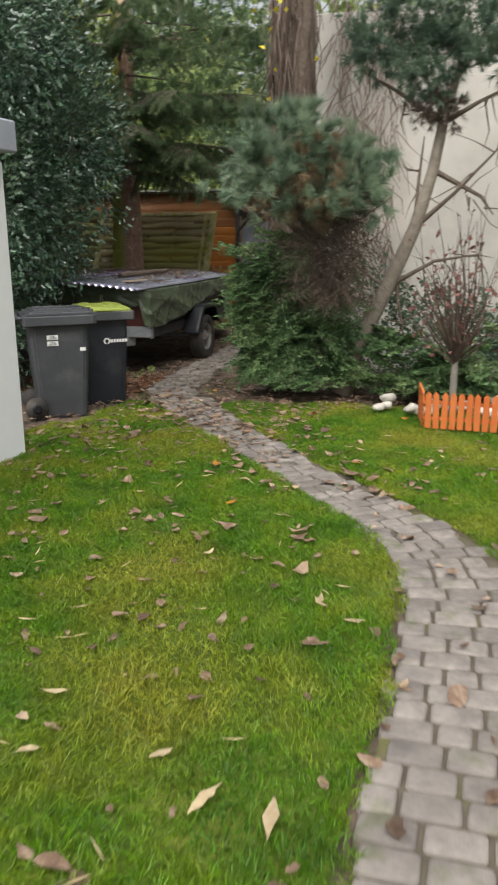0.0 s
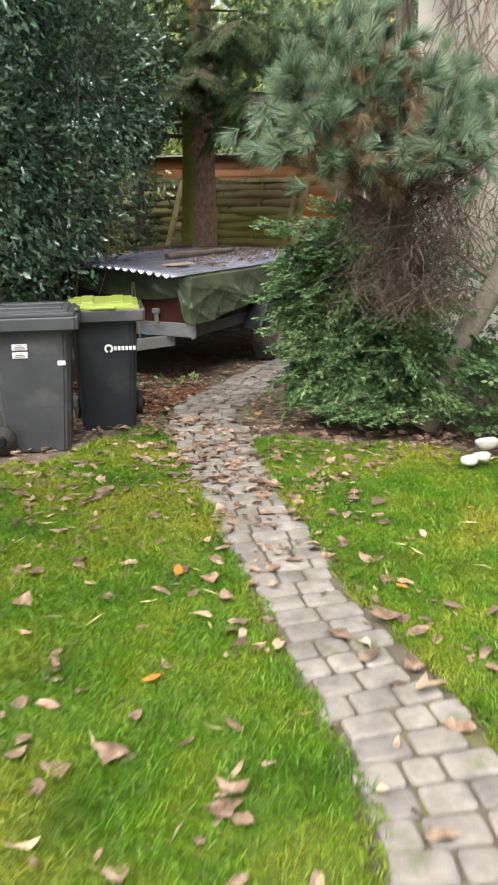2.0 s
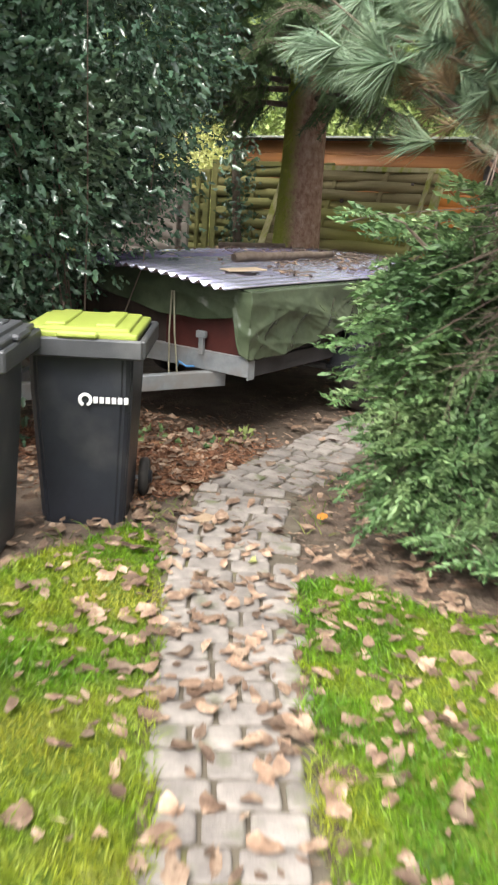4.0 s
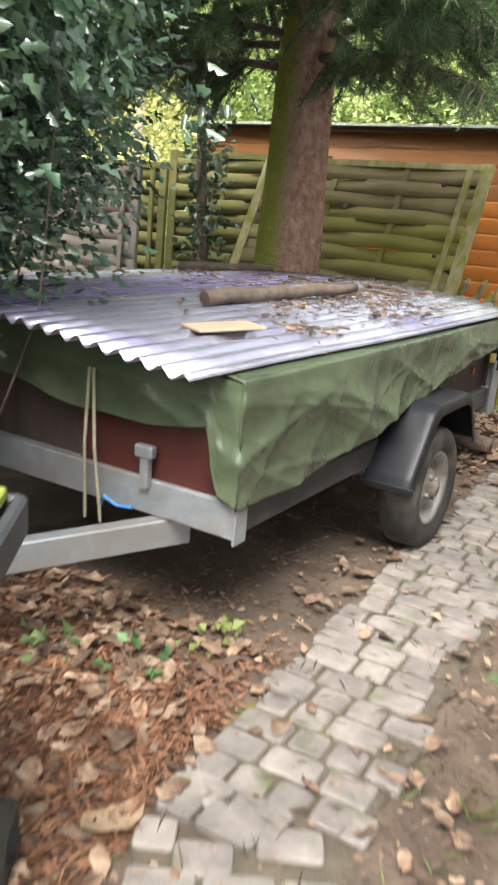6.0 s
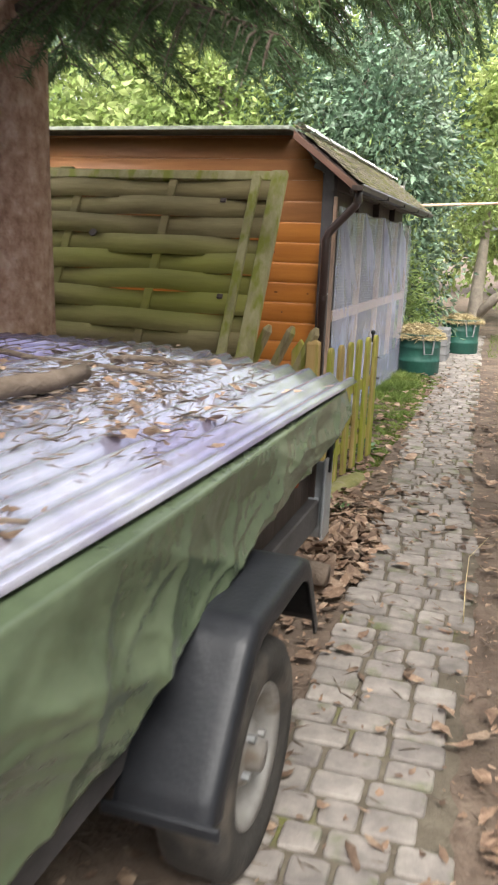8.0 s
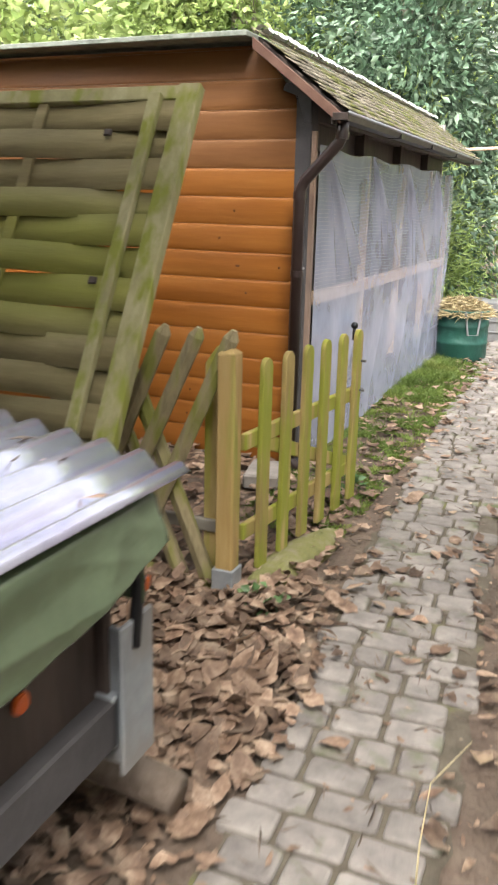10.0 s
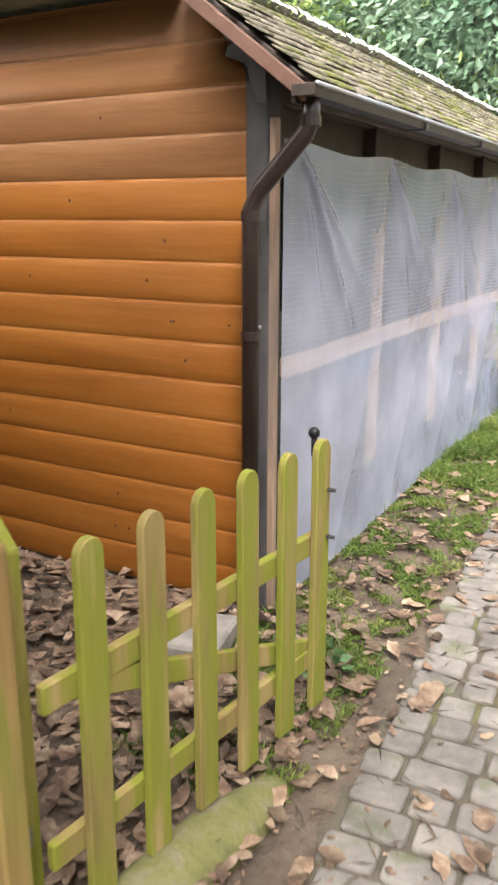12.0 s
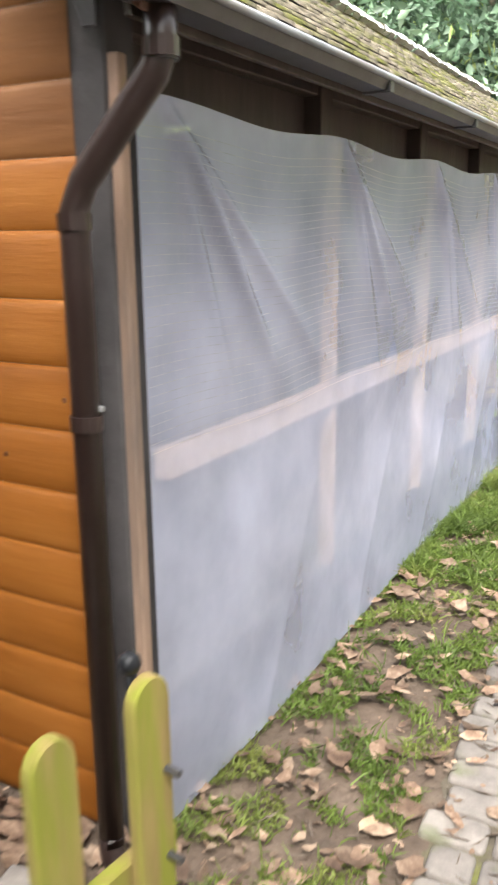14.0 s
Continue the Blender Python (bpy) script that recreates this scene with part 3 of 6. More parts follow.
# ---- house corner with white wall ----
w = thing("white_wall", (-3.22, 5.03, 0), "white painted wall with green-stained foot", "wall", kind="structure")
part("wall_face", box(0.24, 9.0, 2.07, pose(-0.12, -4.5, 1.015), 0.01), M_WHITEWALL, w)
part("wall_cap", box(0.36, 9.1, 0.20, pose(-0.09, -4.50, 2.205), 0.01), M_FASCIA, w, "pale grey overhanging fascia")
part("cap_shadow_gap", box(0.20, 9.0, 0.06, pose(-0.12, -4.5, 2.078), 0.004), M_DARKWOOD, w)

# ---- garage wall behind the shrubs ----
g = thing("garage_wall", (-2.1, 9.6, 0), "weathered white rendered garage wall", "wall", kind="structure")
part("wall_face", box(7.5, 0.3, 3.9, pose(3.75, 0.15, 1.9), 0.01), M_RENDER, g)
part("side_wall", box(0.3, 6.0, 3.9, pose(0.15, 3.302, 1.9), 0.01), M_RENDER, g)

# ---- shed ----
SX, SY0, SY1 = -4.58, 14.45, 18.5
shed = thing("shed", (-4.58, 14.45, 0), "orange-stained wooden shed with plastic-sheeted front", "shed")
LEFT = 3.6


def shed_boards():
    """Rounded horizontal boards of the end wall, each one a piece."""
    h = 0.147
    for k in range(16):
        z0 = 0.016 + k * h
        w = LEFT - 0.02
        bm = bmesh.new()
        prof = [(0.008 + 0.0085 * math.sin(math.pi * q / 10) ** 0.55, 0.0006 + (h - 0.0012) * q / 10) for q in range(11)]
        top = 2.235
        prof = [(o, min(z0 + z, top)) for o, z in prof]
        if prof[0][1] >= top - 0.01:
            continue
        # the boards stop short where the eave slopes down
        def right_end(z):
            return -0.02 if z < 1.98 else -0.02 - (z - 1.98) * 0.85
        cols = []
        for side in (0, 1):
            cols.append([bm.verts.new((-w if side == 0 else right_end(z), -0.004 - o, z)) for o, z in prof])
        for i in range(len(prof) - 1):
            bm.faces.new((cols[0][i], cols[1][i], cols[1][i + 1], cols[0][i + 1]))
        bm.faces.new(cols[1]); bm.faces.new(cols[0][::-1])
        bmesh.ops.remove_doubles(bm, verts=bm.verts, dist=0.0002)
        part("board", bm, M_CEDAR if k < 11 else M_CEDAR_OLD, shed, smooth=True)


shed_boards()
rk = random.Random(3)
for x, z in [(-0.36, 1.35), (-0.28, 1.04), (-0.34, 1.14)] + [(rk.uniform(-1.6, -0.08), rk.uniform(0.15, 2.1)) for q in range(12)]:
    part("knot", disc(0.009, 0.006, 0.004, pose(x, -0.0195, 0.016 + 0.147 * (int((z - 0.016) / 0.147) + 0.5), 90, 0, 0), 9), M_KNOT, shed)
part("end_wall", extrude_outline([(-LEFT - 0.02, 0), (-0.02, 0), (-0.02, 1.98), (-0.27, 2.17), (-0.27, 2.24), (-LEFT - 0.02, 2.24)], 0.06, pose(0, 0.032, 0), 0), M_CARCASS, shed)
part("back_wall", box(0.06, 4.0, 2.2, pose(-LEFT, 2.06, 1.1), 0.002), M_CARCASS, shed)
part("far_wall", box(LEFT, 0.06, 2.2, pose(-LEFT / 2 - 0.02, 4.02, 1.1), 0.002), M_CARCASS, shed)
part("shed_floor", box(LEFT, 3.9, 0.05, pose(-LEFT / 2, 2.03, 0.02), 0.002), M_CARCASS, shed)
# corner post, boards and frame of the open front
part("corner_post", box(0.13, 0.10, 1.98, pose(0.0, 0.04, 0.99), 0.006), M_SKIRTBOARD, shed, "dark brown corner post")
part("corner_stud", box(0.035, 0.03, 1.80, pose(0.074, 0.012, 0.92), 0.004), M_STUD, shed, "pale wooden stud")
for y in (1.12, 2.12, 3.1, 3.98):
    part("stud", box(0.05, 0.035, 1.70, pose(0.055, y, 0.9), 0.004), M_PALEWOOD, shed)
for y in (1.12, 2.12, 3.1):
    part("hanging_post", box(0.08, 0.09, 0.22, pose(0.0, y, 1.87), 0.004), M_DARKWOOD, shed)
part("rail", box(0.04, 3.85, 0.075, pose(0.064, 2.05, 0.95), 0.004), M_PALEWOOD, shed, "pale wooden middle rail")
part("top_plate", box(0.1, 4.05, 0.1, pose(-0.02, 2.03, 1.93), 0.004), M_DARKWOOD, shed)
part("header_board", box(0.02, 3.95, 0.15, pose(-0.03, 2.05, 1.82), 0.003), M_DARKWOOD, shed, "dark header board above the sheeting")
part("bottom_board", box(0.03, 3.9, 0.32, pose(0.068, 2.06, 0.18), 0.004), M_SKIRTBOARD, shed)
for x0, z0, sx, sz in ((-1.2, 0.5, 0.7, 0.9), (-1.9, 0.35, 0.6, 0.65)):
    part("stored_crate", box(sx, 1.1, sz, pose(x0, 1.4 + x0 * -0.7, z0), 0.01), M_GREYPANEL, shed)
# the roof: a flat top with a short shingled eave
part("roof_deck", box(LEFT - 0.1, 4.35, 0.028, pose(-LEFT / 2 - 0.2, 2.02, 2.272), 0.004), M_ROOFEDGE, shed, "grey-green roofing felt edge")
part("underside", extrude_outline([(-0.20, 2.235), (0.275, 1.872), (0.275, 1.892), (-0.20, 2.258)], 4.28, pose(0, 2.02, 0), 0.002), M_DARKWOOD, shed)
part("verge_board", extrude_outline([(-0.22, 2.20), (0.255, 1.84), (0.27, 1.885), (-0.22, 2.255)], 0.025, pose(0, -0.14, 0), 0.003), M_VERGE, shed, "dark brown verge board")
rng = np.random.default_rng(5)
V, F = [], []
for r in range(11):
    for c in range(51):
        u0, u1 = r / 11, (r + 1.25) / 11
        y0, y1 = -0.15 + c * 0.085 + 0.042 * (r % 2), -0.15 + c * 0.085 + 0.083 + 0.042 * (r % 2)
        lift = 0.003 + 0.005 * rng.random()
        drop = 0.012 * rng.random()
        P = lambda u, y, dz: (0.295 - 0.51 * u, y, 1.892 + 0.392 * u + dz)
        b = len(V)
        for dz in (lift, lift + 0.008):
            V += [P(u0 - drop, y0, dz + 0.010), P(u0 - drop, y1, dz + 0.010), P(min(u1, 1.04), y1, dz * 0.6), P(min(u1, 1.04), y0, dz * 0.6)]
        F += [(b + 4, b + 5, b + 6, b + 7), (b, b + 1, b + 5, b + 4), (b + 1, b + 2, b + 6, b + 5), (b + 3, b, b + 4, b + 7), (b + 2, b + 3, b + 7, b + 6)]
tagged(piece("shingle", fast_mesh("shingle", V, F), M_SHINGLE, shed), "moss-grown brown roof shingles", kind="stuff")
# ridge: a row of pale rounded caps along the top of the eave
V, F = [], []
for c in range(62):
    y0, r = -0.15 + c * 0.07, 0.026 + 0.008 * rng.random()
    b = len(V)
    for y in (y0, y0 + 0.062):
        V += [(-0.17 + r * 1.3 * math.cos(a), y, 2.268 + 0.01 * rng.random() + r * math.sin(a)) for a in [math.pi * q / 5 for q in range(6)]]
    F += [(b + q, b + q + 1, b + q + 7, b + q + 6) for q in range(5)]
tagged(piece("ridge_cap", fast_mesh("ridge_cap", V, F), M_RIDGE, shed), "pale rounded ridge caps", kind="stuff")
# box gutter with a rolled lip
part("gutter", extrude_outline([(0.228, 1.855), (0.295, 1.855), (0.308, 1.885), (0.302, 1.887), (0.289, 1.863), (0.235, 1.863)], 4.42, pose(0, 2.04, 0), 0), M_GUTTER, shed, "grey metal rain gutter")
part("gutter_lip", tube([(0.31, -0.17, 1.887), (0.31, 4.25, 1.887)], 0.009, 8), M_GALV, shed, "", True)
part("gutter_end", box(0.08, 0.008, 0.036, pose(0.268, -0.175, 1.871), 0.002), M_DARKWOOD, shed)
part("fascia", box(0.016, 4.3, 0.06, pose(0.213, 2.02, 1.87), 0.002), M_DARKWOOD, shed)
for y in (0.95, 1.9, 2.9, 3.8):
    part("gutter_clip", box(0.086, 0.03, 0.04, pose(0.268, y, 1.869), 0.002), M_GUTTER, shed)
# downpipe with two elbows
part("downpipe", tube([(0.26, -0.10, 1.86), (0.26, -0.10, 1.79), (0.245, -0.10, 1.755), (0.075, -0.105, 1.575), (0.05, -0.11, 1.52), (0.05, -0.11, 0.08)], 0.03, 14), M_PIPE, shed, "dark brown downpipe", True)
for z in (1.66, 1.50, 1.10):
    part("pipe_collar", disc(0.034, 0.034, 0.04, pose(0.05, -0.11, z) if z < 1.6 else pose(0.26, -0.10, 1.79), 14, 0.004), M_PIPE, shed)
part("pipe_clip", box(0.075, 0.012, 0.012, pose(0.05, -0.10, 1.13), 0.002), M_GALV, shed)
part("pipe_shoe", tube([(0.05, -0.11, 0.10), (0.055, -0.115, 0.06), (0.12, -0.16, 0.035)], 0.031, 12), M_PIPE, shed, "", True)
part("flashing", extrude_outline([(-0.10, 2.015), (-0.02, 1.985), (0.025, 1.86), (0.06, 1.86), (0.055, 2.0), (-0.02, 2.06), (-0.09, 2.045)], 0.006, pose(0.01, -0.034, 0), 0.002), M_GUTTER, shed, "bent lead flashing")

def film_fn(u, v):
    y = 0.035 + 3.995 * u
    z = 0.03 + (1.715 + 0.012 * np.cos(2 * math.pi * (y - 0.12) / 0.995)) * v
    fold = 0
    for k, yk in enumerate((0.13, 1.12, 2.12, 3.1)):
        for slope, amp, wid in ((0.42 + 0.05 * k, 0.018, 0.05), (0.80 - 0.06 * k, 0.038, 0.06), (1.25, 0.020, 0.06)):
            d = (1.74 - z) * slope
            q = (y - yk - d) / (wid * (0.4 + d))
            fold = fold + amp * (0.55 * np.exp(-np.abs(q) * 1.4) + 0.45 * np.exp(-q * q)) * np.clip((z - 0.95) * 2.2, 0, 1) * np.clip((y - yk) * 9, 0, 1)
    low = np.clip((1.0 - z) * 1.5, 0, 1)
    sag = 0.012 * np.sin(2.3 * y + 1.3 * np.sin(4 * z)) + low * (0.005 * (1 - np.abs(np.sin(2.2 * y + 3.1 * z))) ** 3 + 0.005 * (1 - np.abs(np.sin(4.1 * y - 2.3 * z + 1))) ** 4)
    return 0.100 + fold + sag * 0.8 * np.clip((y - 0.1) * 3, 0, 1), y, z
sheet("plastic_sheeting", film_fn, 400, 130, M_FILM, shed, "wrinkled translucent grey plastic sheeting")
# wire mesh lying against the sheeting in the upper half
V, F = [], []
uu = np.linspace(0, 1, 120)
for k in range(33):
    zc = 1.005 + k * 0.0215
    X, Y, Z = np.broadcast_arrays(*film_fn(uu, (zc - 0.03) / 1.73))
    b = len(V)
    for dz in (-0.0008, 0.0008):
        V += list(zip(X + 0.006, Y, Z + dz))
    F += [(b + q, b + q + 1, b + 121 + q, b + 120 + q) for q in range(119)]
vv = np.linspace(0.565, 0.965, 40)
for k in range(160):
    X, Y, Z = np.broadcast_arrays(*film_fn(np.full(40, 0.008 + k * 0.0062), vv))
    b = len(V)
    for dy in (-0.0004, 0.0004):
        V += list(zip(X + 0.006, Y + dy, Z))
    F += [(b + q, b + q + 1, b + 41 + q, b + 40 + q) for q in range(39)]
tagged(piece("wire_mesh", fast_mesh("wire_mesh", V, F), M_WIRE, shed), "fine welded wire mesh", kind="stuff")

# ---- picket gate and post ----
def picket(h, w=0.07, d=0.022):
    pts = [(-w / 2, 0), (w / 2, 0), (w / 2, h - 0.04)]
    pts += [(w / 2 * math.cos(a), h - 0.04 + 0.04 * math.sin(a)) for a in [math.pi * k / 8 for k in range(1, 8)]]
    pts += [(-w / 2, h - 0.04)]
    return extrude_outline(pts, d, None, 0.003)


gate = thing("picket_gate", (-4.15, 12.9, 0), "mossy yellow-green wooden picket gate beside the path", "gate", turn=83.0)
GATE_P = [0.075, 0.255, 0.435, 0.61, 0.785, 0.955]
for i, s in enumerate(GATE_P):
    bm = picket(0.84 - 0.003 * i)
    bmesh.ops.transform(bm, matrix=pose(s, 0, 0.065 + 0.004 * i, 0, random.uniform(-0.6, 0.6), 0), verts=bm.verts)
    part("picket", bm, M_FENCE, gate)
for z in (0.60, 0.24):
    part("rail", box(1.06, 0.024, 0.065, pose(0.49, 0.024, z), 0.004), M_FENCE, gate)
part("diagonal_brace", box(1.0, 0.022, 0.06, pose(0.52, 0.026, 0.42, 0, 20, 0), 0.004), M_FENCE, gate)
part("latch_strike", box(0.05, 0.015, 0.2, pose(0.985, 0.02, 0.72), 0.003), M_GALV, gate)
kb = bmesh.new(); bmesh.ops.create_icosphere(kb, subdivisions=2, radius=0.017, matrix=pose(0.945, 0.02, 0.925))
join(kb, disc(0.008, 0.008, 0.06, pose(0.945, 0.02, 0.89), 8))
part("knob", kb, M_BLACK, gate, "black round knob", True)
for z in (0.76, 0.62):
    part("bolt", disc(0.006, 0.006, 0.03, pose(0.975, -0.02, z, 90, 0, 0), 8), M_GUTTER, gate)

post = thing("gate_post", (-4.19, 12.76, 0.0), "square wooden gate post in a galvanised shoe", "post")
pb = box(0.07, 0.07, 0.84, pose(0, 0, 0.53), 0.006)
bmesh.ops.create_cone(pb, cap_ends=False, segments=4, radius1=0.049, radius2=0.0, depth=0.03, matrix=pose(0, 0, 0.965, 0, 0, 45))
part("post", pb, M_POST, post)
part("post_shoe", box(0.088, 0.088, 0.16, pose(0, 0, 0.06), 0.004), M_GALV, post, "galvanised steel post shoe")

stone = bmesh.new()
bmesh.ops.create_icosphere(stone, subdivisions=3, radius=1.0, matrix=Matrix.Diagonal((0.10, 0.40, 0.085, 1)))
for v in stone.verts:
    v.co += 0.02 * Vector(noise.noise_vector(v.co * 7))
ob = part("kerb_stone", stone, M_MOSS, smooth=True)
ob.matrix_basis = pose(-4.07, 13.2, -0.005, 0, 0, -10)
tagged(ob, "low moss-covered stone under the picket gate", "stone")
blk = part("concrete_block", box(0.19, 0.28, 0.08, None, 0.01), M_PAVER_REST)
blk.matrix_basis = pose(-4.56, 14.05, 0.06, 0, 0, 12)
tagged(blk, "pale concrete slab lying on the soil by the shed", "slab")

# crossed lattice fence of round stakes
lat = thing("lattice_fence", (-4.2, 12.80, 0), "weathered lattice fence of crossed half-round stakes", "fence")
for k in range(4):
    x = -0.135 * k
    j1, j2 = random.uniform(-0.02, 0.02), random.uniform(-0.02, 0.02)
    part("stake", tube([(x - 0.46 + j1, -0.035, -0.02), (x + 0.01, -0.035, 1.0), (x + 0.022, -0.035, 1.03)], [0.033, 0.031, 0.012], 6), M_STAKE, lat)
    part("stake", tube([(x - 0.07 + j2, 0.033, -0.02), (x - 0.48, 0.033, 0.93), (x - 0.495, 0.033, 0.96)], [0.033, 0.031, 0.012], 6), M_STAKE, lat)
part("flat_stake", extrude_outline([(-0.05, 0), (0.05, 0), (0.05, 0.88), (0.0, 0.95), (-0.05, 0.88)], 0.03, pose(-0.10, 0.10, 0.0), 0.004), M_FENCE, lat)
part("rail", box(0.9, 0.025, 0.05, pose(-0.5, 0.08, 0.24), 0.004), M_GREYPANEL, lat)

# ---- woven fence panels ----
def woven_panel(name, at, turn, lean, wide, high, slats, material, label, roll=0.0, bent=False):
    """A panel of thin slats woven round uprights in a frame, leaning back by lean degrees."""
    root = thing(name, at, label, "fence panel", "fence panels", turn)
    root.matrix_basis = pose(*at, -lean, roll, turn)
    frame_m = M_PANELFRAME if material is M_PANEL else material
    for x in (0.045, wide - 0.045):
        part("frame_post", box(0.09, 0.045, high, pose(x, 0, high / 2), 0.004), frame_m, root)
    for z in (0.035, high - 0.035):
        part("frame_rail", box(wide - 0.15, 0.04, 0.06, pose(wide / 2, 0, z), 0.004), frame_m, root)
    part("inner_post", box(0.05, 0.03, high - 0.1, pose(wide - 0.17, -0.03, high / 2), 0.003), frame_m, root)
    for x in (wide * 0.36, wide * 0.66):
        part("upright", box(0.05, 0.02, high - 0.02, pose(x, 0.0, high / 2), 0.003), material, root)
    sh = (high - 0.14) / slats
    for k in range(slats):
        s = 1 if k % 2 else -1
        V, F = [], []
        n = 24
        for i in range(n + 1):
            x = 0.07 + (wide - 0.14) * i / n
            o = s * 0.012 * math.cos(3 * math.pi * (i / n)) + 0.001 * math.sin(7 * i + k)
            zz = 0.07 + k * sh + 0.010 * math.sin(1.7 * k) * (i / n) + 0.004 * math.sin(0.6 * i + 2.1 * k)
            hh = sh * (1.035 + 0.02 * math.sin(2.9 * k))
            V += [(x, o - 0.004, zz), (x, o - 0.005, zz + hh), (x, o + 0.003, zz + hh), (x, o + 0.004, zz)]
        for i in range(n):
            b = 4 * i
            for q in range(4):
                F.append((b + q, b + (q + 1) % 4, b + 4 + (q + 1) % 4, b + 4 + q))
        piece("slat", fast_mesh("slat", V, F), material, root)
    return root


lp = woven_panel("fence_panel", (-6.54, 12.29, 0.28), 0, 28, 2.05, 1.80, 14, M_PANEL, "leaning woven wooden fence panel with mossy slats")
for x, z in ((1.70, 1.60), (1.80, 1.0)):
    part("knot_hole", box(0.035, 0.012, 0.028, pose(x, -0.018, z), 0.004), M_DARKWOOD, lp)
part("knot_hole", disc(0.024, 0.024, 0.012, pose(0.92, -0.024, 1.36, 90, 0, 0), 12), M_DARKWOOD, lp)
woven_panel("fence_panel", (-9.0, 12.35, 0.0), 2, 3, 1.55, 1.72, 13, M_GREYPANEL, "grey weathered woven fence panel", 0)
woven_panel("fence_panel", (-9.72, 13.4, 0.0), 0, 2, 1.8, 1.8, 13, M_GREENPANEL, "mossy green woven fence panel")
woven_panel("fence_panel", (-7.9, 13.45, 0.12), 1, 1, 1.8, 1.8, 13, M_GREENPANEL, "mossy green woven fence panel")
for x in (-11.55,):
    woven_panel("fence_panel", (x, 13.35, 0.05), 0, 0, 1.8, 1.8, 13, M_GREENPANEL, "mossy green woven fence panel")

# ---- trailer ----
TZ = -0.05
trailer = thing("trailer", (-4.65, 10.0, TZ), "single-axle box trailer under a green tarpaulin", "trailer")
# local x: -0.85 .. 0.85 body, y: -1.4 .. 1.5
part("box_body", box(1.62, 2.72, 0.36, pose(0, 0.02, 0.68), 0.01), M_DARKWOOD, trailer, "dark weathered side boards")
part("front_board", box(0.62, 0.02, 0.36, pose(0.50, -1.353, 0.68), 0.003), M_REDBOARD, trailer, "dark red plywood front board")
for x in (-0.82, 0.82):
    part("side_rail", box(0.06, 2.72, 0.11, pose(x, 0.03, 0.50), 0.006), M_SKIRTBOARD, trailer, "dull grey chassis rail")
part("front_beam", box(1.80, 0.05, 0.125, pose(-0.02, -1.36, 0.52), 0.005), M_GALV, trailer, "galvanised front cross beam")
part("rear_beam", box(1.7, 0.05, 0.12, pose(0, 1.40, 0.50), 0.005), M_GALV, trailer)
part("axle", tube([(-0.98, 0.10, 0.30), (0.98, 0.10, 0.30)], 0.035, 10), M_GALV, trailer)
for sx in (-1, 1):
    d = Vector((-sx * 0.62, -1.35, 0)).normalized()
    L = 1.5
    ang = math.degrees(math.atan2(d.y, d.x))
    part("drawbar", box(L, 0.06, 0.10, pose(sx * 0.62 + d.x * L / 2, -1.28 + d.y * L / 2, 0.405, 0, 0, ang), 0.005), M_GALV, trailer, "galvanised drawbar beam")
part("coupling", box(0.1, 0.35, 0.1, pose(0, -2.72, 0.42), 0.015), M_BLACK, trailer)
br = box(0.035, 0.03, 0.13, pose(0.52, -1.395, 0.62), 0.004)
box(0.075, 0.035, 0.045, pose(0.52, -1.40, 0.685), 0.006, br)
part("lashing_bracket", br, M_GALV, trailer)
part("corner_plate", box(0.012, 0.07, 0.14, pose(0.885, -1.36, 0.515), 0.002), M_GALV, trailer)
part("blue_cord", tube([(0.32, -1.40, 0.43), (0.36, -1.42, 0.49), (0.40, -1.40, 0.46), (0.47, -1.40, 0.47)], 0.006, 6), M_BLUE, trailer, "pale blue cord")
for dx in (0.0, 0.045):
    part("lashing_rope", tube([(0.30 + dx * 0.4, -1.44, 0.94), (0.31 + dx, -1.47, 0.68), (0.29 + dx * 1.6, -1.44, 0.40)], 0.006, 6), M_ROPE, trailer)


def tyre_mesh(r, width):
    prof = [(r * 0.60, width * 0.40), (r * 0.72, width * 0.50), (r * 0.90, width * 0.50), (r * 0.975, width * 0.42), (r, width * 0.25)]
    prof = prof + [(a, -b) for a, b in prof[::-1]]
    n = 40
    V = np.array([[(b, a * math.cos(2 * math.pi * k / n), a * math.sin(2 * math.pi * k / n)) for a, b in prof] for k in range(n)]).reshape(-1, 3)
    p = len(prof)
    F = [(k * p + i, k * p + i + 1, ((k + 1) % n) * p + i + 1, ((k + 1) % n) * p + i) for k in range(n) for i in range(p - 1)]
    return fast_mesh("tyre", V, F)


def rim_mesh(r):
    prof = [(r * 0.62, 0.06), (r * 0.60, 0.075), (r * 0.54, 0.06), (r * 0.50, 0.02), (r * 0.34, 0.015), (r * 0.26, 0.05), (r * 0.15, 0.055), (r * 0.13, 0.085), (r * 0.02, 0.09)]
    n = 40
    V = np.array([[(b, a * math.cos(2 * math.pi * k / n), a * math.sin(2 * math.pi * k / n)) for a, b in prof] for k in range(n)]).reshape(-1, 3)
    p = len(prof)
    F = [(k * p + i, k * p + i + 1, ((k + 1) % n) * p + i + 1, ((k + 1) % n) * p + i) for k in range(n) for i in range(p - 1)]
    return fast_mesh("rim", V, F)


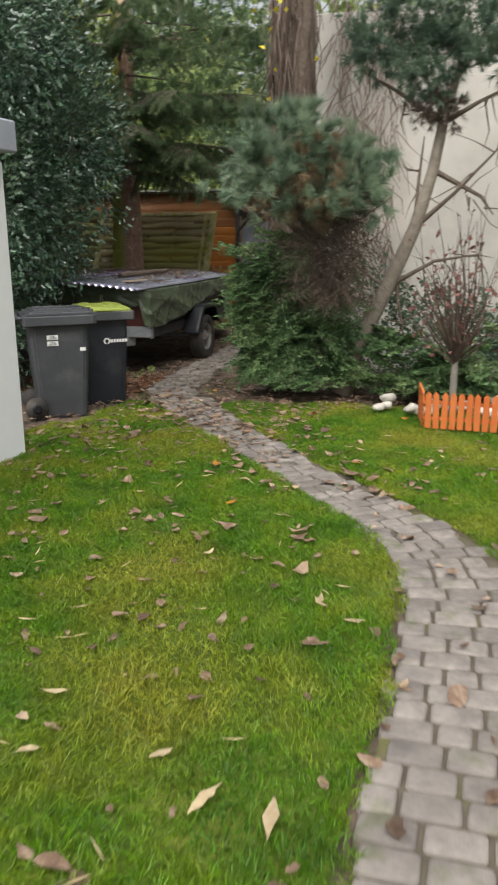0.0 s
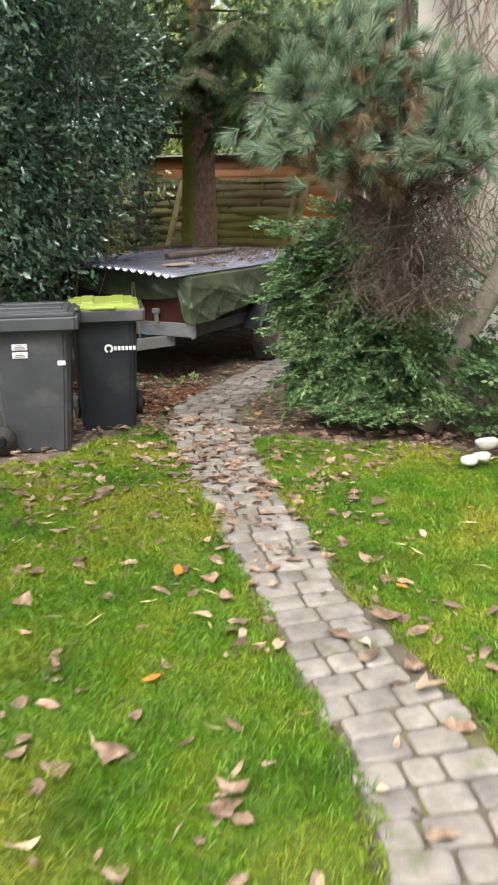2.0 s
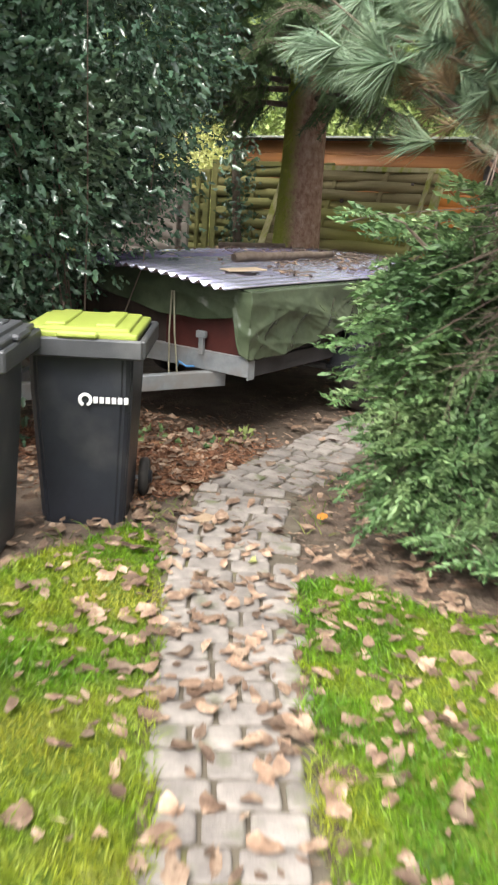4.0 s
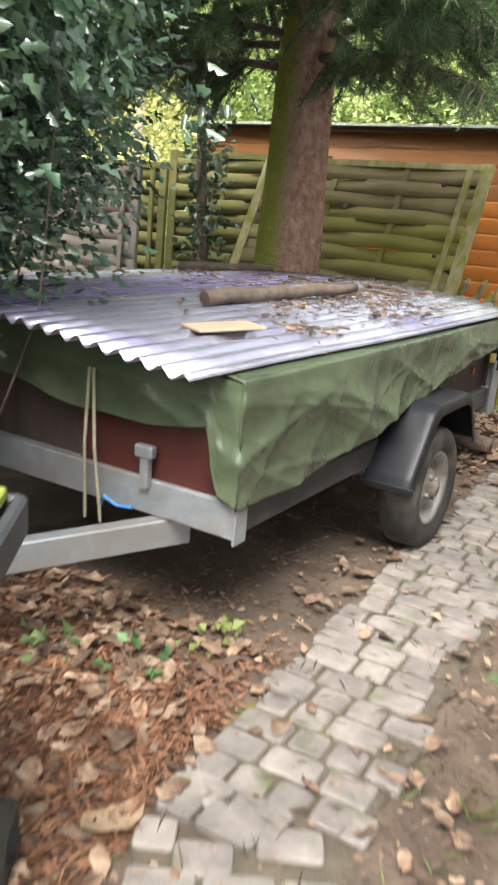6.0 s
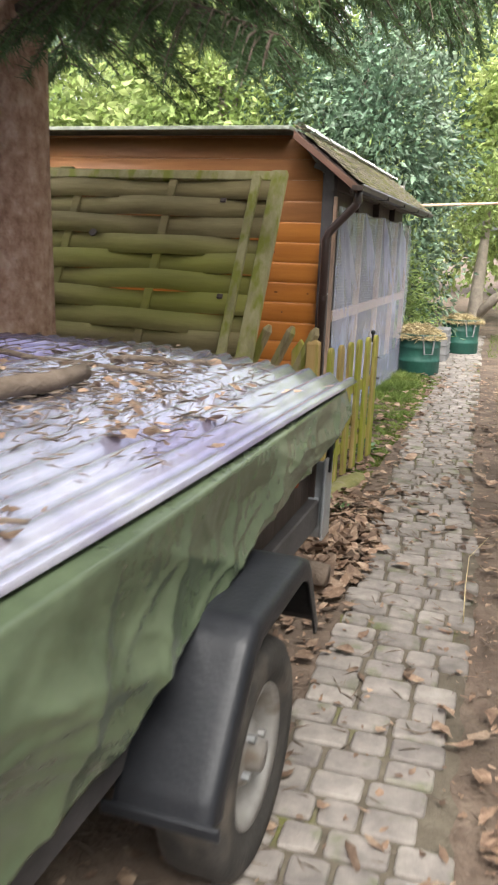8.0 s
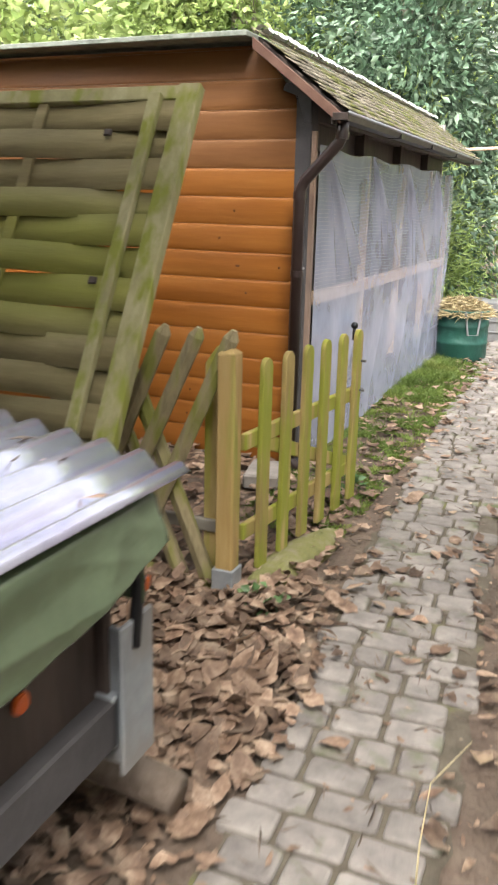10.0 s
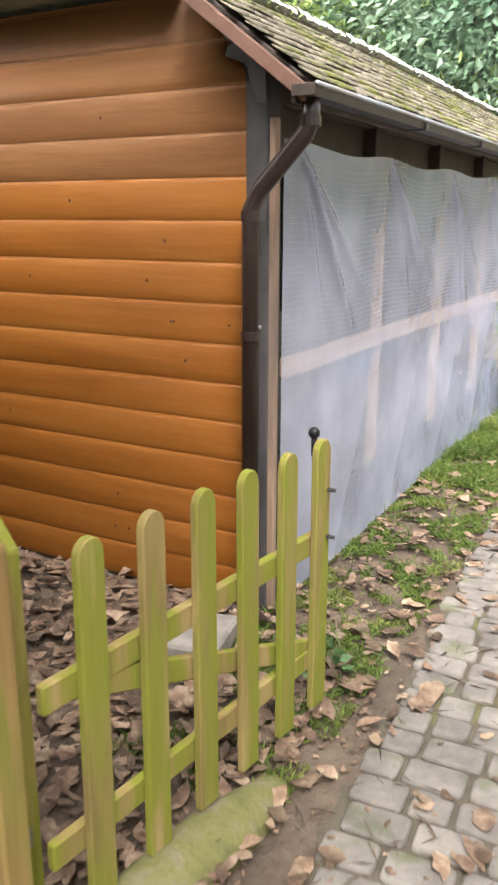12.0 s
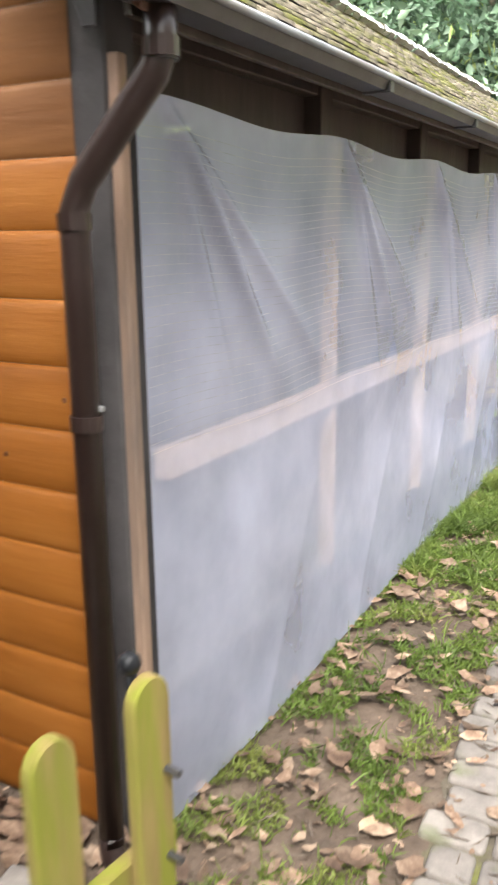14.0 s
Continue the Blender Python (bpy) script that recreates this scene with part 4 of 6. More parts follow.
WR = 0.29
for s in (1, -1):
    ty = piece("wheel", tyre_mesh(WR, 0.17), M_RUBBER, trailer, "dusty black rubber tyre on a steel rim", True)
    ty.matrix_basis = pose(s * 0.955, 0.10, WR + 0.005, 0, 0, 0 if s > 0 else 180)
    rm = piece("rim", rim_mesh(WR), M_RIM, ty, "dusty grey steel rim", True)
    for k in range(4):
        a = math.pi / 2 * k + 0.4
        part("wheel_bolt", disc(0.011, 0.011, 0.02, pose(0.06, 0.062 * math.cos(a), 0.062 * math.sin(a), 0, 90, 0), 6), M_GALV, ty)

    def fender(u, v, s=s):
        # u along the arch, v across: inner edge, outer edge, skirt
        k = np.array([0, 0.10, 0.16, 0.42, 0.48, 0.76, 0.82, 1.0])
        yy = np.interp(u, k, [-0.40, -0.385, -0.36, -0.19, -0.14, 0.25, 0.32, 0.46])
        zz = np.interp(u, k, [0.36, 0.40, 0.435, 0.655, 0.685, 0.685, 0.66, 0.42])
        xx = np.interp(v, [0, 0.55, 0.66, 0.8, 1.0], [0.84, 1.025, 1.05, 1.055, 1.055])
        q = np.interp(v, [0, 0.55, 0.66, 0.8, 1.0], [1.0, 1.0, 0.985, 0.93, 0.88])
        return s * xx, 0.10 + (yy) * q, 0.33 + (zz - 0.30) * q
    sheet("fender", fender, 60, 24, M_BLACK, trailer, "black plastic wheel arch", 0.006)
    part("fender_lip", box(0.26, 0.012, 0.03, pose(s * 0.945, -0.305, 0.385), 0.004), M_BLACK, trailer)
part("rear_board", box(1.66, 0.025, 0.36, pose(0, 1.395, 0.68), 0.004), M_DARKWOOD, trailer)

# corrugated cover sheets lying on the load
def wave(x):
    return 0.0145 * np.sin(2 * math.pi * x / 0.088)


def camber(x, y):
    d = -3.82 + 0.11 * (y - 8.4) / 3.12 - x
    return 0.943 + 0.078 * np.clip(1 - ((1.2 - d) / 1.2) ** 2, 0, 1) + 0.003 * np.sin(3 * y)


cover = thing("corrugated_sheet", (0, 0, 0), "silvery corrugated roofing sheet with litter on it", "sheet")
def cov(u, v):
    x, y = -3.82 + 0.11 * v - 0.98 * u, 8.40 + 3.12 * v + 0.05 * u
    return x, y, camber(x, y) + wave(0.98 * u) + 0.01
sheet("corrugation", cov, 105, 14, M_SHEET, cover, "", 0.003)
cover2 = thing("corrugated_sheet", (0, 0, 0), "violet corrugated plastic sheet with litter on it", "sheet")
def cov2(u, v):
    x, y = -4.70 + 0.06 * v - 0.98 * u, 8.46 + 3.12 * v + 0.1 * u
    return x, y, camber(x, y) + wave(0.98 * u) - 0.004
sheet("corrugation", cov2, 105, 14, M_PURPLE, cover2, "", 0.003)
cover3 = thing("corrugated_sheet", (0, 0, 0), "grey-violet corrugated sheet under the holly", "sheet")
def cov3(u, v):
    x, y = -5.54 - 0.8 * u, 9.1 + 2.5 * v
    return x, y, camber(x, y) + wave(x) - 0.012
sheet("corrugation", cov3, 85, 14, M_SHEET, cover3, "", 0.003)

# tarpaulin: side and front flaps
tarp = thing("tarpaulin", (0, 0, 0), "crumpled olive-green tarpaulin hanging over the trailer", "tarpaulin")
def folds(a, b):
    return 0.022 * np.sin(5.1 * a + 2.2 * np.sin(3 * b)) + 0.014 * np.sin(11 * a - 6 * b) + 0.007 * np.sin(23 * a + 9 * b)
def crease(a):
    return (1 - np.abs(np.sin(a))) ** 3
def skirt(u, v):
    """One cloth: s runs along the front from the far side to the corner, then along the flank."""
    FR, SD = 1.75, 2.93
    s = u * (FR + SD)
    front = s < FR
    y_s = 8.58 + np.clip(s - FR, 0, None) * 0.97
    edge = -3.82 + 0.11 * (y_s - 8.4) / 3.12
    corner_x = -3.752
    low_f = np.interp(s, [0, 0.5, 0.69, 1.03, 1.36, 1.63, 1.645, 1.67, 1.75], [0.87, 0.84, 0.79, 0.735, 0.725, 0.778, 0.66, 0.555, 0.52])
    low_s = np.interp(y_s, [8.58, 8.70, 8.95, 9.4, 9.65, 10.15, 10.6, 11.0, 11.35, 11.51], [0.515, 0.51, 0.525, 0.57, 0.61, 0.685, 0.735, 0.765, 0.83, 0.86])
    low = np.where(front, low_f, low_s) + 0.006 * np.sin(11 * s)
    shelf = np.clip(v / 0.14, 0, 1)
    w = np.clip((v - 0.14) / 0.86, 0, 1)
    x_f = corner_x - (FR - s)
    top = np.where(front, camber(np.clip(x_f, -5.6, -3.83), 8.58) - 0.013, camber(edge, y_s) + 0.004 - 0.016 * shelf)
    z = top + (low - top) * w
    wr = 0.016 * np.sin(2.3 * s + 2.5 * z) + 0.035 * crease(1.1 * s + 5.2 * z + 0.6 * np.sin(2 * s)) + 0.028 * crease(1.9 * s - 6.4 * z + 1.0) + 0.020 * crease(3.7 * s + 9 * z) + 0.014 * crease(9 * s - 7 * z) + 0.022 * crease(2.6 * s + 2.4 * z + 0.9) + 0.006 * crease(17 * s + 13 * z)
    for k, (p, q, ph, am) in enumerate(((4.1, 12.0, 0.3, 0.010), (6.3, -14.0, 1.1, 0.009), (7.7, 3.0, 2.0, 0.008), (12.1, 21.0, 0.5, 0.006), (13.3, -17.0, 1.7, 0.006), (2.2, 15.0, 0.0, 0.012))):
        wr = wr + am * (0.15 + 0.85 * np.sin(1.3 * s + 2.4 * z + 1.9 * k) ** 4) * (1 - np.abs(np.sin(p * s + q * z + ph + 1.2 * np.sin(1.7 * s + 3.1 * z + k)))) ** 6
    wr = 0.8 * (wr - 0.026) * np.clip(w * 2.2, 0, 1)
    back = np.clip((y_s - 8.58) / 2.9, 0, 1)
    out = np.where(front, 0.0, (edge - 0.03) * (1 - shelf) + (edge + 0.058 - 0.075 * back) * shelf)
    wr = wr * np.where(front, 1.0, 1 - 0.45 * back)
    x = np.where(front, x_f, out + wr + 0.02 * w)
    y = np.where(front, 8.60 - 0.02 * w + 0.10 * (1 - shelf) - 0.55 * wr, y_s)
    return x, y, z
sheet("skirt", skirt, 330, 52, M_TARP, tarp, "", 0.003)
def rear_flap(u, v):
    x = -3.76 - 1.7 * u
    return x, 11.40 + 0.03 * v + 0.5 * folds(x, v), 0.925 - 0.22 * v
sheet("rear_flap", rear_flap, 50, 10, M_TARP, tarp, "", 0.003)

# rear corner: lamp bracket, lamp and side reflector
part("tail_plate", box(0.012, 0.12, 0.33, pose(0.868, 1.43, 0.555), 0.003), M_GALV, trailer, "galvanised tail plate")
part("tail_panel", box(0.10, 0.012, 0.31, pose(0.812, 1.40, 0.55), 0.003), M_GALV, trailer)
part("tail_bracket", tube([(0.87, 1.42, 0.66), (0.872, 1.44, 0.80), (0.84, 1.40, 0.90)], 0.014, 8), M_BLACK, trailer, "black cable and bracket", True)
part("tail_lamp", box(0.025, 0.028, 0.028, pose(0.875, 1.45, 0.785), 0.008, None, 2), M_REDLENS, trailer, "small orange-red tail lamp")
part("side_reflector", disc(0.020, 0.020, 0.012, pose(0.818, 1.14, 0.685, 0, 90, 0), 16, 0.003), M_REDLENS, trailer, "round orange side reflector")

# things lying on the cover
def lying_log(a, b, r, label, ragged=0.15):
    rngl = random.Random(str(a))
    p = [Vector(a).lerp(Vector(b), k / 7) + Vector((0, 0, 0.008 * rngl.uniform(-1, 1))) for k in range(8)]
    bm = tube(p, [r * (1 - 0.03 * k + ragged * 0.3 * rngl.uniform(-1, 1)) for k in range(8)], 11)
    ob = part("branch", bm, M_TWIG, smooth=True)
    if r > 0.03:
        d = Vector(a) - Vector(b)
        part("hollow_end", disc(r * 0.7, r * 0.7, 0.01, Matrix.Translation(Vector(a) + d.normalized() * 0.001) @ d.to_track_quat("Z", "Y").to_matrix().to_4x4(), 12), M_DEADTWIG, ob, "dark hollow end")
    return tagged(ob, label, "branch", "branches on the trailer cover")


lying_log((-4.49, 9.40, 1.060), (-4.35, 10.55, 1.066), 0.036, "rotten grey-brown branch lying on the corrugated cover")
lying_log((-4.11, 9.34, 1.01), (-3.84, 9.47, 1.01), 0.006, "thin broken twig on the corrugated cover")
lying_log((-4.06, 9.47, 1.01), (-3.86, 9.29, 1.015), 0.005, "thin broken twig on the corrugated cover")
lying_log((-4.50, 11.0, 1.045), (-4.15, 11.3, 1.01), 0.012, "thin broken twig on the corrugated cover")
lying_log((-4.95, 10.9, 1.05), (-4.20, 10.85, 1.02), 0.011, "thin broken twig on the corrugated cover")
lying_log((-6.05, 11.25, 1.0), (-5.45, 11.55, 1.04), 0.03, "pale split plank lying on the corrugated cover")
brd = part("board_scrap", box(0.27, 0.16, 0.010, None, 0.003), M_CARD)
brd.matrix_basis = pose(-4.11, 8.99, 1.024, 0, -2, 62)
tagged(brd, "beige scrap of board lying on the corrugated cover", "board")

# ---- wheelie bins ----
def bin_body(w, d, h):
    bm = bmesh.new()
    rings = []
    for z, kx, ky in ((0.0, 0.80, 0.78), (0.05, 0.82, 0.80), (h * 0.72, 0.95, 0.94), (h - 0.07, 0.965, 0.96), (h - 0.065, 1.03, 1.03), (h - 0.01, 1.05, 1.04), (h, 1.05, 1.04)):
        x, y, c = w / 2 * kx, d / 2 * ky, 0.035
        rings.append([bm.verts.new(p) for p in [(-x + c, -y, z), (x - c, -y, z), (x, -y + c, z), (x, y - c, z), (x - c, y, z), (-x + c, y, z), (-x, y - c, z), (-x, -y + c, z)]])
    for a, b in zip(rings, rings[1:]):
        for k in range(8):
            bm.faces.new((a[k], a[(k + 1) % 8], b[(k + 1) % 8], b[k]))
    bm.faces.new(rings[0][::-1]); bm.faces.new(rings[-1])
    bmesh.ops.bevel(bm, geom=[e for e in bm.edges if abs(e.verts[0].co.z - e.verts[1].co.z) > 0.03], offset=0.012, segments=2, affect="EDGES")
    return bm


def wheelie_bin(at, turn, body_m, lid_m, label, lid_label, logo):
    root = thing("wheelie_bin", at, label, "bin", "wheelie bins", turn)
    w, d, h = 0.48, 0.53, 0.90
    part("body", bin_body(w, d, h), body_m, root)
    rimb = bmesh.new()
    for y in (-d / 2 - 0.02, d / 2 + 0.01):
        box(w + 0.085, 0.03, 0.085, pose(0, y * 1.05, h - 0.042), 0.008, rimb)
    for x in (-w / 2 - 0.02, w / 2 + 0.02):
        box(0.03, d + 0.06, 0.085, pose(x * 1.07, 0, h - 0.042), 0.008, rimb)
    part("rim_collar", rimb, M_BINGREY if logo else body_m, root)
    lid = box(w + 0.035, d + 0.035, 0.03, pose(0, -0.01, h + 0.010), 0.012, None, 3)
    box(w - 0.04, d - 0.04, 0.03, pose(0, -0.01, h + 0.026), 0.012, lid, 2)
    for x in (-0.11, 0.11):
        box(0.09, d - 0.12, 0.016, pose(x, -0.01, h + 0.044), 0.006, lid)
    lp_ = part("lid", lid, lid_m, root, lid_label)
    part("lid_grip", box(0.18, 0.04, 0.03, pose(0, -d / 2 - 0.035, h + 0.015), 0.01), lid_m, lp_)
    part("handle", tube([(-w / 2 + 0.03, d / 2 + 0.01, h - 0.03), (-w / 2 + 0.03, d / 2 + 0.08, h - 0.01), (w / 2 - 0.03, d / 2 + 0.08, h - 0.01), (w / 2 - 0.03, d / 2 + 0.01, h - 0.03)], 0.014, 8), body_m, root, "", True)
    part("axle", tube([(-w / 2 - 0.02, d / 2 - 0.05, 0.10), (w / 2 + 0.02, d / 2 - 0.05, 0.10)], 0.012, 8), M_GALV, root)
    for s in (-1, 1):
        wl = part("wheel", disc(0.10, 0.10, 0.045, pose(s * (w / 2 + 0.0), d / 2 - 0.03, 0.10, 0, 90, 0), 28, 0.008), M_RUBBER, root, "black rubber wheel", True)
        part("hub", disc(0.045, 0.03, 0.02, pose(s * (w / 2 + 0.03), d / 2 - 0.03, 0.10, 0, 90 * s, 0), 16), M_BLACK, wl)
    return root, w, d, h


b2, w, d, h = wheelie_bin((-3.70, 7.22, -0.035), 36, M_BINBLACK, M_LIME, "navy-black wheelie bin with a lime-green lid", "lime-green plastic lid", True)
# white mark and a row of plain bars where the maker's sign is printed
fy = lambda z: -d / 2 * (0.80 + 0.19 * z / h) - 0.008
tilt = math.degrees(math.atan2(d / 2 * 0.19, h))
ringm = bmesh.new()
for k in range(14):
    a = 2 * math.pi * k / 14
    if k in (10, 11):
        continue
    box(0.016, 0.004, 0.014, pose(0.026 + 0.024 * math.cos(a), fy(0.62) - 0.003, 0.62 + 0.024 * math.sin(a), tilt, -math.degrees(a) + 90, 0), 0, ringm)
part("printed_mark", ringm, M_WHITE, b2, "white printed ring mark")
bars = bmesh.new()
for k in range(6):
    x = 0.072 + k * 0.0270
    box(0.020, 0.004, 0.03, pose(x, fy(0.62) - 0.003, 0.62, tilt, 0, 0), 0.002, bars)
part("printed_bars", bars, M_WHITE, b2, "row of white printed bars")
b1, w, d, h = wheelie_bin((-3.74, 6.48, 0.0), 126, M_BINGREY, M_BINGREY, "dusty dark grey wheelie bin with stickers", "dark grey plastic lid", False)
sx_ = w / 2 * 0.945
for dz in (0.0, 0.052):
    st = box(0.004, 0.095, 0.04, pose(-sx_ - 0.009, 0.065 + 0.004 * dz, 0.66 + dz, 0, -4.5, 0), 0.001)
    part("sticker", st, M_WHITE, b1, "white printed sticker")
    ln = bmesh.new()
    for q in range(3):
        box(0.003, 0.07 - 0.015 * q, 0.004, pose(-sx_ - 0.0115, 0.065, 0.65 + dz + 0.010 * q, 0, -4.5, 0), 0, ln)
    part("sticker_text", ln, M_BINGREY, b1)
part("side_print", box(0.004, 0.05, 0.03, pose(-sx_ - 0.006, -0.19, 0.60, 0, -4.5, 0), 0.001), M_WHITE, b1)

# ---- bags of straw and clutter at the lane's end ----
def garden_bag(at, r, h, straw, label):
    root = thing("garden_bag", at, label, "bag", "garden bags")
    bm = bmesh.new()
    rings = []
    n = 28
    for k, (z, q) in enumerate(((0, 0.93), (0.03, 1.0), (h * 0.33, 1.0), (h * 0.36, 1.035), (h * 0.39, 1.0), (h * 0.66, 0.99), (h * 0.69, 1.03), (h * 0.72, 0.99), (h - 0.02, 1.0), (h, 1.03), (h, 0.95), (h - 0.1, 0.93))):
        rings.append([bm.verts.new((r * q * math.cos(2 * math.pi * i / n) * (1 + 0.02 * math.sin(3 * i + k)), r * q * math.sin(2 * math.pi * i / n), z)) for i in range(n)])
    for a, b in zip(rings, rings[1:]):
        for i in range(n):
            bm.faces.new((a[i], a[(i + 1) % n], b[(i + 1) % n], b[i]))
    bm.faces.new(rings[0][::-1])
    part("sack", bm, M_BAG, root, "", True)
    for a in (-1.0, 2.0):
        c, s = math.cos(a), math.sin(a)
        part("strap", tube([(c * (r + 0.01) - s * 0.08, s * (r + 0.01) + c * 0.08, h), (c * (r + 0.03) - s * 0.05, s * (r + 0.03) + c * 0.05, h * 0.55), (c * (r + 0.03) + s * 0.05, s * (r + 0.03) - c * 0.05, h * 0.55), (c * (r + 0.01) + s * 0.08, s * (r + 0.01) - c * 0.08, h)], 0.010, 6), M_MESHGREY, root, "grey webbing strap")
    rg = np.random.default_rng(int(abs(at[1]) * 10))
    n = 5000
    a, q = rg.uniform(0, 6.283, n), np.sqrt(rg.uniform(0, 1, n)) * (r * 1.05)
    z = h + straw * (1 - (q / r) ** 2) * rg.uniform(0.3, 1.0, n) - 0.04
    P = np.stack([q * np.cos(a), q * np.sin(a), z], -1)
    D = norm(np.stack([rg.normal(size=n), rg.normal(size=n), 0.18 * rg.normal(size=n)], -1))
    tagged(piece("straw_fill", leaf_mesh("straw_fill", P, D, 0.09, 0.007, rg), M_STRAW, root), "heap of dry straw", kind="stuff")
    return root


garden_bag((-4.30, 18.55, 0.0), 0.27, 0.50, 0.16, "round green garden bag heaped with straw")
garden_bag((-3.98, 21.0, 0.0), 0.27, 0.52, 0.10, "round green garden bag filled with clippings")
crate = thing("storage_crate", (-4.30, 20.0, 0), "grey storage crate between the garden bags", "crate")
cb = box(0.5, 0.5, 0.45, pose(0, 0, 0.225), 0.01)
part("crate_body", cb, M_MESHGREY, crate)
for z in (0.12, 0.24, 0.36):
    part("crate_rib", box(0.52, 0.52, 0.02, pose(0, 0, z), 0.004), M_MESHGREY, crate)
barrow = thing("wheelbarrow", (-2.95, 19.6, 0), "wheelbarrow with a black wheel and blue tray", "wheelbarrow")
part("tray", box(0.5, 0.7, 0.24, pose(0.1, 0.3, 0.12), 0.05, None, 2), M_BLUE, barrow, "blue plastic tray")
part("wheel", disc(0.19, 0.19, 0.09, pose(0.05, 0.0, 0.50, 0, 80, 0), 24, 0.03), M_RUBBER, barrow, "black rubber wheel", True)
part("handle_bar", tube([(-0.12, 0.1, 0.86), (-0.2, 0.05, 0.95), (-0.1, 0.0, 1.02), (0.3, 0.3, 1.0), (0.35, 0.5, 0.6)], 0.016, 8), M_BLACK, barrow, "", True)

# ---- orange border fence, stones and sapling ----
edge_f = thing("border_fence", (-0.52, 6.57, 0.03), "low orange picket border fence by a flower bed", "fence", turn=-4)
for k in range(14):
    bm = extrude_outline([(-0.024, 0), (0.024, 0), (0.024, 0.27), (0.0, 0.30), (-0.024, 0.27)], 0.014, pose(0.03 + 0.064 * k, 0, 0.0, 0, random.uniform(-1.5, 1.5), 0), 0.002)
    part("picket", bm, M_TERRA, edge_f)
for z in (0.08, 0.21):
    part("rail", box(0.92, 0.014, 0.03, pose(0.45, 0.016, z), 0.002), M_TERRA, edge_f)
side_f = thing("border_fence", (-0.53, 6.60, 0.03), "low orange picket border fence by a flower bed", "fence", turn=100)
for k in range(6):
    bm = extrude_outline([(-0.024, 0), (0.024, 0), (0.024, 0.27), (0.0, 0.30), (-0.024, 0.27)], 0.014, pose(0.05 + 0.064 * k, 0, 0), 0.002)
    part("picket", bm, M_TERRA, side_f)
part("rail", box(0.42, 0.014, 0.03, pose(0.21, -0.016, 0.2), 0.002), M_TERRA, side_f)
rs = random.Random(4)
for k in range(16):
    sb = bmesh.new()
    s = rs.uniform(0.04, 0.10)
    bmesh.ops.create_icosphere(sb, subdivisions=2, radius=s)
    for v in sb.verts:
        v.co = Vector((v.co.x * 1.2, v.co.y, v.co.z * 0.7)) + 0.35 * s * Vector(noise.noise_vector(v.co * 12 + Vector((k, 0, 0))))
    ob = part("border_stone", sb, M_STONE, smooth=True)
    x = rs.uniform(-1.05, 0.3)
    ob.matrix_basis = pose(x, 7.0 + 0.55 * rs.random(), 0.04 + s * 0.4, rs.uniform(-20, 20), 0, rs.uniform(0, 360))
    tagged(ob, "pale rough stone edging the flower bed", "stone", "border stones")

lg = part("log", tube([(0, 0, 0), (0.25, 0.02, 0.01), (0.62, 0.0, 0.0)], [0.06, 0.057, 0.05], 11), M_TWIG, smooth=True)
lg.matrix_basis = pose(-4.42, 11.66, 0.09, 0, 0, -2)
tagged(lg, "short grey-brown log lying behind the trailer", "log")

stalk = part("dry_stalk", tube([(0, 0, 0), (-0.01, 0.07, 0.15), (-0.01, 0.15, 0.25), (0.06, 0.24, 0.32)], [0.003, 0.0022, 0.0017, 0.001], 6), M_STRAW, smooth=True)
stalk.matrix_basis = pose(-3.22, 11.62, -0.03)
tagged(stalk, "dry pale grass stalk standing beside the pavers", "stalk")

# ---- vegetation ----
def spray_twigs(bm, root, tips, r, rng, bow=0.1):
    root = Vector(root)
    for t in tips:
        t = Vector(t)
        mid = root.lerp(t, 0.5) + Vector((rng.normal() * bow, rng.normal() * bow, rng.normal() * bow * 0.5))
        tube([root, mid, t], [r, r * 0.6, r * 0.2], 5, bm, False)


def shrub(name, at, blobs, clumps, per, leaf, material, label, category, seed, stems=14, stem_r=0.02, thick=0.35, spread=0.1, twig=None, crown_label=""):
    """A shrub or tree crown: stems from the foot and clumps of leaves over lumpy blobs given in the world."""
    rng = np.random.default_rng(seed)
    root = thing(name, at, label, category)
    o = np.array(at)
    P, D = lumpy(blobs, clumps, per, rng, thick, spread)
    keep = P[:, 2] > ground_z(P[:, 1]) + 0.02
    if name == "holly_bush":
        keep &= (P[:, 0] < -4.0) | (P[:, 1] < 7.5)
    P, D = P[keep], D[keep]
    D[:, 2] -= 0.15
    if name == "holly_bush":
        me = full_leaf_mesh("crown", P - o, D, leaf[0], leaf[1], rng, 0.35, True)
    else:
        me = leaf_mesh("crown", P - o, D, leaf[0], leaf[1], rng)
    piece("crown", me, material, root, crown_label)
    bm = bmesh.new()
    pick = P[rng.choice(len(P), stems)] - o
    spray_twigs(bm, (0, 0, 0), pick * 0.96, stem_r, rng)
    part("branchwork", bm, twig or M_TWIG, root, "", True)
    return root


# holly by the bins: dense, dark, glossy
shrub("holly_bush", (-4.9, 8.3, -0.05),
      [(-4.9, 7.6, 1.75, 0.85, 0.8, 0.8), (-4.75, 8.3, 2.6, 0.9, 0.9, 0.9), (-5.6, 8.4, 1.5, 0.9, 1.0, 1.1), (-5.3, 7.6, 3.3, 1.2, 1.2, 1.0), (-6.2, 9.3, 2.3, 1.0, 1.1, 1.3), (-5.6, 9.0, 1.85, 0.6, 0.6, 0.55), (-5.1, 7.3, 0.9, 0.7, 0.6, 0.8), (-4.6, 6.8, 2.0, 0.6, 0.5, 0.9), (-4.6, 6.4, 3.2, 0.9, 0.7, 0.9)],
      3700, 18, (0.056, 0.032), M_HOLLY, "dense dark glossy holly bush overhanging the bins", "holly", 21, 14, 0.008, 0.5, 0.10)
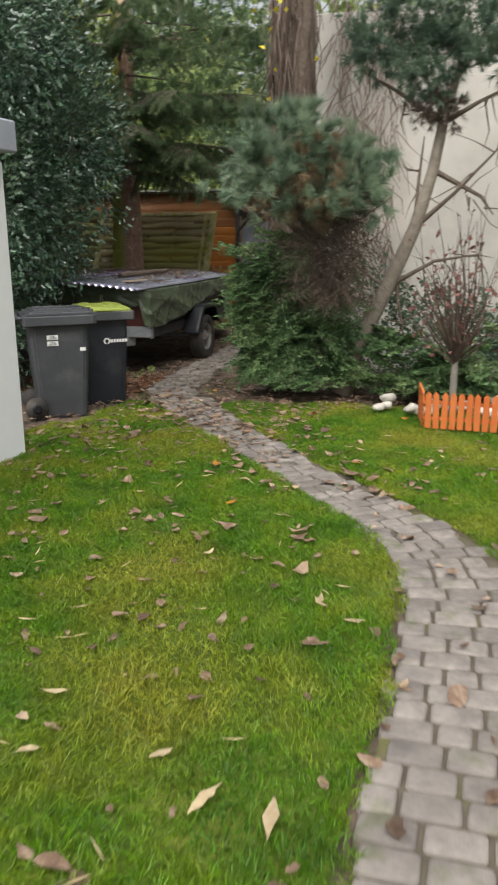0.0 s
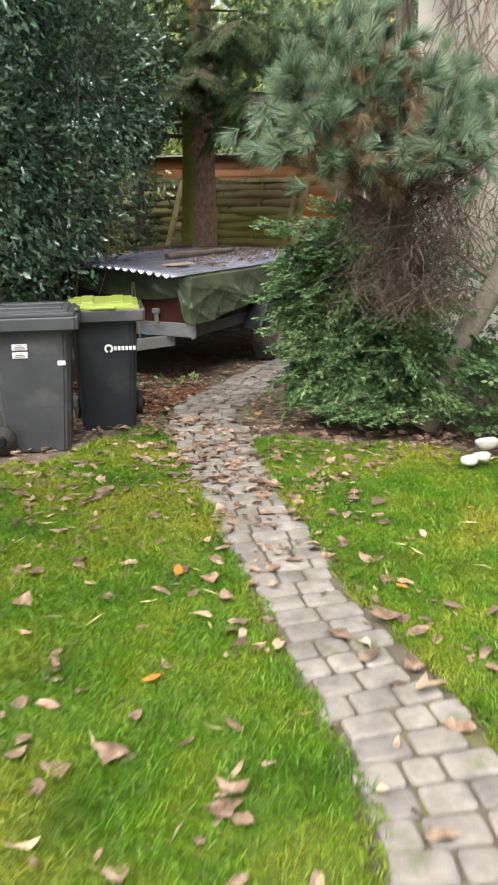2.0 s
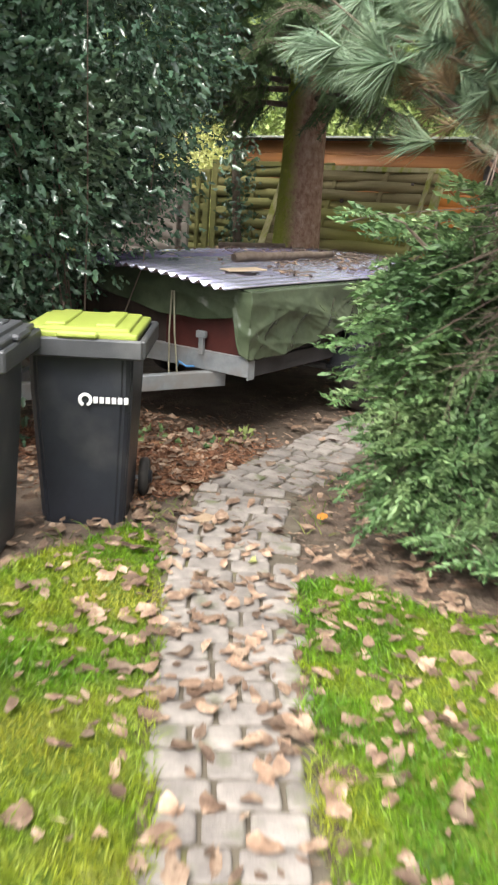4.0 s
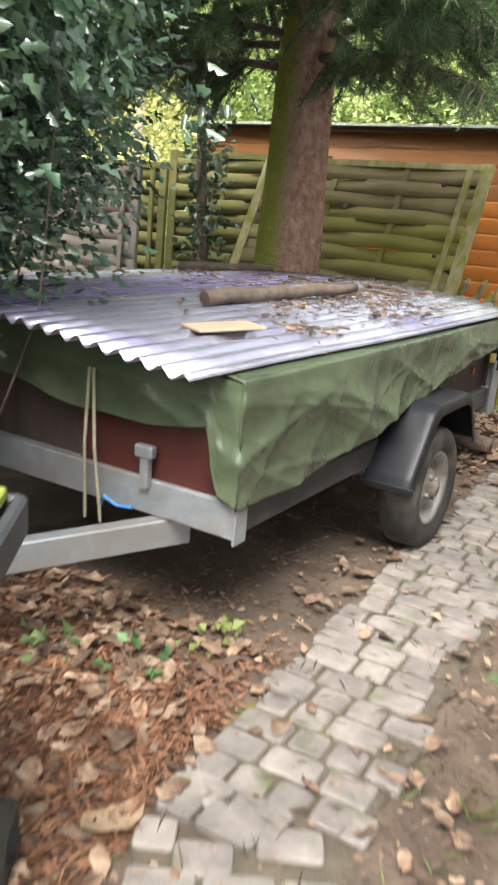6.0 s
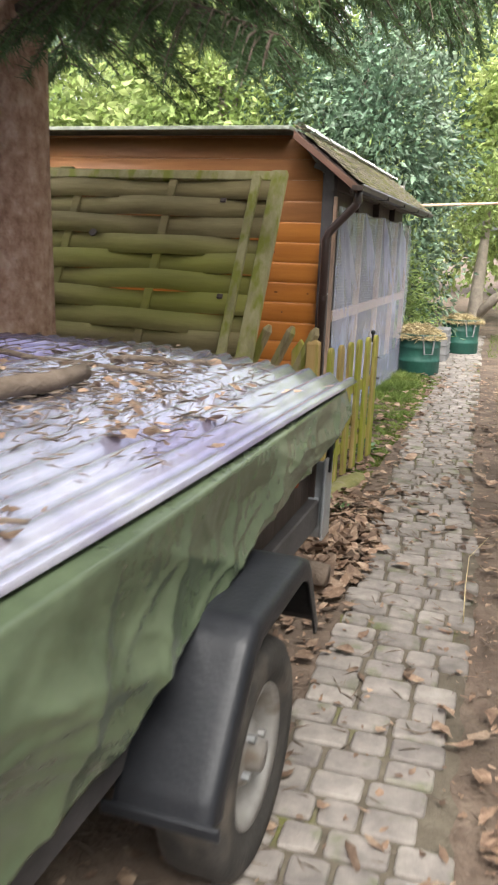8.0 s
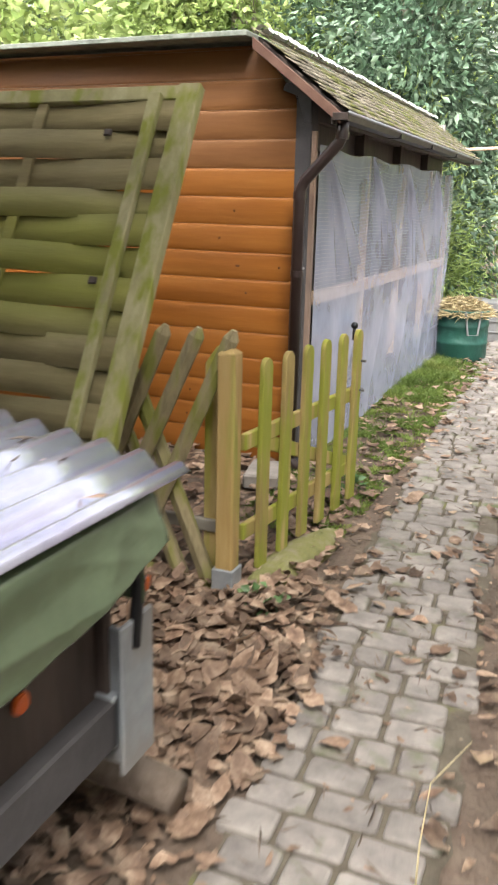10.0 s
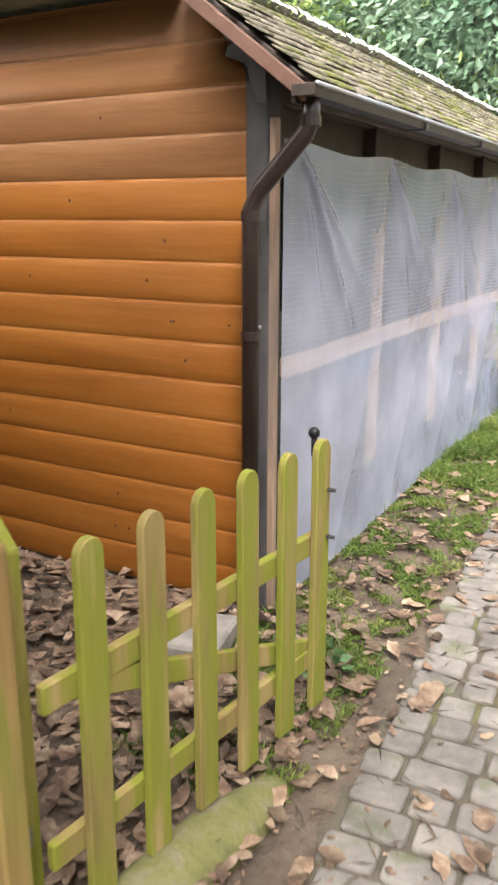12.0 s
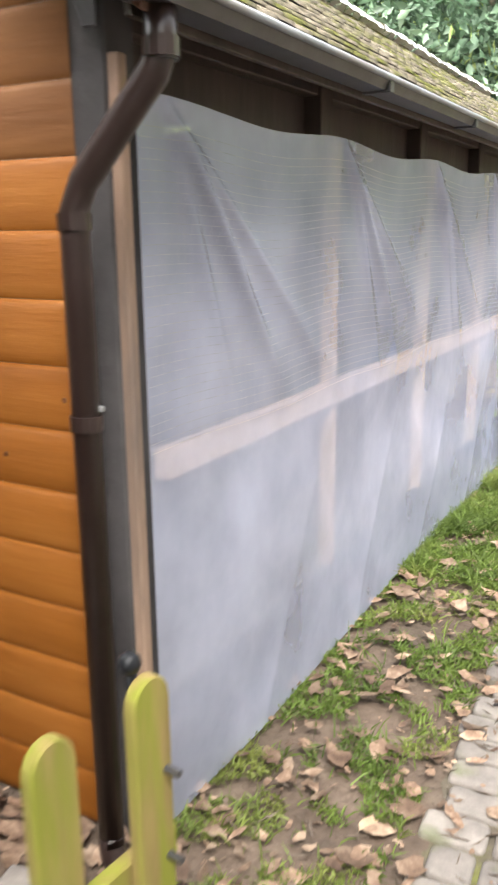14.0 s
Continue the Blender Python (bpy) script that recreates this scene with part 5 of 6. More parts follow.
shrub("evergreen_tree", (-7.0, 8.0, 0.0),
      [(-7.4, 8.5, 2.2, 1.4, 1.6, 2.2), (-6.6, 6.4, 2.6, 1.5, 1.3, 2.6), (-7.0, 9.0, 4.6, 1.8, 1.8, 1.6), (-5.6, 7.0, 4.7, 1.5, 1.4, 1.0)],
      1700, 22, (0.11, 0.05), M_HOLLY, "tall dark evergreen tree behind the holly", "tree", 22, 30, 0.05, 0.4, 0.16)


def tree_trunk(root, pts, radii, material=M_BARK, label=""):
    bm = tube(pts, radii, 18)
    for v in bm.verts:
        q = noise.noise(Vector((v.co.x * 9, v.co.y * 9, v.co.z * 2.2)))
        v.co += Vector((v.co.x - pts[0][0], v.co.y - pts[0][1], 0)).normalized() * 0.012 * q
    return part("trunk", bm, material, root, label, True)


# conifer behind the trailer
con = thing("conifer", (-5.51, 11.83, -0.05), "tall conifer with a mossy reddish trunk behind the trailer", "tree")
tree_trunk(con, [(0, 0, 0), (0, 0, 0.25), (0.0, 0, 0.6), (0.0, 0, 1.1), (0.01, 0.01, 1.8), (0.02, 0.02, 2.6), (0.03, 0.03, 3.6), (0.04, 0.03, 5.2)],
           [0.36, 0.31, 0.265, 0.235, 0.215, 0.20, 0.185, 0.14], M_BARK, "reddish scaly bark, green with moss on one side")


def drooping_branches(root, origin, specs, seed, per=5, length=0.075, twig_m=M_TWIG, needle_m=M_SPRUCE, droop=0.5):
    """Limbs with hanging twigs set with needles. specs: (height, heading degrees, reach, rise)."""
    rng = np.random.default_rng(seed)
    wood = bmesh.new()
    tips, dirs = [], []
    o = Vector(origin)
    for z, head, reach, rise in specs:
        h = Vector((math.cos(radians(head)), math.sin(radians(head)), 0))
        side = Vector((-h.y, h.x, 0))
        pts = [o + Vector((0, 0, z)) + h * reach * s + Vector((0, 0, rise * s - droop * s * s)) for s in (0, 0.3, 0.6, 0.85, 1.0)]
        tube(pts, [0.03, 0.024, 0.016, 0.009, 0.004], 6, wood)
        for k in range(int(40 * reach)):
            s = rng.uniform(0.18, 1.0)
            b = o + Vector((0, 0, z)) + h * reach * s + Vector((0, 0, rise * s - droop * s * s))
            sg = rng.choice([-1, 1])
            l = (0.25 + 0.5 * rng.random()) * (1.15 - 0.6 * s)
            e = b + (side * sg * 0.75 + h * 0.5 + Vector((0, 0, -0.45 - 0.4 * rng.random()))).normalized() * l
            tube([b, b.lerp(e, 0.5) + Vector((0, 0, 0.03)), e], [0.006, 0.004, 0.002], 4, wood, False)
            n = int(l / 0.022)
            for q in range(n):
                f = (q + 0.5) / n
                p = b.lerp(e, f)
                tips.append(p)
                dirs.append((e - b).normalized() + 0.2 * Vector(rng.normal(size=3)))
    part("branchwork", wood, twig_m, root, "", True)
    P, D = np.array([tuple(p) for p in tips]), np.array([tuple(d) for d in dirs])
    piece("needles", needle_mesh("needles", P, D, per, length, rng, 0.95, 0.0065, 0.03), needle_m, root)


specs = [(2.4, 225, 1.7, 0.2), (2.95, 268, 1.9, 0.15), (3.0, 292, 1.8, 0.15), (2.45, 335, 1.7, 0.2), (2.55, 205, 1.7, 0.15), (2.6, 238, 2.1, 0.25), (3.1, 300, 2.3, 0.2), (2.75, 320, 2.2, 0.35), (2.6, 350, 2.0, 0.3), (2.85, 20, 2.2, 0.3), (2.9, 60, 2.0, 0.3), (2.8, 110, 1.8, 0.3), (2.85, 160, 2.0, 0.3),
         (3.2, 230, 2.3, 0.5), (3.3, 275, 2.2, 0.5), (3.2, 310, 2.6, 0.55), (3.3, 340, 2.6, 0.5), (3.3, 10, 2.6, 0.5), (3.5, 40, 2.4, 0.5), (3.6, 85, 2.2, 0.5), (3.6, 190, 2.0, 0.5),
         (4.0, 255, 2.1, 0.6), (4.0, 300, 2.2, 0.6), (4.1, 345, 2.2, 0.6), (4.2, 30, 2.1, 0.6), (4.2, 150, 2.0, 0.6), (4.6, 280, 1.8, 0.6), (4.7, 330, 1.8, 0.6), (4.8, 60, 1.7, 0.6), (4.8, 200, 1.7, 0.6)]
drooping_branches(con, (0, 0, 0), specs, 31, 6, 0.07)

rng = np.random.default_rng(32)
O = np.array((-5.51, 11.83, -0.05))
tufts = [(-5.6, 10.8, 2.62, 0.45, 0.4, 0.22), (-5.15, 10.7, 2.75, 0.4, 0.4, 0.2), (-6.1, 10.7, 2.75, 0.5, 0.4, 0.3), (-4.65, 10.8, 2.72, 0.35, 0.35, 0.22), (-4.3, 10.9, 2.75, 0.4, 0.4, 0.25), (-3.75, 10.9, 2.9, 0.4, 0.4, 0.25),
         (-4.6, 10.8, 3.25, 0.6, 0.5, 0.35), (-3.9, 10.9, 3.4, 0.6, 0.5, 0.35), (-5.4, 10.6, 3.3, 0.7, 0.5, 0.4), (-6.2, 10.4, 3.4, 0.7, 0.6, 0.45), (-4.2, 10.7, 3.95, 0.7, 0.6, 0.4), (-5.2, 10.6, 4.0, 0.8, 0.6, 0.4), (-3.5, 11.0, 4.1, 0.6, 0.5, 0.4), (-6.2, 10.4, 4.2, 0.8, 0.6, 0.4), (-4.7, 10.6, 4.6, 0.9, 0.7, 0.4), (-3.5, 11.2, 4.8, 0.9, 0.7, 0.4), (-3.2, 11.4, 3.6, 0.5, 0.5, 0.4), (-5.0, 11.0, 3.0, 0.5, 0.4, 0.25), (-5.9, 10.9, 3.1, 0.5, 0.4, 0.3), (-5.6, 10.75, 2.42, 0.36, 0.3, 0.16), (-5.95, 10.6, 2.52, 0.32, 0.3, 0.2), (-4.68, 10.85, 2.5, 0.25, 0.25, 0.14), (-4.35, 10.9, 2.42, 0.34, 0.3, 0.16)]
P, D = lumpy(tufts, 1450, 1, rng, 0.75, 0.07)
D[:, 2] -= 0.15
piece("needle_crown", needle_mesh("needle_crown", P - O, D, 60, 0.13, rng, 0.8, 0.0055, 0.08), M_TUFT, con, "hanging tufts of long green needles")
bm = bmesh.new()
for t_ in tufts:
    spray_twigs(bm, (0, 0, t_[2] + 0.45), [tuple(np.array(t_[:3]) - O)], 0.02, rng, 0.08)
part("limbwork", bm, M_TWIG, con, "", True)

# ivy on a dead stem by the fence
ivy = thing("ivy_stem", (-7.05, 12.9, 0), "ivy-covered dead stem beside the mossy fence", "ivy")
part("stem", tube([(0, 0, 0), (0.03, 0, 0.8), (-0.04, 0, 1.6), (-0.1, 0, 2.6)], [0.06, 0.055, 0.05, 0.03], 9), M_TWIG, ivy, "", True)
rng = np.random.default_rng(33)
P = np.stack([rng.normal(0, 0.11, 900), rng.normal(0, 0.10, 900), rng.uniform(0.2, 2.4, 900)], -1)
piece("ivy_leaves", leaf_mesh("ivy_leaves", P, norm(P * [1, 1, 0] + 0.3 * unit(900, rng)), 0.06, 0.05, rng), M_HOLLY, ivy)


# ---- round pine, shrubs and leaning tree by the garage wall ----
pine = thing("mountain_pine", (-1.55, 7.45, 0.03), "round-crowned blue-green pine with dead twigs below", "pine")
rng = np.random.default_rng(41)
O = np.array((-1.55, 7.45, 0.03))
lobes = [(-2.02, 6.95, 2.12, 0.42, 0.40, 0.36), (-1.68, 6.95, 2.25, 0.45, 0.42, 0.40), (-1.26, 7.05, 2.02, 0.36, 0.40, 0.34), (-1.82, 6.75, 1.95, 0.40, 0.36, 0.30), (-1.42, 7.35, 2.05, 0.5, 0.4, 0.4), (-1.9, 7.4, 2.1, 0.4, 0.4, 0.35), (-1.1, 6.95, 1.85, 0.26, 0.28, 0.24)]
P, D = lumpy(lobes, 380, 1, rng, 0.5, 0.03)
D[:, 2] += 0.3
piece("needles", needle_mesh("needles", P - O, D, 150, 0.135, rng, 0.72, 0.005, 0.07), M_NEEDLE, pine, "blue-green needle tufts")
P2, D2 = lumpy([(-1.68, 6.85, 1.82, 0.42, 0.3, 0.2), (-1.55, 6.72, 2.12, 0.28, 0.2, 0.2)], 80, 1, rng, 0.5, 0.05)
piece("dead_needles", needle_mesh("dead_needles", P2 - O, D2, 90, 0.11, rng, 0.75, 0.0035, 0.05), M_DEADNEEDLE, pine, "brown dead needles")
bm = tube([(0, 0.65, 0), (0.02, 0.5, 0.6), (-0.05, 0.1, 1.2), (0.0, -0.4, 1.9)], [0.09, 0.08, 0.07, 0.04], 10)
for l in lobes:
    c = np.array(l[:3]) - O
    for q in range(10):
        spray_twigs(bm, (0.0, -0.1, 1.35 + 0.05 * q), [tuple(c + unit(1, rng)[0] * np.array(l[3:]) * 0.8)], 0.014, rng, 0.06)
part("branchwork", bm, M_TWIG, pine, "", True)
bm = bmesh.new()
for q in range(1700):
    a = rng.uniform(0, 6.283)
    z = rng.uniform(0.95, 1.85)
    r0 = rng.uniform(0.05, 0.40)
    s = Vector((r0 * math.cos(a) + 0.1, r0 * math.sin(a) - 0.15, z))
    e = s + Vector((rng.normal() * 0.12, rng.normal() * 0.12, -rng.uniform(0.02, 0.24)))
    tube([s, s.lerp(e, 0.5) + Vector((rng.normal() * 0.04, rng.normal() * 0.04, 0)), e], [0.0028, 0.002, 0.001], 3, bm, False)
part("dead_twig_mass", bm, M_DEADTWIG, pine, "hanging grey-brown dead twigs")


def frond_shrub(name, at, arms, label, seed, material=M_YEW, leaflet=(0.036, 0.015)):
    """Arching stems set with two ranks of small leaflets. arms: (base, tip, rise)."""
    rng = np.random.default_rng(seed)
    root = thing(name, at, label, "shrub")
    o = Vector(at)
    wood = bmesh.new()
    P, D = [], []
    for b, t, rise in arms:
        b, t = Vector(b) - o, Vector(t) - o
        c = lambda s: b.lerp(t, s) + Vector((0, 0, rise * 4 * s * (1 - s)))
        tube([c(s) for s in (0, 0.3, 0.6, 1.0)], [0.008, 0.006, 0.004, 0.002], 5, wood, False)
        d = (t - b).normalized()
        side = d.cross(Vector((0, 0, 1))).normalized()
        n = int((t - b).length / 0.05)
        for k in range(n):
            s = 0.15 + 0.85 * (k + rng.random()) / n
            p0 = c(min(s, 1.0))
            for sg in (-1, 1):
                l = 0.22 * (1.15 - s) + 0.05
                e = p0 + (side * sg + d * 0.8 + Vector((0, 0, 0.15 * rng.normal() - 0.1))).normalized() * l
                m = max(2, int(l / 0.017))
                for j in range(m):
                    q = p0.lerp(e, (j + 0.5) / m)
                    for s2 in (-1, 1):
                        P.append(q)
                        D.append((e - p0).normalized() * 0.8 + s2 * d + Vector((0, 0, 0.3 * rng.normal())))
    part("branchwork", wood, M_TWIG, root)
    P, D = np.array([tuple(p) for p in P]), np.array([tuple(p) for p in D])
    piece("foliage", leaf_mesh("foliage", P, D, leaflet[0], leaflet[1], rng, 0.15), material, root)
    return root


rng = np.random.default_rng(43)
arms = []
for k in range(250):
    b = (rng.uniform(-2.35, -1.5), 7.95 + rng.normal() * 0.12, 0.1 + rng.random() * 1.0)
    if b[0] < -1.8:
        b = (b[0], b[1], b[2] * 1.3)
    a = radians(rng.uniform(150, 350))
    r = rng.uniform(0.25, 0.6)
    tip = (max(b[0] + r * math.cos(a), -2.44 + 0.16 * rng.random()), max(b[1] + r * math.sin(a) * 0.7, 7.5 + 0.1 * rng.random()), max(0.12, b[2] + rng.uniform(-0.45, 0.2)))
    arms.append((b, tip, rng.uniform(0.03, 0.12)))
for k in range(30):
    z = rng.uniform(0.5, 1.35)
    arms.append(((rng.uniform(-2.25, -1.9), 7.85 + rng.normal() * 0.12, z), (rng.uniform(-2.58, -2.36), rng.uniform(7.4, 7.9), z + rng.uniform(-0.3, 0.12)), rng.uniform(0.04, 0.12)))
frond_shrub("cotoneaster_shrub", (-1.9, 7.95, 0), arms, "arching green shrub with feathery fronds by the path", 44)
arms = []
for k in range(60):
    b = (-0.45 + rng.normal() * 0.35, 8.05 + rng.normal() * 0.15, 0.05 + rng.random() * 0.5)
    a = radians(rng.uniform(170, 370))
    r = rng.uniform(0.2, 0.5)
    arms.append((b, (b[0] + r * math.cos(a), b[1] + r * math.sin(a) * 0.7, max(0.08, b[2] + rng.uniform(-0.3, 0.2))), 0.05))
frond_shrub("low_shrub", (-0.45, 8.05, 0), arms, "low dark green shrub under the pine", 45, M_YEW, (0.05, 0.025))
shrub("hedge_shrub", (-0.2, 8.6, 0), [(-0.4, 8.5, 0.45, 0.7, 0.45, 0.5), (0.6, 8.4, 0.5, 0.7, 0.5, 0.5), (-1.3, 8.7, 0.6, 0.6, 0.4, 0.55)], 420, 16, (0.06, 0.03), M_LAUREL, "dark green hedge shrub at the foot of the garage wall", "shrub", 46, 20, 0.012)

lean = thing("leaning_tree", (-1.45, 8.0, 0.0), "leaning grey-barked pine with a dark needle crown", "tree")
LP = [(0, 0, 0), (0.12, 0, 0.45), (0.42, 0, 1.05), (0.66, 0, 1.6), (0.80, 0, 2.1), (0.88, 0, 2.55), (1.0, 0.05, 3.0)]
part("trunk", tube(LP, [0.11, 0.092, 0.072, 0.060, 0.052, 0.046, 0.03], 12), M_GREYBARK, lean, "", True)
bm = bmesh.new()
rng = np.random.default_rng(47)
for p, t in (((0.66, 0, 1.6), (1.5, -0.1, 2.4)), ((0.42, 0, 1.05), (1.25, 0.1, 1.35)), ((0.88, 0, 2.5), (1.6, 0, 2.85)), ((0.88, 0, 2.5), (0.15, -0.1, 2.95)), ((0.8, 0, 2.1), (1.35, 0.1, 1.7)), ((0.66, 0, 1.6), (0.70, 0.1, 2.4)), ((0.42, 0, 1.05), (0.0, 0.2, 1.3)), ((0.5, 0, 1.25), (0.62, -0.1, 0.5)), ((0.88, 0, 2.55), (0.5, 0, 3.3))):
    spray_twigs(bm, p, [t], 0.028, rng, 0.10)
    for q in range(6):
        s = Vector(p).lerp(Vector(t), rng.uniform(0.4, 1))
        spray_twigs(bm, s, [tuple(s + Vector(rng.normal(size=3)) * 0.22)], 0.008, rng, 0.05)
part("limbwork", bm, M_TWIG, lean, "", True)
O = np.array((-1.45, 8.0, 0.0))
P, D = lumpy([(-0.75, 7.9, 2.95, 0.40, 0.4, 0.26), (-1.15, 7.8, 3.15, 0.36, 0.35, 0.25), (-0.35, 7.85, 3.2, 0.42, 0.4, 0.26), (-0.1, 7.8, 3.0, 0.3, 0.35, 0.2), (-0.72, 7.9, 3.45, 0.5, 0.5, 0.3)], 250, 5, rng, 0.5, 0.06)
D[:, 2] += 0.1
piece("needles", needle_mesh("needles", P - O, D, 32, 0.11, rng, 0.75, 0.005, 0.05), M_DARKNEEDLE, lean, "dark blue-green needle tufts")
P, D = lumpy([(-0.65, 7.85, 2.62, 0.22, 0.2, 0.16)], 40, 4, rng, 0.6, 0.05)
piece("dead_needles", needle_mesh("dead_needles", P - O, D, 24, 0.08, rng, 0.8, 0.004, 0.05), M_DEADTWIG, lean, "grey-brown dead needles")

# vine-covered trunk at the corner of the garage
vine = thing("vine_trunk", (-2.15, 8.75, 0.0), "thick trunk wrapped in bare brown climbing vines", "tree")
tree_trunk(vine, [(0, 0, 0), (0.0, 0, 1.0), (0.02, 0, 2.2), (0.05, 0, 3.5), (0.1, 0, 5.0)], [0.22, 0.2, 0.19, 0.18, 0.15], M_TWIG)
dark, pale = bmesh.new(), bmesh.new()
for q in range(1000):
    wall_side = q > 640
    if wall_side:
        s = Vector((rng.uniform(0.25, 1.0), 0.72 + rng.normal() * 0.05, rng.uniform(1.2, 4.2)))
        e = s + Vector((rng.normal() * 0.16, rng.normal() * 0.04, -rng.uniform(0.2, 0.6)))
    else:
        a, z = rng.uniform(0, 6.283), rng.uniform(0.4, 4.2)
        s = Vector((0.21 * math.cos(a), 0.21 * math.sin(a), z))
        e = s + Vector((rng.normal() * 0.06, rng.normal() * 0.06 - 0.02, -rng.uniform(0.4, 1.0)))
    tube([s, s.lerp(e, 0.5) + Vector((rng.normal() * 0.04, rng.normal() * 0.04, 0.02)), e], [0.007, 0.006, 0.003], 4, pale if wall_side or q % 5 == 0 else dark, False)
part("vine_tangle", dark, M_DEADTWIG, vine, "bare dark brown vine stems")
part("wall_vine", pale, M_VINE, vine, "bare grey-brown vine stems")
n = 15
P = np.stack([rng.uniform(-0.75, 0.35, n), rng.uniform(-0.5, -0.2, n), rng.uniform(2.7, 3.9, n)], -1)
piece("yellow_leaves", leaf_mesh("yellow_leaves", P, norm(unit(n, rng) + [0, -0.3, -0.6]), 0.075, 0.06, rng), M_YELLOW, vine, "last yellow vine leaves")

sap = thing("staked_shrub", (-0.33, 7.15, 0.03), "bare staked shrub with a few red leaves", "shrub")
part("stake", tube([(0, 0, 0), (0, 0, 0.36), (0.01, 0, 0.48)], [0.03, 0.03, 0.022], 9), M_GREYPANEL, sap, "grey wooden stake")
bm = bmesh.new()
ends = []
for q in range(70):
    a, r, z = rng.uniform(0, 6.283), rng.uniform(0.1, 0.6), rng.uniform(0.8, 1.75)
    e = (r * math.cos(a), r * math.sin(a), z)
    ends.append(e)
    spray_twigs(bm, (0.0, 0, 0.40 + 0.1 * rng.random()), [e], 0.008, rng, 0.07)
part("twig_crown", bm, M_DEADTWIG, sap)
E_ = np.array(ends)
P = np.repeat(E_, 3, 0) * rng.uniform(0.6, 1.0, (len(E_) * 3, 1))
piece("red_leaves", leaf_mesh("red_leaves", P, unit(len(P), rng), 0.05, 0.035, rng), mat("wine_leaf", [(0.12, 0.05, 0.045), (0.22, 0.09, 0.07)], 5, 0.6, bump=0, island=0.4), sap, "sparse wine-red leaves")

# ---- trees and hedges behind ----
def leafy_tree(at, height, spread_r, seed, material, label, clumps=700, leaf=(0.13, 0.08), low=0.0, trunk_r=0.14):
    rng = np.random.default_rng(seed)
    root = thing("tree", at, label, "tree", "trees behind the garden")
    o = np.array(at)
    blobs = []
    for k in range(9):
        a, q = rng.uniform(0, 6.283), rng.uniform(0.1, 0.75)
        z = low + (height - low) * rng.uniform(0.15, 0.9)
        blobs.append((spread_r * q * math.cos(a), spread_r * q * math.sin(a), z, spread_r * rng.uniform(0.35, 0.6), spread_r * rng.uniform(0.35, 0.6), (height - low) * rng.uniform(0.13, 0.24)))
    P, D = lumpy(blobs, clumps, 18, rng, 0.5, 0.2)
    keep = P[:, 2] > 0.05
    D[:, 2] -= 0.3
    piece("crown", leaf_mesh("crown", P[keep], D[keep], leaf[0], leaf[1], rng), material, root)
    tree = tube([(0, 0, 0), (0.05, 0, height * 0.4), (0.0, 0.1, height * 0.8)], [trunk_r, trunk_r * 0.8, trunk_r * 0.3], 10)
    for b in blobs:
        spray_twigs(tree, (0.03, 0, height * 0.3), [b[:3]], trunk_r * 0.4, rng, 0.2)
    part("trunk", tree, M_GREYBARK, root, "", True)
    return root


leafy_tree((-5.6, 20.6, 0), 6.2, 1.7, 51, M_LAUREL, "dark glossy laurel tree behind the shed", 1500, (0.10, 0.05))
leafy_tree((-7.6, 20.2, 0), 6.0, 2.0, 52, M_BRIGHT, "light green leafy tree behind the shed roof", 1400, (0.105, 0.05))
leafy_tree((-9.8, 18.4, 0), 5.2, 2.2, 53, M_BRIGHT, "light green leafy tree behind the shed", 800, (0.12, 0.07))
leafy_tree((-12.5, 18.0, 0), 5.5, 2.4, 54, M_BRIGHT, "yellow-green leafy tree behind the mossy fence", 800, (0.12, 0.07))
leafy_tree((-10.2, 15.6, 0), 3.4, 1.6, 55, M_LIMELEAF, "bright yellow-green tree behind the fence", 520, (0.07, 0.05))
leafy_tree((-14.5, 14.5, 0), 6.5, 2.6, 56, M_LAUREL, "dark evergreen tree beyond the fence", 700, (0.15, 0.08))
leafy_tree((-10.8, 10.0, 0), 6.0, 2.2, 57, M_LAUREL, "dark evergreen tree behind the holly", 800, (0.13, 0.07))
leafy_tree((-3.2, 26.0, 0), 7.0, 2.6, 58, M_BRIGHT, "light yellow-green tree at the lane's end", 800, (0.13, 0.08), 1.4)
leafy_tree((-6.4, 27.5, 0), 8.0, 3.0, 59, M_BRIGHT, "tall light green tree at the lane's end", 800, (0.15, 0.09), 0.4)
leafy_tree((-0.4, 30.0, 0), 7.0, 2.6, 60, M_BRIGHT, "tall green tree at the lane's end", 800, (0.15, 0.09))
leafy_tree((-10.0, 26.0, 0), 8.0, 3.2, 61, M_LAUREL, "tall dark tree beyond the shed", 800, (0.16, 0.09))
leafy_tree((-15.0, 23.0, 0), 8.5, 3.5, 62, M_LAUREL, "tall dark tree beyond the fence", 800, (0.18, 0.10))
leafy_tree((-19.0, 16.0, 0), 9.0, 3.5, 63, M_LAUREL, "tall dark tree beyond the fence", 700, (0.18, 0.10))
fork = thing("fork_tree", (-3.95, 23.2, 0), "forked small tree with yellowing leaves", "tree")
part("trunk", tube([(0, 0, 0), (0.02, 0, 0.4), (0.05, 0, 1.2), (0.1, 0, 2.2)], [0.13, 0.12, 0.10, 0.05], 10), M_GREYBARK, fork, "", True)
part("limb", tube([(0.0, 0, 0.35), (0.35, -0.1, 0.75), (0.9, -0.2, 1.0), (1.6, -0.2, 1.5)], [0.09, 0.08, 0.07, 0.04], 9), M_GREYBARK, fork, "", True)
rng = np.random.default_rng(64)
P, D = lumpy([(0.3, 0, 2.6, 1.0, 0.9, 0.6), (1.2, -0.2, 2.0, 0.7, 0.7, 0.5), (-0.3, 0.1, 2.0, 0.5, 0.5, 0.4)], 260, 14, rng, 0.6, 0.15)
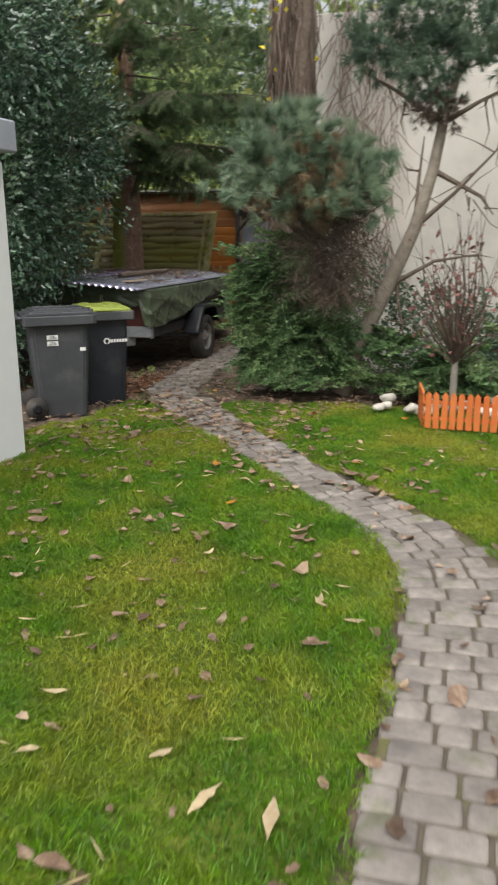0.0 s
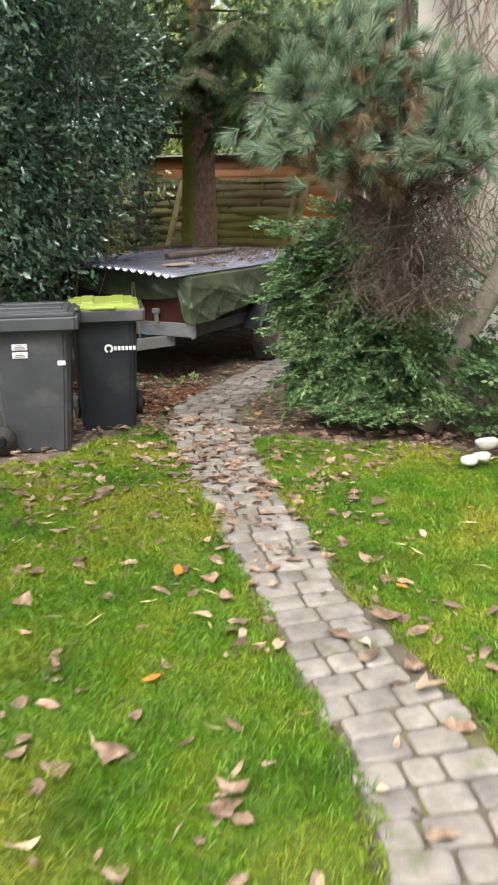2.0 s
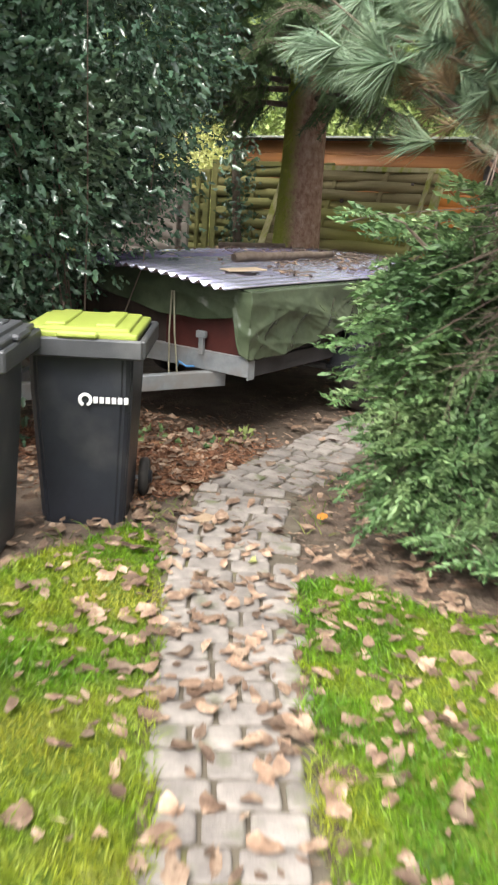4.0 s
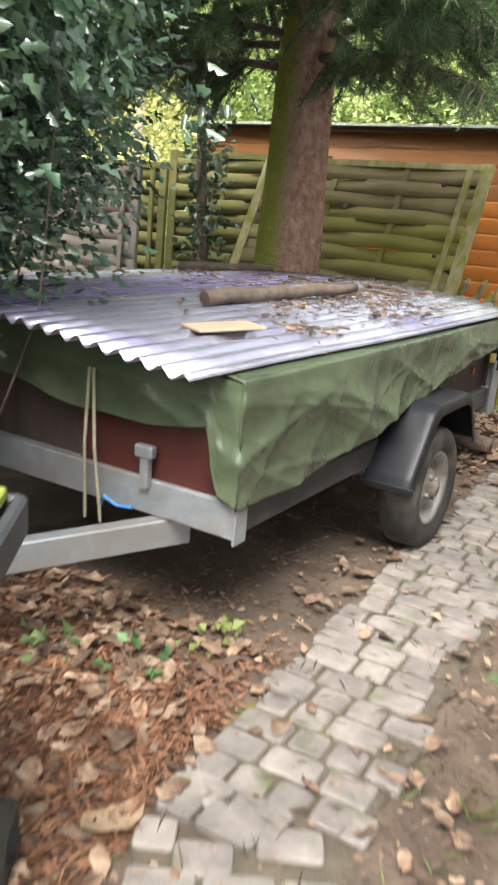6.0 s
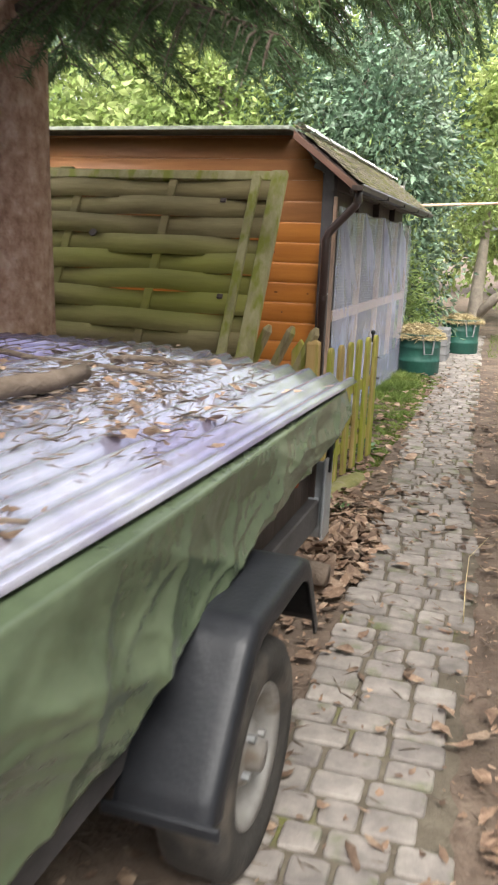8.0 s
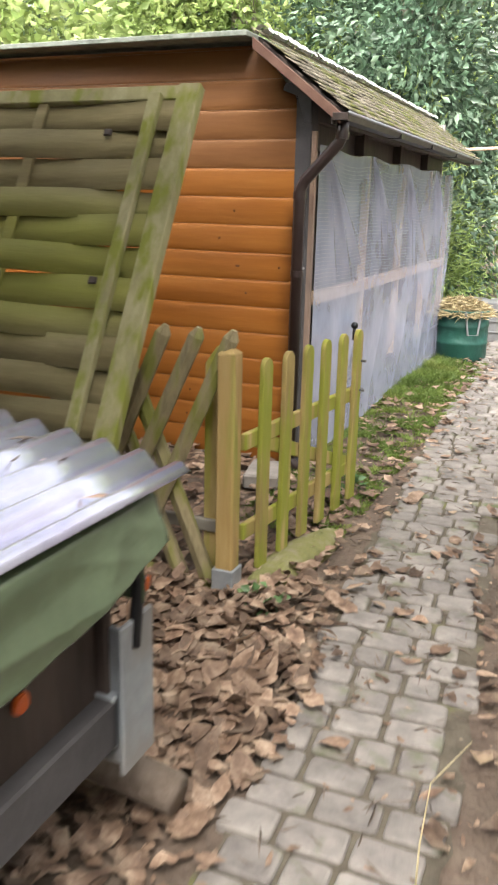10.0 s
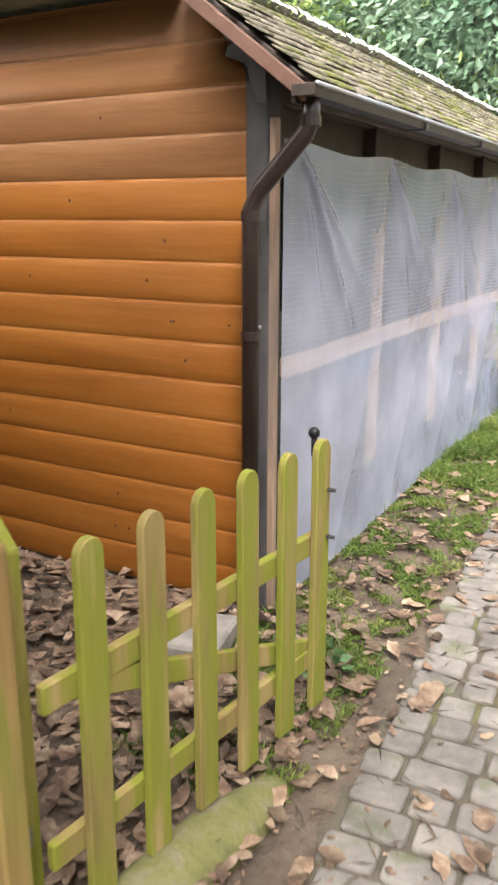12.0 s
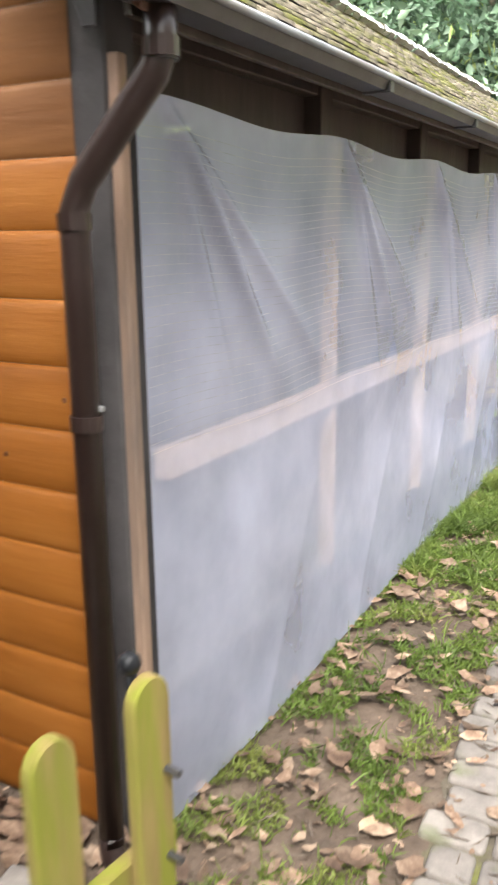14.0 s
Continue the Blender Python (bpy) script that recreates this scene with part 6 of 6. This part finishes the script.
piece("crown", leaf_mesh("crown", P, D, 0.09, 0.06, rng), M_BRIGHT, fork)
shrub("climbing_shrub", (-5.0, 19.2, 0), [(-4.9, 19.3, 0.9, 0.45, 0.4, 0.9), (-5.4, 19.4, 1.4, 0.6, 0.5, 1.2), (-4.7, 20.4, 0.5, 0.4, 0.5, 0.5)], 420, 18, (0.09, 0.02), M_BRIGHT, "willowy green shrub at the shed's far corner", "shrub", 65, 24, 0.01, 0.6, 0.14)
pole = thing("washing_line_pole", (-4.2, 18.6, 1.98), "pale pole reaching out from the shed roof", "pole")
part("pole", tube([(-0.3, -0.1, 0.0), (1.3, 0.6, 0.12)], [0.016, 0.014], 8), M_PALEWOOD, pole)

# far greenery that closes the view
back = thing("far_woods", (-6, 36, 0), "far wall of green trees", "woods", kind="stuff")
rng = np.random.default_rng(70)
blobs = [(rng.uniform(-28, 26), rng.uniform(0, 6) - 0.015 * 0, rng.uniform(1, 10), 3.2, 2.2, 2.6) for k in range(60)]
P, D = lumpy(blobs, 2600, 12, rng, 0.5, 0.5)
tagged(piece("foliage", leaf_mesh("foliage", P[P[:, 2] > 0], D[P[:, 2] > 0], 0.42, 0.26, rng), M_BRIGHT, back), kind="stuff")
side = thing("side_woods", (-24, 8, 0), "far wall of dark trees beside the garden", "woods", kind="stuff")
blobs = [(rng.uniform(-3, 3), rng.uniform(-16, 24), rng.uniform(1, 9), 2.4, 3.0, 2.6) for k in range(50)]
P, D = lumpy(blobs, 2000, 12, rng, 0.5, 0.5)
tagged(piece("foliage", leaf_mesh("foliage", P[P[:, 2] > 0], D[P[:, 2] > 0], 0.42, 0.26, rng), M_LAUREL, side), kind="stuff")

# ---- fallen leaves ----
def litter_density(x, y):
    """How thickly dead leaves lie, from 0 to 1."""
    d = path_distance(x, y)
    r = 0.5 + 0.5 * rough(x, y, 1.4)
    under = ((x < -3.72) & (x > -7.5) & (y > 7.6) & (y < 8.8)) * 0.42
    heap = np.clip(2.6 * np.exp(-(((x + 4.22) / 0.48) ** 2 + ((y - 12.15) / 0.72) ** 2)), 0, 1) * (x < -3.72 + 0.06 * rough(x, y, 5))
    behind = ((x < -4.0) & (x > -6.0) & (y > 11.6) & (y < 14.4)) * 0.6
    verge = ((x < -3.85) & (x > -4.5) & (y > 13.5) & (y < 18.5)) * 0.15
    right = ((x > -3.15) & (x < -2.3) & (y > 7.4) & (y < 20)) * (0.03 + 0.10 * r * r)
    turn = np.exp(-(((x + 2.95) / 0.5) ** 2 + ((y - 6.9) / 0.7) ** 2)) * 0.12
    lane = (d < 0.33) * (y > 5.2) * (0.008 + 0.028 * r * r) + (d < 0.3) * (y > 10.6) * (y < 15) * 0.05 * r
    edge = ((d > 0.2) & (d < 0.5) & (y > 4.6)) * 0.07
    bins = ((x < -3.1) & (x > -4.6) & (y > 5.2) & (y < 7.6)) * 0.2
    lawn = ((y < 7.6) & (y > 1.2)) * (0.02 + 0.19 * np.clip((y - 4.4) / 2.2, 0, 1) * (x < -1.4))
    bed = ((x > -2.5) & (x < 0.6) & (y > 7.3) & (y < 8.4)) * 0.3
    return np.clip(np.maximum.reduce([under, heap, behind, verge, right, turn, lane, edge, bins, lawn, bed]), 0, 1)


def curled_leaf_mesh(name, P, size, rng, up=0.3, slim=None, head=None):
    """Dead leaves, pointed ovals with a midrib, curled lengthwise and across, lying on the ground."""
    n = len(P)
    a0 = rng.uniform(0, 6.283, n) if head is None else np.full(n, radians(head))
    size = size * (rng.uniform(0.4, 1.3, n) if slim is None else np.ones(n))
    us = np.array([-1.0, -0.62, 0.0, 0.55, 1.0])
    ws = np.array([0.22, 0.80, 1.0, 0.78, 0.10])
    asp = rng.uniform(0.32, 0.75, n) if slim is None else np.full(n, slim)
    c1, c2, tw = rng.normal(0.03, 0.13, n), rng.normal(0.10, 0.24, n), rng.normal(0, 0.22, n)
    U = np.repeat(us[None, :, None], 3, 2) * np.ones((n, 1, 1)) + 0.13 * rng.normal(size=(n, 5, 3))
    W = ws[None, :, None] * np.array([-1.0, 0.0, 1.0])[None, None] * asp[:, None, None] * (1 + 0.22 * rng.normal(size=(n, 5, 3)))
    Z = c1[:, None, None] * U ** 2 + c2[:, None, None] * W ** 2 * 1.5 + tw[:, None, None] * U * W + 0.045 * rng.normal(size=(n, 5, 3))
    Z = Z - Z.min((1, 2), keepdims=True)
    T = norm(np.stack([np.cos(a0), np.sin(a0), up * rng.normal(size=n)], -1))
    N = norm(np.stack([up * rng.normal(size=n), up * rng.normal(size=n), np.ones(n)], -1))
    S = norm(np.cross(N, T)); N = np.cross(T, S)
    V = P[:, None, None] + size[:, None, None, None] * (U[..., None] * T[:, None, None] + W[..., None] * S[:, None, None] + Z[..., None] * N[:, None, None])
    b = 15 * np.arange(n)
    F = np.concatenate([np.stack([b + 3 * r + c, b + 3 * r + c + 3, b + 3 * r + c + 4, b + 3 * r + c + 1], -1) for r in range(4) for c in range(2)])
    return fast_mesh(name, V.reshape(-1, 3), F)


rng = np.random.default_rng(80)
n = 170000
X, Y = rng.uniform(-7.5, 1.0, n), rng.uniform(1.2, 20, n)
ok = rng.random(n) < litter_density(X, Y) * 0.8
X, Y = X[ok], Y[ok]
heap = np.exp(-(((X + 4.1) / 0.42) ** 2 + ((Y - 12.1) / 0.55) ** 2))
P = np.stack([X, Y, ground_z(Y) + 0.02 + 0.05 * heap * rng.random(len(X)) + 0.012 * rng.random(len(X))], -1)
tagged(piece("leaf_litter", curled_leaf_mesh("leaf_litter", P, 0.037, rng, 0.15), M_DRY, None, "", True), "brown dead leaves strewn over ground and path", "leaves", kind="stuff")
n = 900
X, Y = rng.normal(-4.12, 0.26, n), rng.normal(12.2, 0.36, n)
ok = (X < -3.66) & (Y > 11.55)
X, Y = X[ok], Y[ok]
P = np.stack([X, Y, ground_z(Y) + 0.04 + 0.06 * np.exp(-(((X + 4.15) / 0.4) ** 2 + ((Y - 12.2) / 0.55) ** 2)) * rng.random(len(X))], -1)
tagged(piece("leaf_heap", curled_leaf_mesh("leaf_heap", P, 0.046, rng, 0.4), M_DRY, None, "", True), "heap of brown dead leaves behind the trailer", "leaves", kind="stuff")
n = 14000
X, Y = rng.uniform(-5.2, -3.5, n), rng.normal(8.05, 0.32, n)
ok = path_distance(X, Y) > 0.28
P = np.stack([X[ok], Y[ok], ground_z(Y[ok]) + 0.012 + 0.012 * rng.random(ok.sum())], -1)
D = norm(np.stack([rng.normal(size=len(P)), rng.normal(size=len(P)), 0.25 * rng.normal(size=len(P))], -1))
tagged(piece("mulch", leaf_mesh("mulch", P, D, 0.045, 0.008, rng), M_MULCH), "reddish-brown bark mulch and needles on the soil", "mulch", kind="stuff")
# crumbs of leaf, bark and twig along the lane and the verges
n = 26000
X, Y = rng.uniform(-4.5, -2.5, n), rng.uniform(7.3, 18.5, n)
w_ = path_distance(X, Y) - half_width(Y)
k = rng.random(n) < np.where(w_ > 0, 0.42, 0.10 + 0.22 * np.exp(-(w_ / 0.06) ** 2)) * (0.5 + 0.5 * rough(X, Y, 2.3))
P = np.stack([X[k], Y[k], ground_z(Y[k]) + np.where(w_[k] > 0, 0.012, 0.022)], -1)
tagged(piece("leaf_crumbs", curled_leaf_mesh("leaf_crumbs", P, 0.013, rng, 0.2), M_DRY, None, "", True), "crumbs of dead leaf and bark on soil and pavers", "leaves", kind="stuff")
n = 2200
X, Y = rng.uniform(-4.4, -2.5, n), rng.uniform(7.3, 18.0, n)
P = np.stack([X, Y, ground_z(Y) + 0.024], -1)
D = norm(np.stack([rng.normal(size=n), rng.normal(size=n), 0.06 * rng.normal(size=n)], -1))
tagged(piece("twig_litter", leaf_mesh("twig_litter", P, D, 0.075, 0.004, rng), M_TWIG), "brown needles and thin twigs on soil and pavers", "litter", kind="stuff")
# leaves and needles lying on the cover
n = 300
X, Y = rng.uniform(-6.0, -3.75, n), rng.uniform(8.6, 11.5, n)
k = (rng.random(n) < 0.14 + 0.8 * (Y > 10.1) * (X < -4.0))
X, Y = X[k], Y[k]
for cx, cy, sx, sy, m_ in ((-4.0, 9.44, 0.06, 0.09, 26), (-4.25, 9.55, 0.05, 0.06, 8), (-4.42, 9.95, 0.14, 0.35, 70), (-4.1, 10.4, 0.13, 0.25, 60), (-4.5, 10.9, 0.25, 0.3, 60)):
    X, Y = np.append(X, rng.normal(cx, sx, m_)), np.append(Y, rng.normal(cy, sy, m_))
P = np.stack([X, Y, camber(X, Y) + 0.014 + 0.014 * rng.random(len(X))], -1)
tagged(piece("cover_litter", curled_leaf_mesh("cover_litter", P, 0.025, rng, 0.25), M_DRY, None, "", True), "dead leaves lying on the corrugated cover", "leaves", kind="stuff")

# needles, bark crumbs and straw lying about
n = 1500
X, Y = rng.normal(-4.4, 0.34, n), rng.normal(10.5, 0.5, n)
k = (X < -3.85) & (X > -6.0) & (Y < 11.45)
P = np.stack([X[k], Y[k], camber(X[k], Y[k]) + 0.026 + 0.01 * rng.random(k.sum())], -1)
D = norm(np.stack([rng.normal(size=len(P)), rng.normal(size=len(P)), 0.15 * rng.normal(size=len(P))], -1))
tagged(piece("needle_litter", leaf_mesh("needle_litter", P, D, 0.06, 0.0045, rng), M_TWIG), "brown needles and twig bits on the corrugated cover", "litter", kind="stuff")
n = 110
X, Y = rng.uniform(-3.2, -0.3, n), rng.uniform(1.4, 6.5, n)
P = np.stack([X, Y, ground_z(Y) + 0.05], -1)[is_lawn(X, Y)]
D = norm(np.stack([rng.normal(size=len(P)), rng.normal(size=len(P)), 0.1 * rng.normal(size=len(P))], -1))
tagged(piece("lawn_straw", leaf_mesh("lawn_straw", P, D, 0.085, 0.006, rng), M_STRAW), "dry pale stalks lying on the lawn", "straw", kind="stuff")


def single_leaf(x, y, size, m, label, seed, z=None, slim=None, turn=None):
    r = np.random.default_rng(seed)
    me = curled_leaf_mesh("fallen_leaf", np.zeros((1, 3)), size, r, 0.12, slim, turn)
    ob = piece("fallen_leaf", me, m, None, "", True)
    ob.matrix_basis = pose(x, y, (float(ground_z(y)) + (0.04 if y < 7 else 0.025)) if z is None else z, 0, 0, 0 if turn is not None else r.uniform(0, 360))
    return tagged(ob, label, "leaf", "fallen leaves")


SLIM = [(-0.498, 1.806), (-0.695, 1.824), (-0.477, 2.997), (-0.638, 3.115), (-0.892, 1.984), (-1.295, 1.883), (-0.584, 3.705), (-0.649, 3.159), (-1.283, 3.505), (-1.37, 2.202)]
TAN = [(-1.188, 2.367), (-1.401, 2.04), (-0.231, 2.571), (-0.828, 5.352), (-1.476, 4.716), (-1.764, 3.911), (-2.024, 4.75), (-1.253, 4.506), (-1.121, 4.65), (-0.554, 4.087), (-0.48, 4.864), (-0.567, 4.623), (-0.845, 5.341), (-0.925, 5.913), (-2.954, 5.47), (-2.142, 4.085), (-2.596, 4.865), (-1.999, 4.323), (-1.344, 5.085), (-1.986, 7.348), (-0.801, 3.414), (-0.943, 3.989), (-2.808, 8.17), (-3.171, 7.439), (-3.70, 9.028), (-3.928, 8.834), (-3.839, 13.838), (-4.036, 14.728), (-3.783, 14.153), (-3.556, 14.005), (-3.162, 12.197), (-2.85, 10.7), (-3.05, 9.2)]
BROWN = [(-0.824, 2.677), (-1.406, 2.795), (-1.293, 2.945), (-1.188, 2.919), (-0.9, 2.299), (-0.982, 1.49), (-0.398, 1.649), (-1.558, 3.77), (-1.401, 3.664), (-1.309, 3.899), (-0.917, 3.902), (-0.59, 2.774), (-1.87, 3.959), (-2.238, 3.42), (-2.344, 3.736), (-1.541, 2.592), (-2.602, 4.238), (-2.796, 4.43), (-1.314, 5.084), (-1.307, 3.886), (-0.902, 3.842), (-1.406, 3.695), (-1.765, 4.208), (-0.832, 5.027), (-1.576, 3.828), (-1.452, 3.145), (-3.364, 12.696), (-3.888, 14.594)]
ORANGE = [(-1.759, 5.021), (-1.41, 4.275), (-0.85, 5.3), (-0.7, 6.9), (-1.1, 7.2), (-0.8, 6.4), (-1.5, 6.9), (-3.127, 9.896), (-2.765, 7.889), (-4.2, 12.35)]
for i, (x, y) in enumerate(SLIM):
    single_leaf(x, y, 0.066 if i < 2 else 0.046, M_IVORY, "pale slender fallen leaf lying on the lawn", 100 + i, None, 0.26, (96, 68, 35, 135, 60, 45, 105, 100, 20, 10)[i])
for i, (x, y) in enumerate(TAN):
    single_leaf(x, y, 0.030 + 0.009 * (i % 3), M_PALE, "tan fallen leaf lying on the ground", 120 + i)
for i, (x, y) in enumerate(BROWN):
    single_leaf(x, y, 0.032 + 0.009 * (i % 3), M_DRY, "brown curled fallen leaf lying on the ground", 160 + i)
for i, (x, y) in enumerate(ORANGE):
    single_leaf(x, y, 0.044, M_ORANGE_LEAF, "orange fallen leaf lying on the ground", 210 + i)
single_leaf(-3.774, 14.111, 0.075, M_DRY, "large curled tan leaf lying on the pavers", 231)
single_leaf(-3.574, 7.83, 0.085, M_PALE, "large pale maple leaf lying beside the pavers", 232, None, 0.8)
single_leaf(-2.703, 7.203, 0.05, M_LIMELEAF, "yellow-green fallen leaf lying on the pavers", 233)
for i, (x, y, z) in enumerate([(-5.0, 9.3, 1.04), (-4.75, 9.2, 1.035), (-4.3, 9.9, 1.0), (-4.2, 9.4, 0.99)]):
    single_leaf(x, y, 0.06, M_PALE, "tan leaf lying on the corrugated cover", 190 + i, z)
for i, (x, y) in enumerate([(-3.87, 8.7), (-3.96, 8.39), (-4.25, 8.3), (-4.05, 12.75), (-4.1, 14.1)]):
    shrub("ground_plant", (x, y, float(ground_z(y))), [(x, y, float(ground_z(y)) + 0.05, 0.08, 0.08, 0.05)], 8, 3, (0.05, 0.038), M_BRIGHT if i == 0 else M_YEW, "small green plant growing in the soil", "plant", 200 + i, 6, 0.003, 0.5, 0.015)

# ---- pavers, last ----
def paver_mesh(l, w, h=0.05):
    """A paver with rounded corners and a worn upper edge."""
    V, F = [], []
    c = 0.016
    plan = []
    for sx, sy in ((1, 1), (-1, 1), (-1, -1), (1, -1)):
        q = [(l / 2 - c, w / 2), (l / 2 - c * 0.3, w / 2 - c * 0.3), (l / 2, w / 2 - c)]
        if sx * sy > 0:
            q = q[::-1]
        plan += [(sx * x, sy * y) for x, y in q]
    n = len(plan)
    for z, k in ((-h / 2, 0.0), (h / 2 - 0.008, 0.0), (h / 2 - 0.002, 0.004), (h / 2, 0.011)):
        V += [(x - math.copysign(k, x), y - math.copysign(k, y), z) for x, y in plan]
    F = [(r * n + i, r * n + (i + 1) % n, (r + 1) * n + (i + 1) % n, (r + 1) * n + i) for r in range(3) for i in range(n)]
    me = bpy.data.meshes.new("paver")
    me.from_pydata(V, [], F + [tuple(range(3 * n, 4 * n))])
    me.materials.append(M_PAVER)
    return me


ROW = 0.119
PAVERS = {(k, v): paver_mesh((0.108, 0.145, 0.168)[k] - 0.003 * v, 0.107 - 0.002 * v) for k in range(3) for v in range(2)}
LENS_ = (0.120, 0.157, 0.181)
path_ob = thing("paved_path", (0, 0, 0), "garden path of worn grey concrete pavers", "path", kind="structure")
rp = random.Random(9)
rest_v, rest_f = [], []
laid = []
def ribbon(line):
    L = smooth_line(line, 0.06)
    width = 2 * half_width(L[:, 1])[:, None] - 0.01
    d = np.gradient(L, axis=0)
    d /= np.linalg.norm(d, axis=1, keepdims=True)
    s = np.stack([-d[:, 1], d[:, 0]], -1)
    e = 0.02 * rough(L[:, 0], L[:, 1], 6)[:, None]
    A, B = L + s * (width / 2 + e), L - s * (width / 2 - e)
    V = np.stack([A, L, B], 1).reshape(-1, 2)
    V = np.concatenate([V, (ground_z(V[:, 1]) + np.tile([0.002, 0.007, 0.002], len(L)))[:, None]], 1)
    a = 3 * np.arange(len(L) - 1)
    F = np.concatenate([np.stack([a, a + 1, a + 4, a + 3], -1), np.stack([a + 1, a + 2, a + 5, a + 4], -1)])
    piece("joint_sand", fast_mesh("joint_sand", V, F), M_JOINT, path_ob, "sandy joints with moss", True)


ribbon(BEND)
ribbon(LANE)


def lay(line, single):
    L = smooth_line(line, ROW)
    for i in range(len(L)):
        c = L[i]
        width = 2 * float(half_width(c[1]))
        d = L[min(i + 1, len(L) - 1)] - L[max(i - 1, 0)]
        ang = math.atan2(d[1], d[0]) - math.pi / 2
        s = -width / 2 + rp.uniform(-0.03, 0.03)
        end = width / 2 + 0.03
        while s + LENS_[0] <= end:
            k = rp.choice((0, 0, 1, 2, 2))
            while s + LENS_[k] > end:
                k -= 1
            l = LENS_[k]
            m = s + l / 2
            x, y = c[0] + m * math.cos(ang), c[1] + m * math.sin(ang)
            if any((x - q[0]) ** 2 + (y - q[1]) ** 2 < 0.118 ** 2 for q in laid):
                s += l
                continue
            if 7.2 < y < 8.6 and line is BEND:
                laid.append((x, y))
            z = float(ground_z(y)) - 0.006 + rp.uniform(-0.0015, 0.0015)
            tilt = pose(x, y, z, rp.uniform(-0.4, 0.4), rp.uniform(-0.4, 0.4), math.degrees(ang) + rp.uniform(-1.2, 1.2))
            if single(x, y):
                ob = hang(new("paver", PAVERS[(k, rp.randrange(2))]), path_ob)
                ob.matrix_basis = tilt
            elif y > 0.6:
                me = PAVERS[(k, rp.randrange(2))]
                b = len(rest_v)
                rest_v.extend(tuple(tilt @ v.co) for v in me.vertices)
                n = len(me.vertices) // 4
                for f in me.polygons:
                    if len(f.vertices) == 4:
                        rest_f.append(tuple(b + q for q in f.vertices))
                top = 3 * n
                for q in range(1, n // 2):
                    rest_f.append((b + top + q - 1, b + top + q, b + top + n - 1 - q, b + top + n - q))
            s += l


lay(BEND, lambda x, y: 6.6 < y)
lay(LANE, lambda x, y: y < 14.2)
tagged(piece("pavers", fast_mesh("pavers", rest_v, rest_f), M_PAVER_REST, path_ob), "worn grey concrete pavers", kind="stuff")
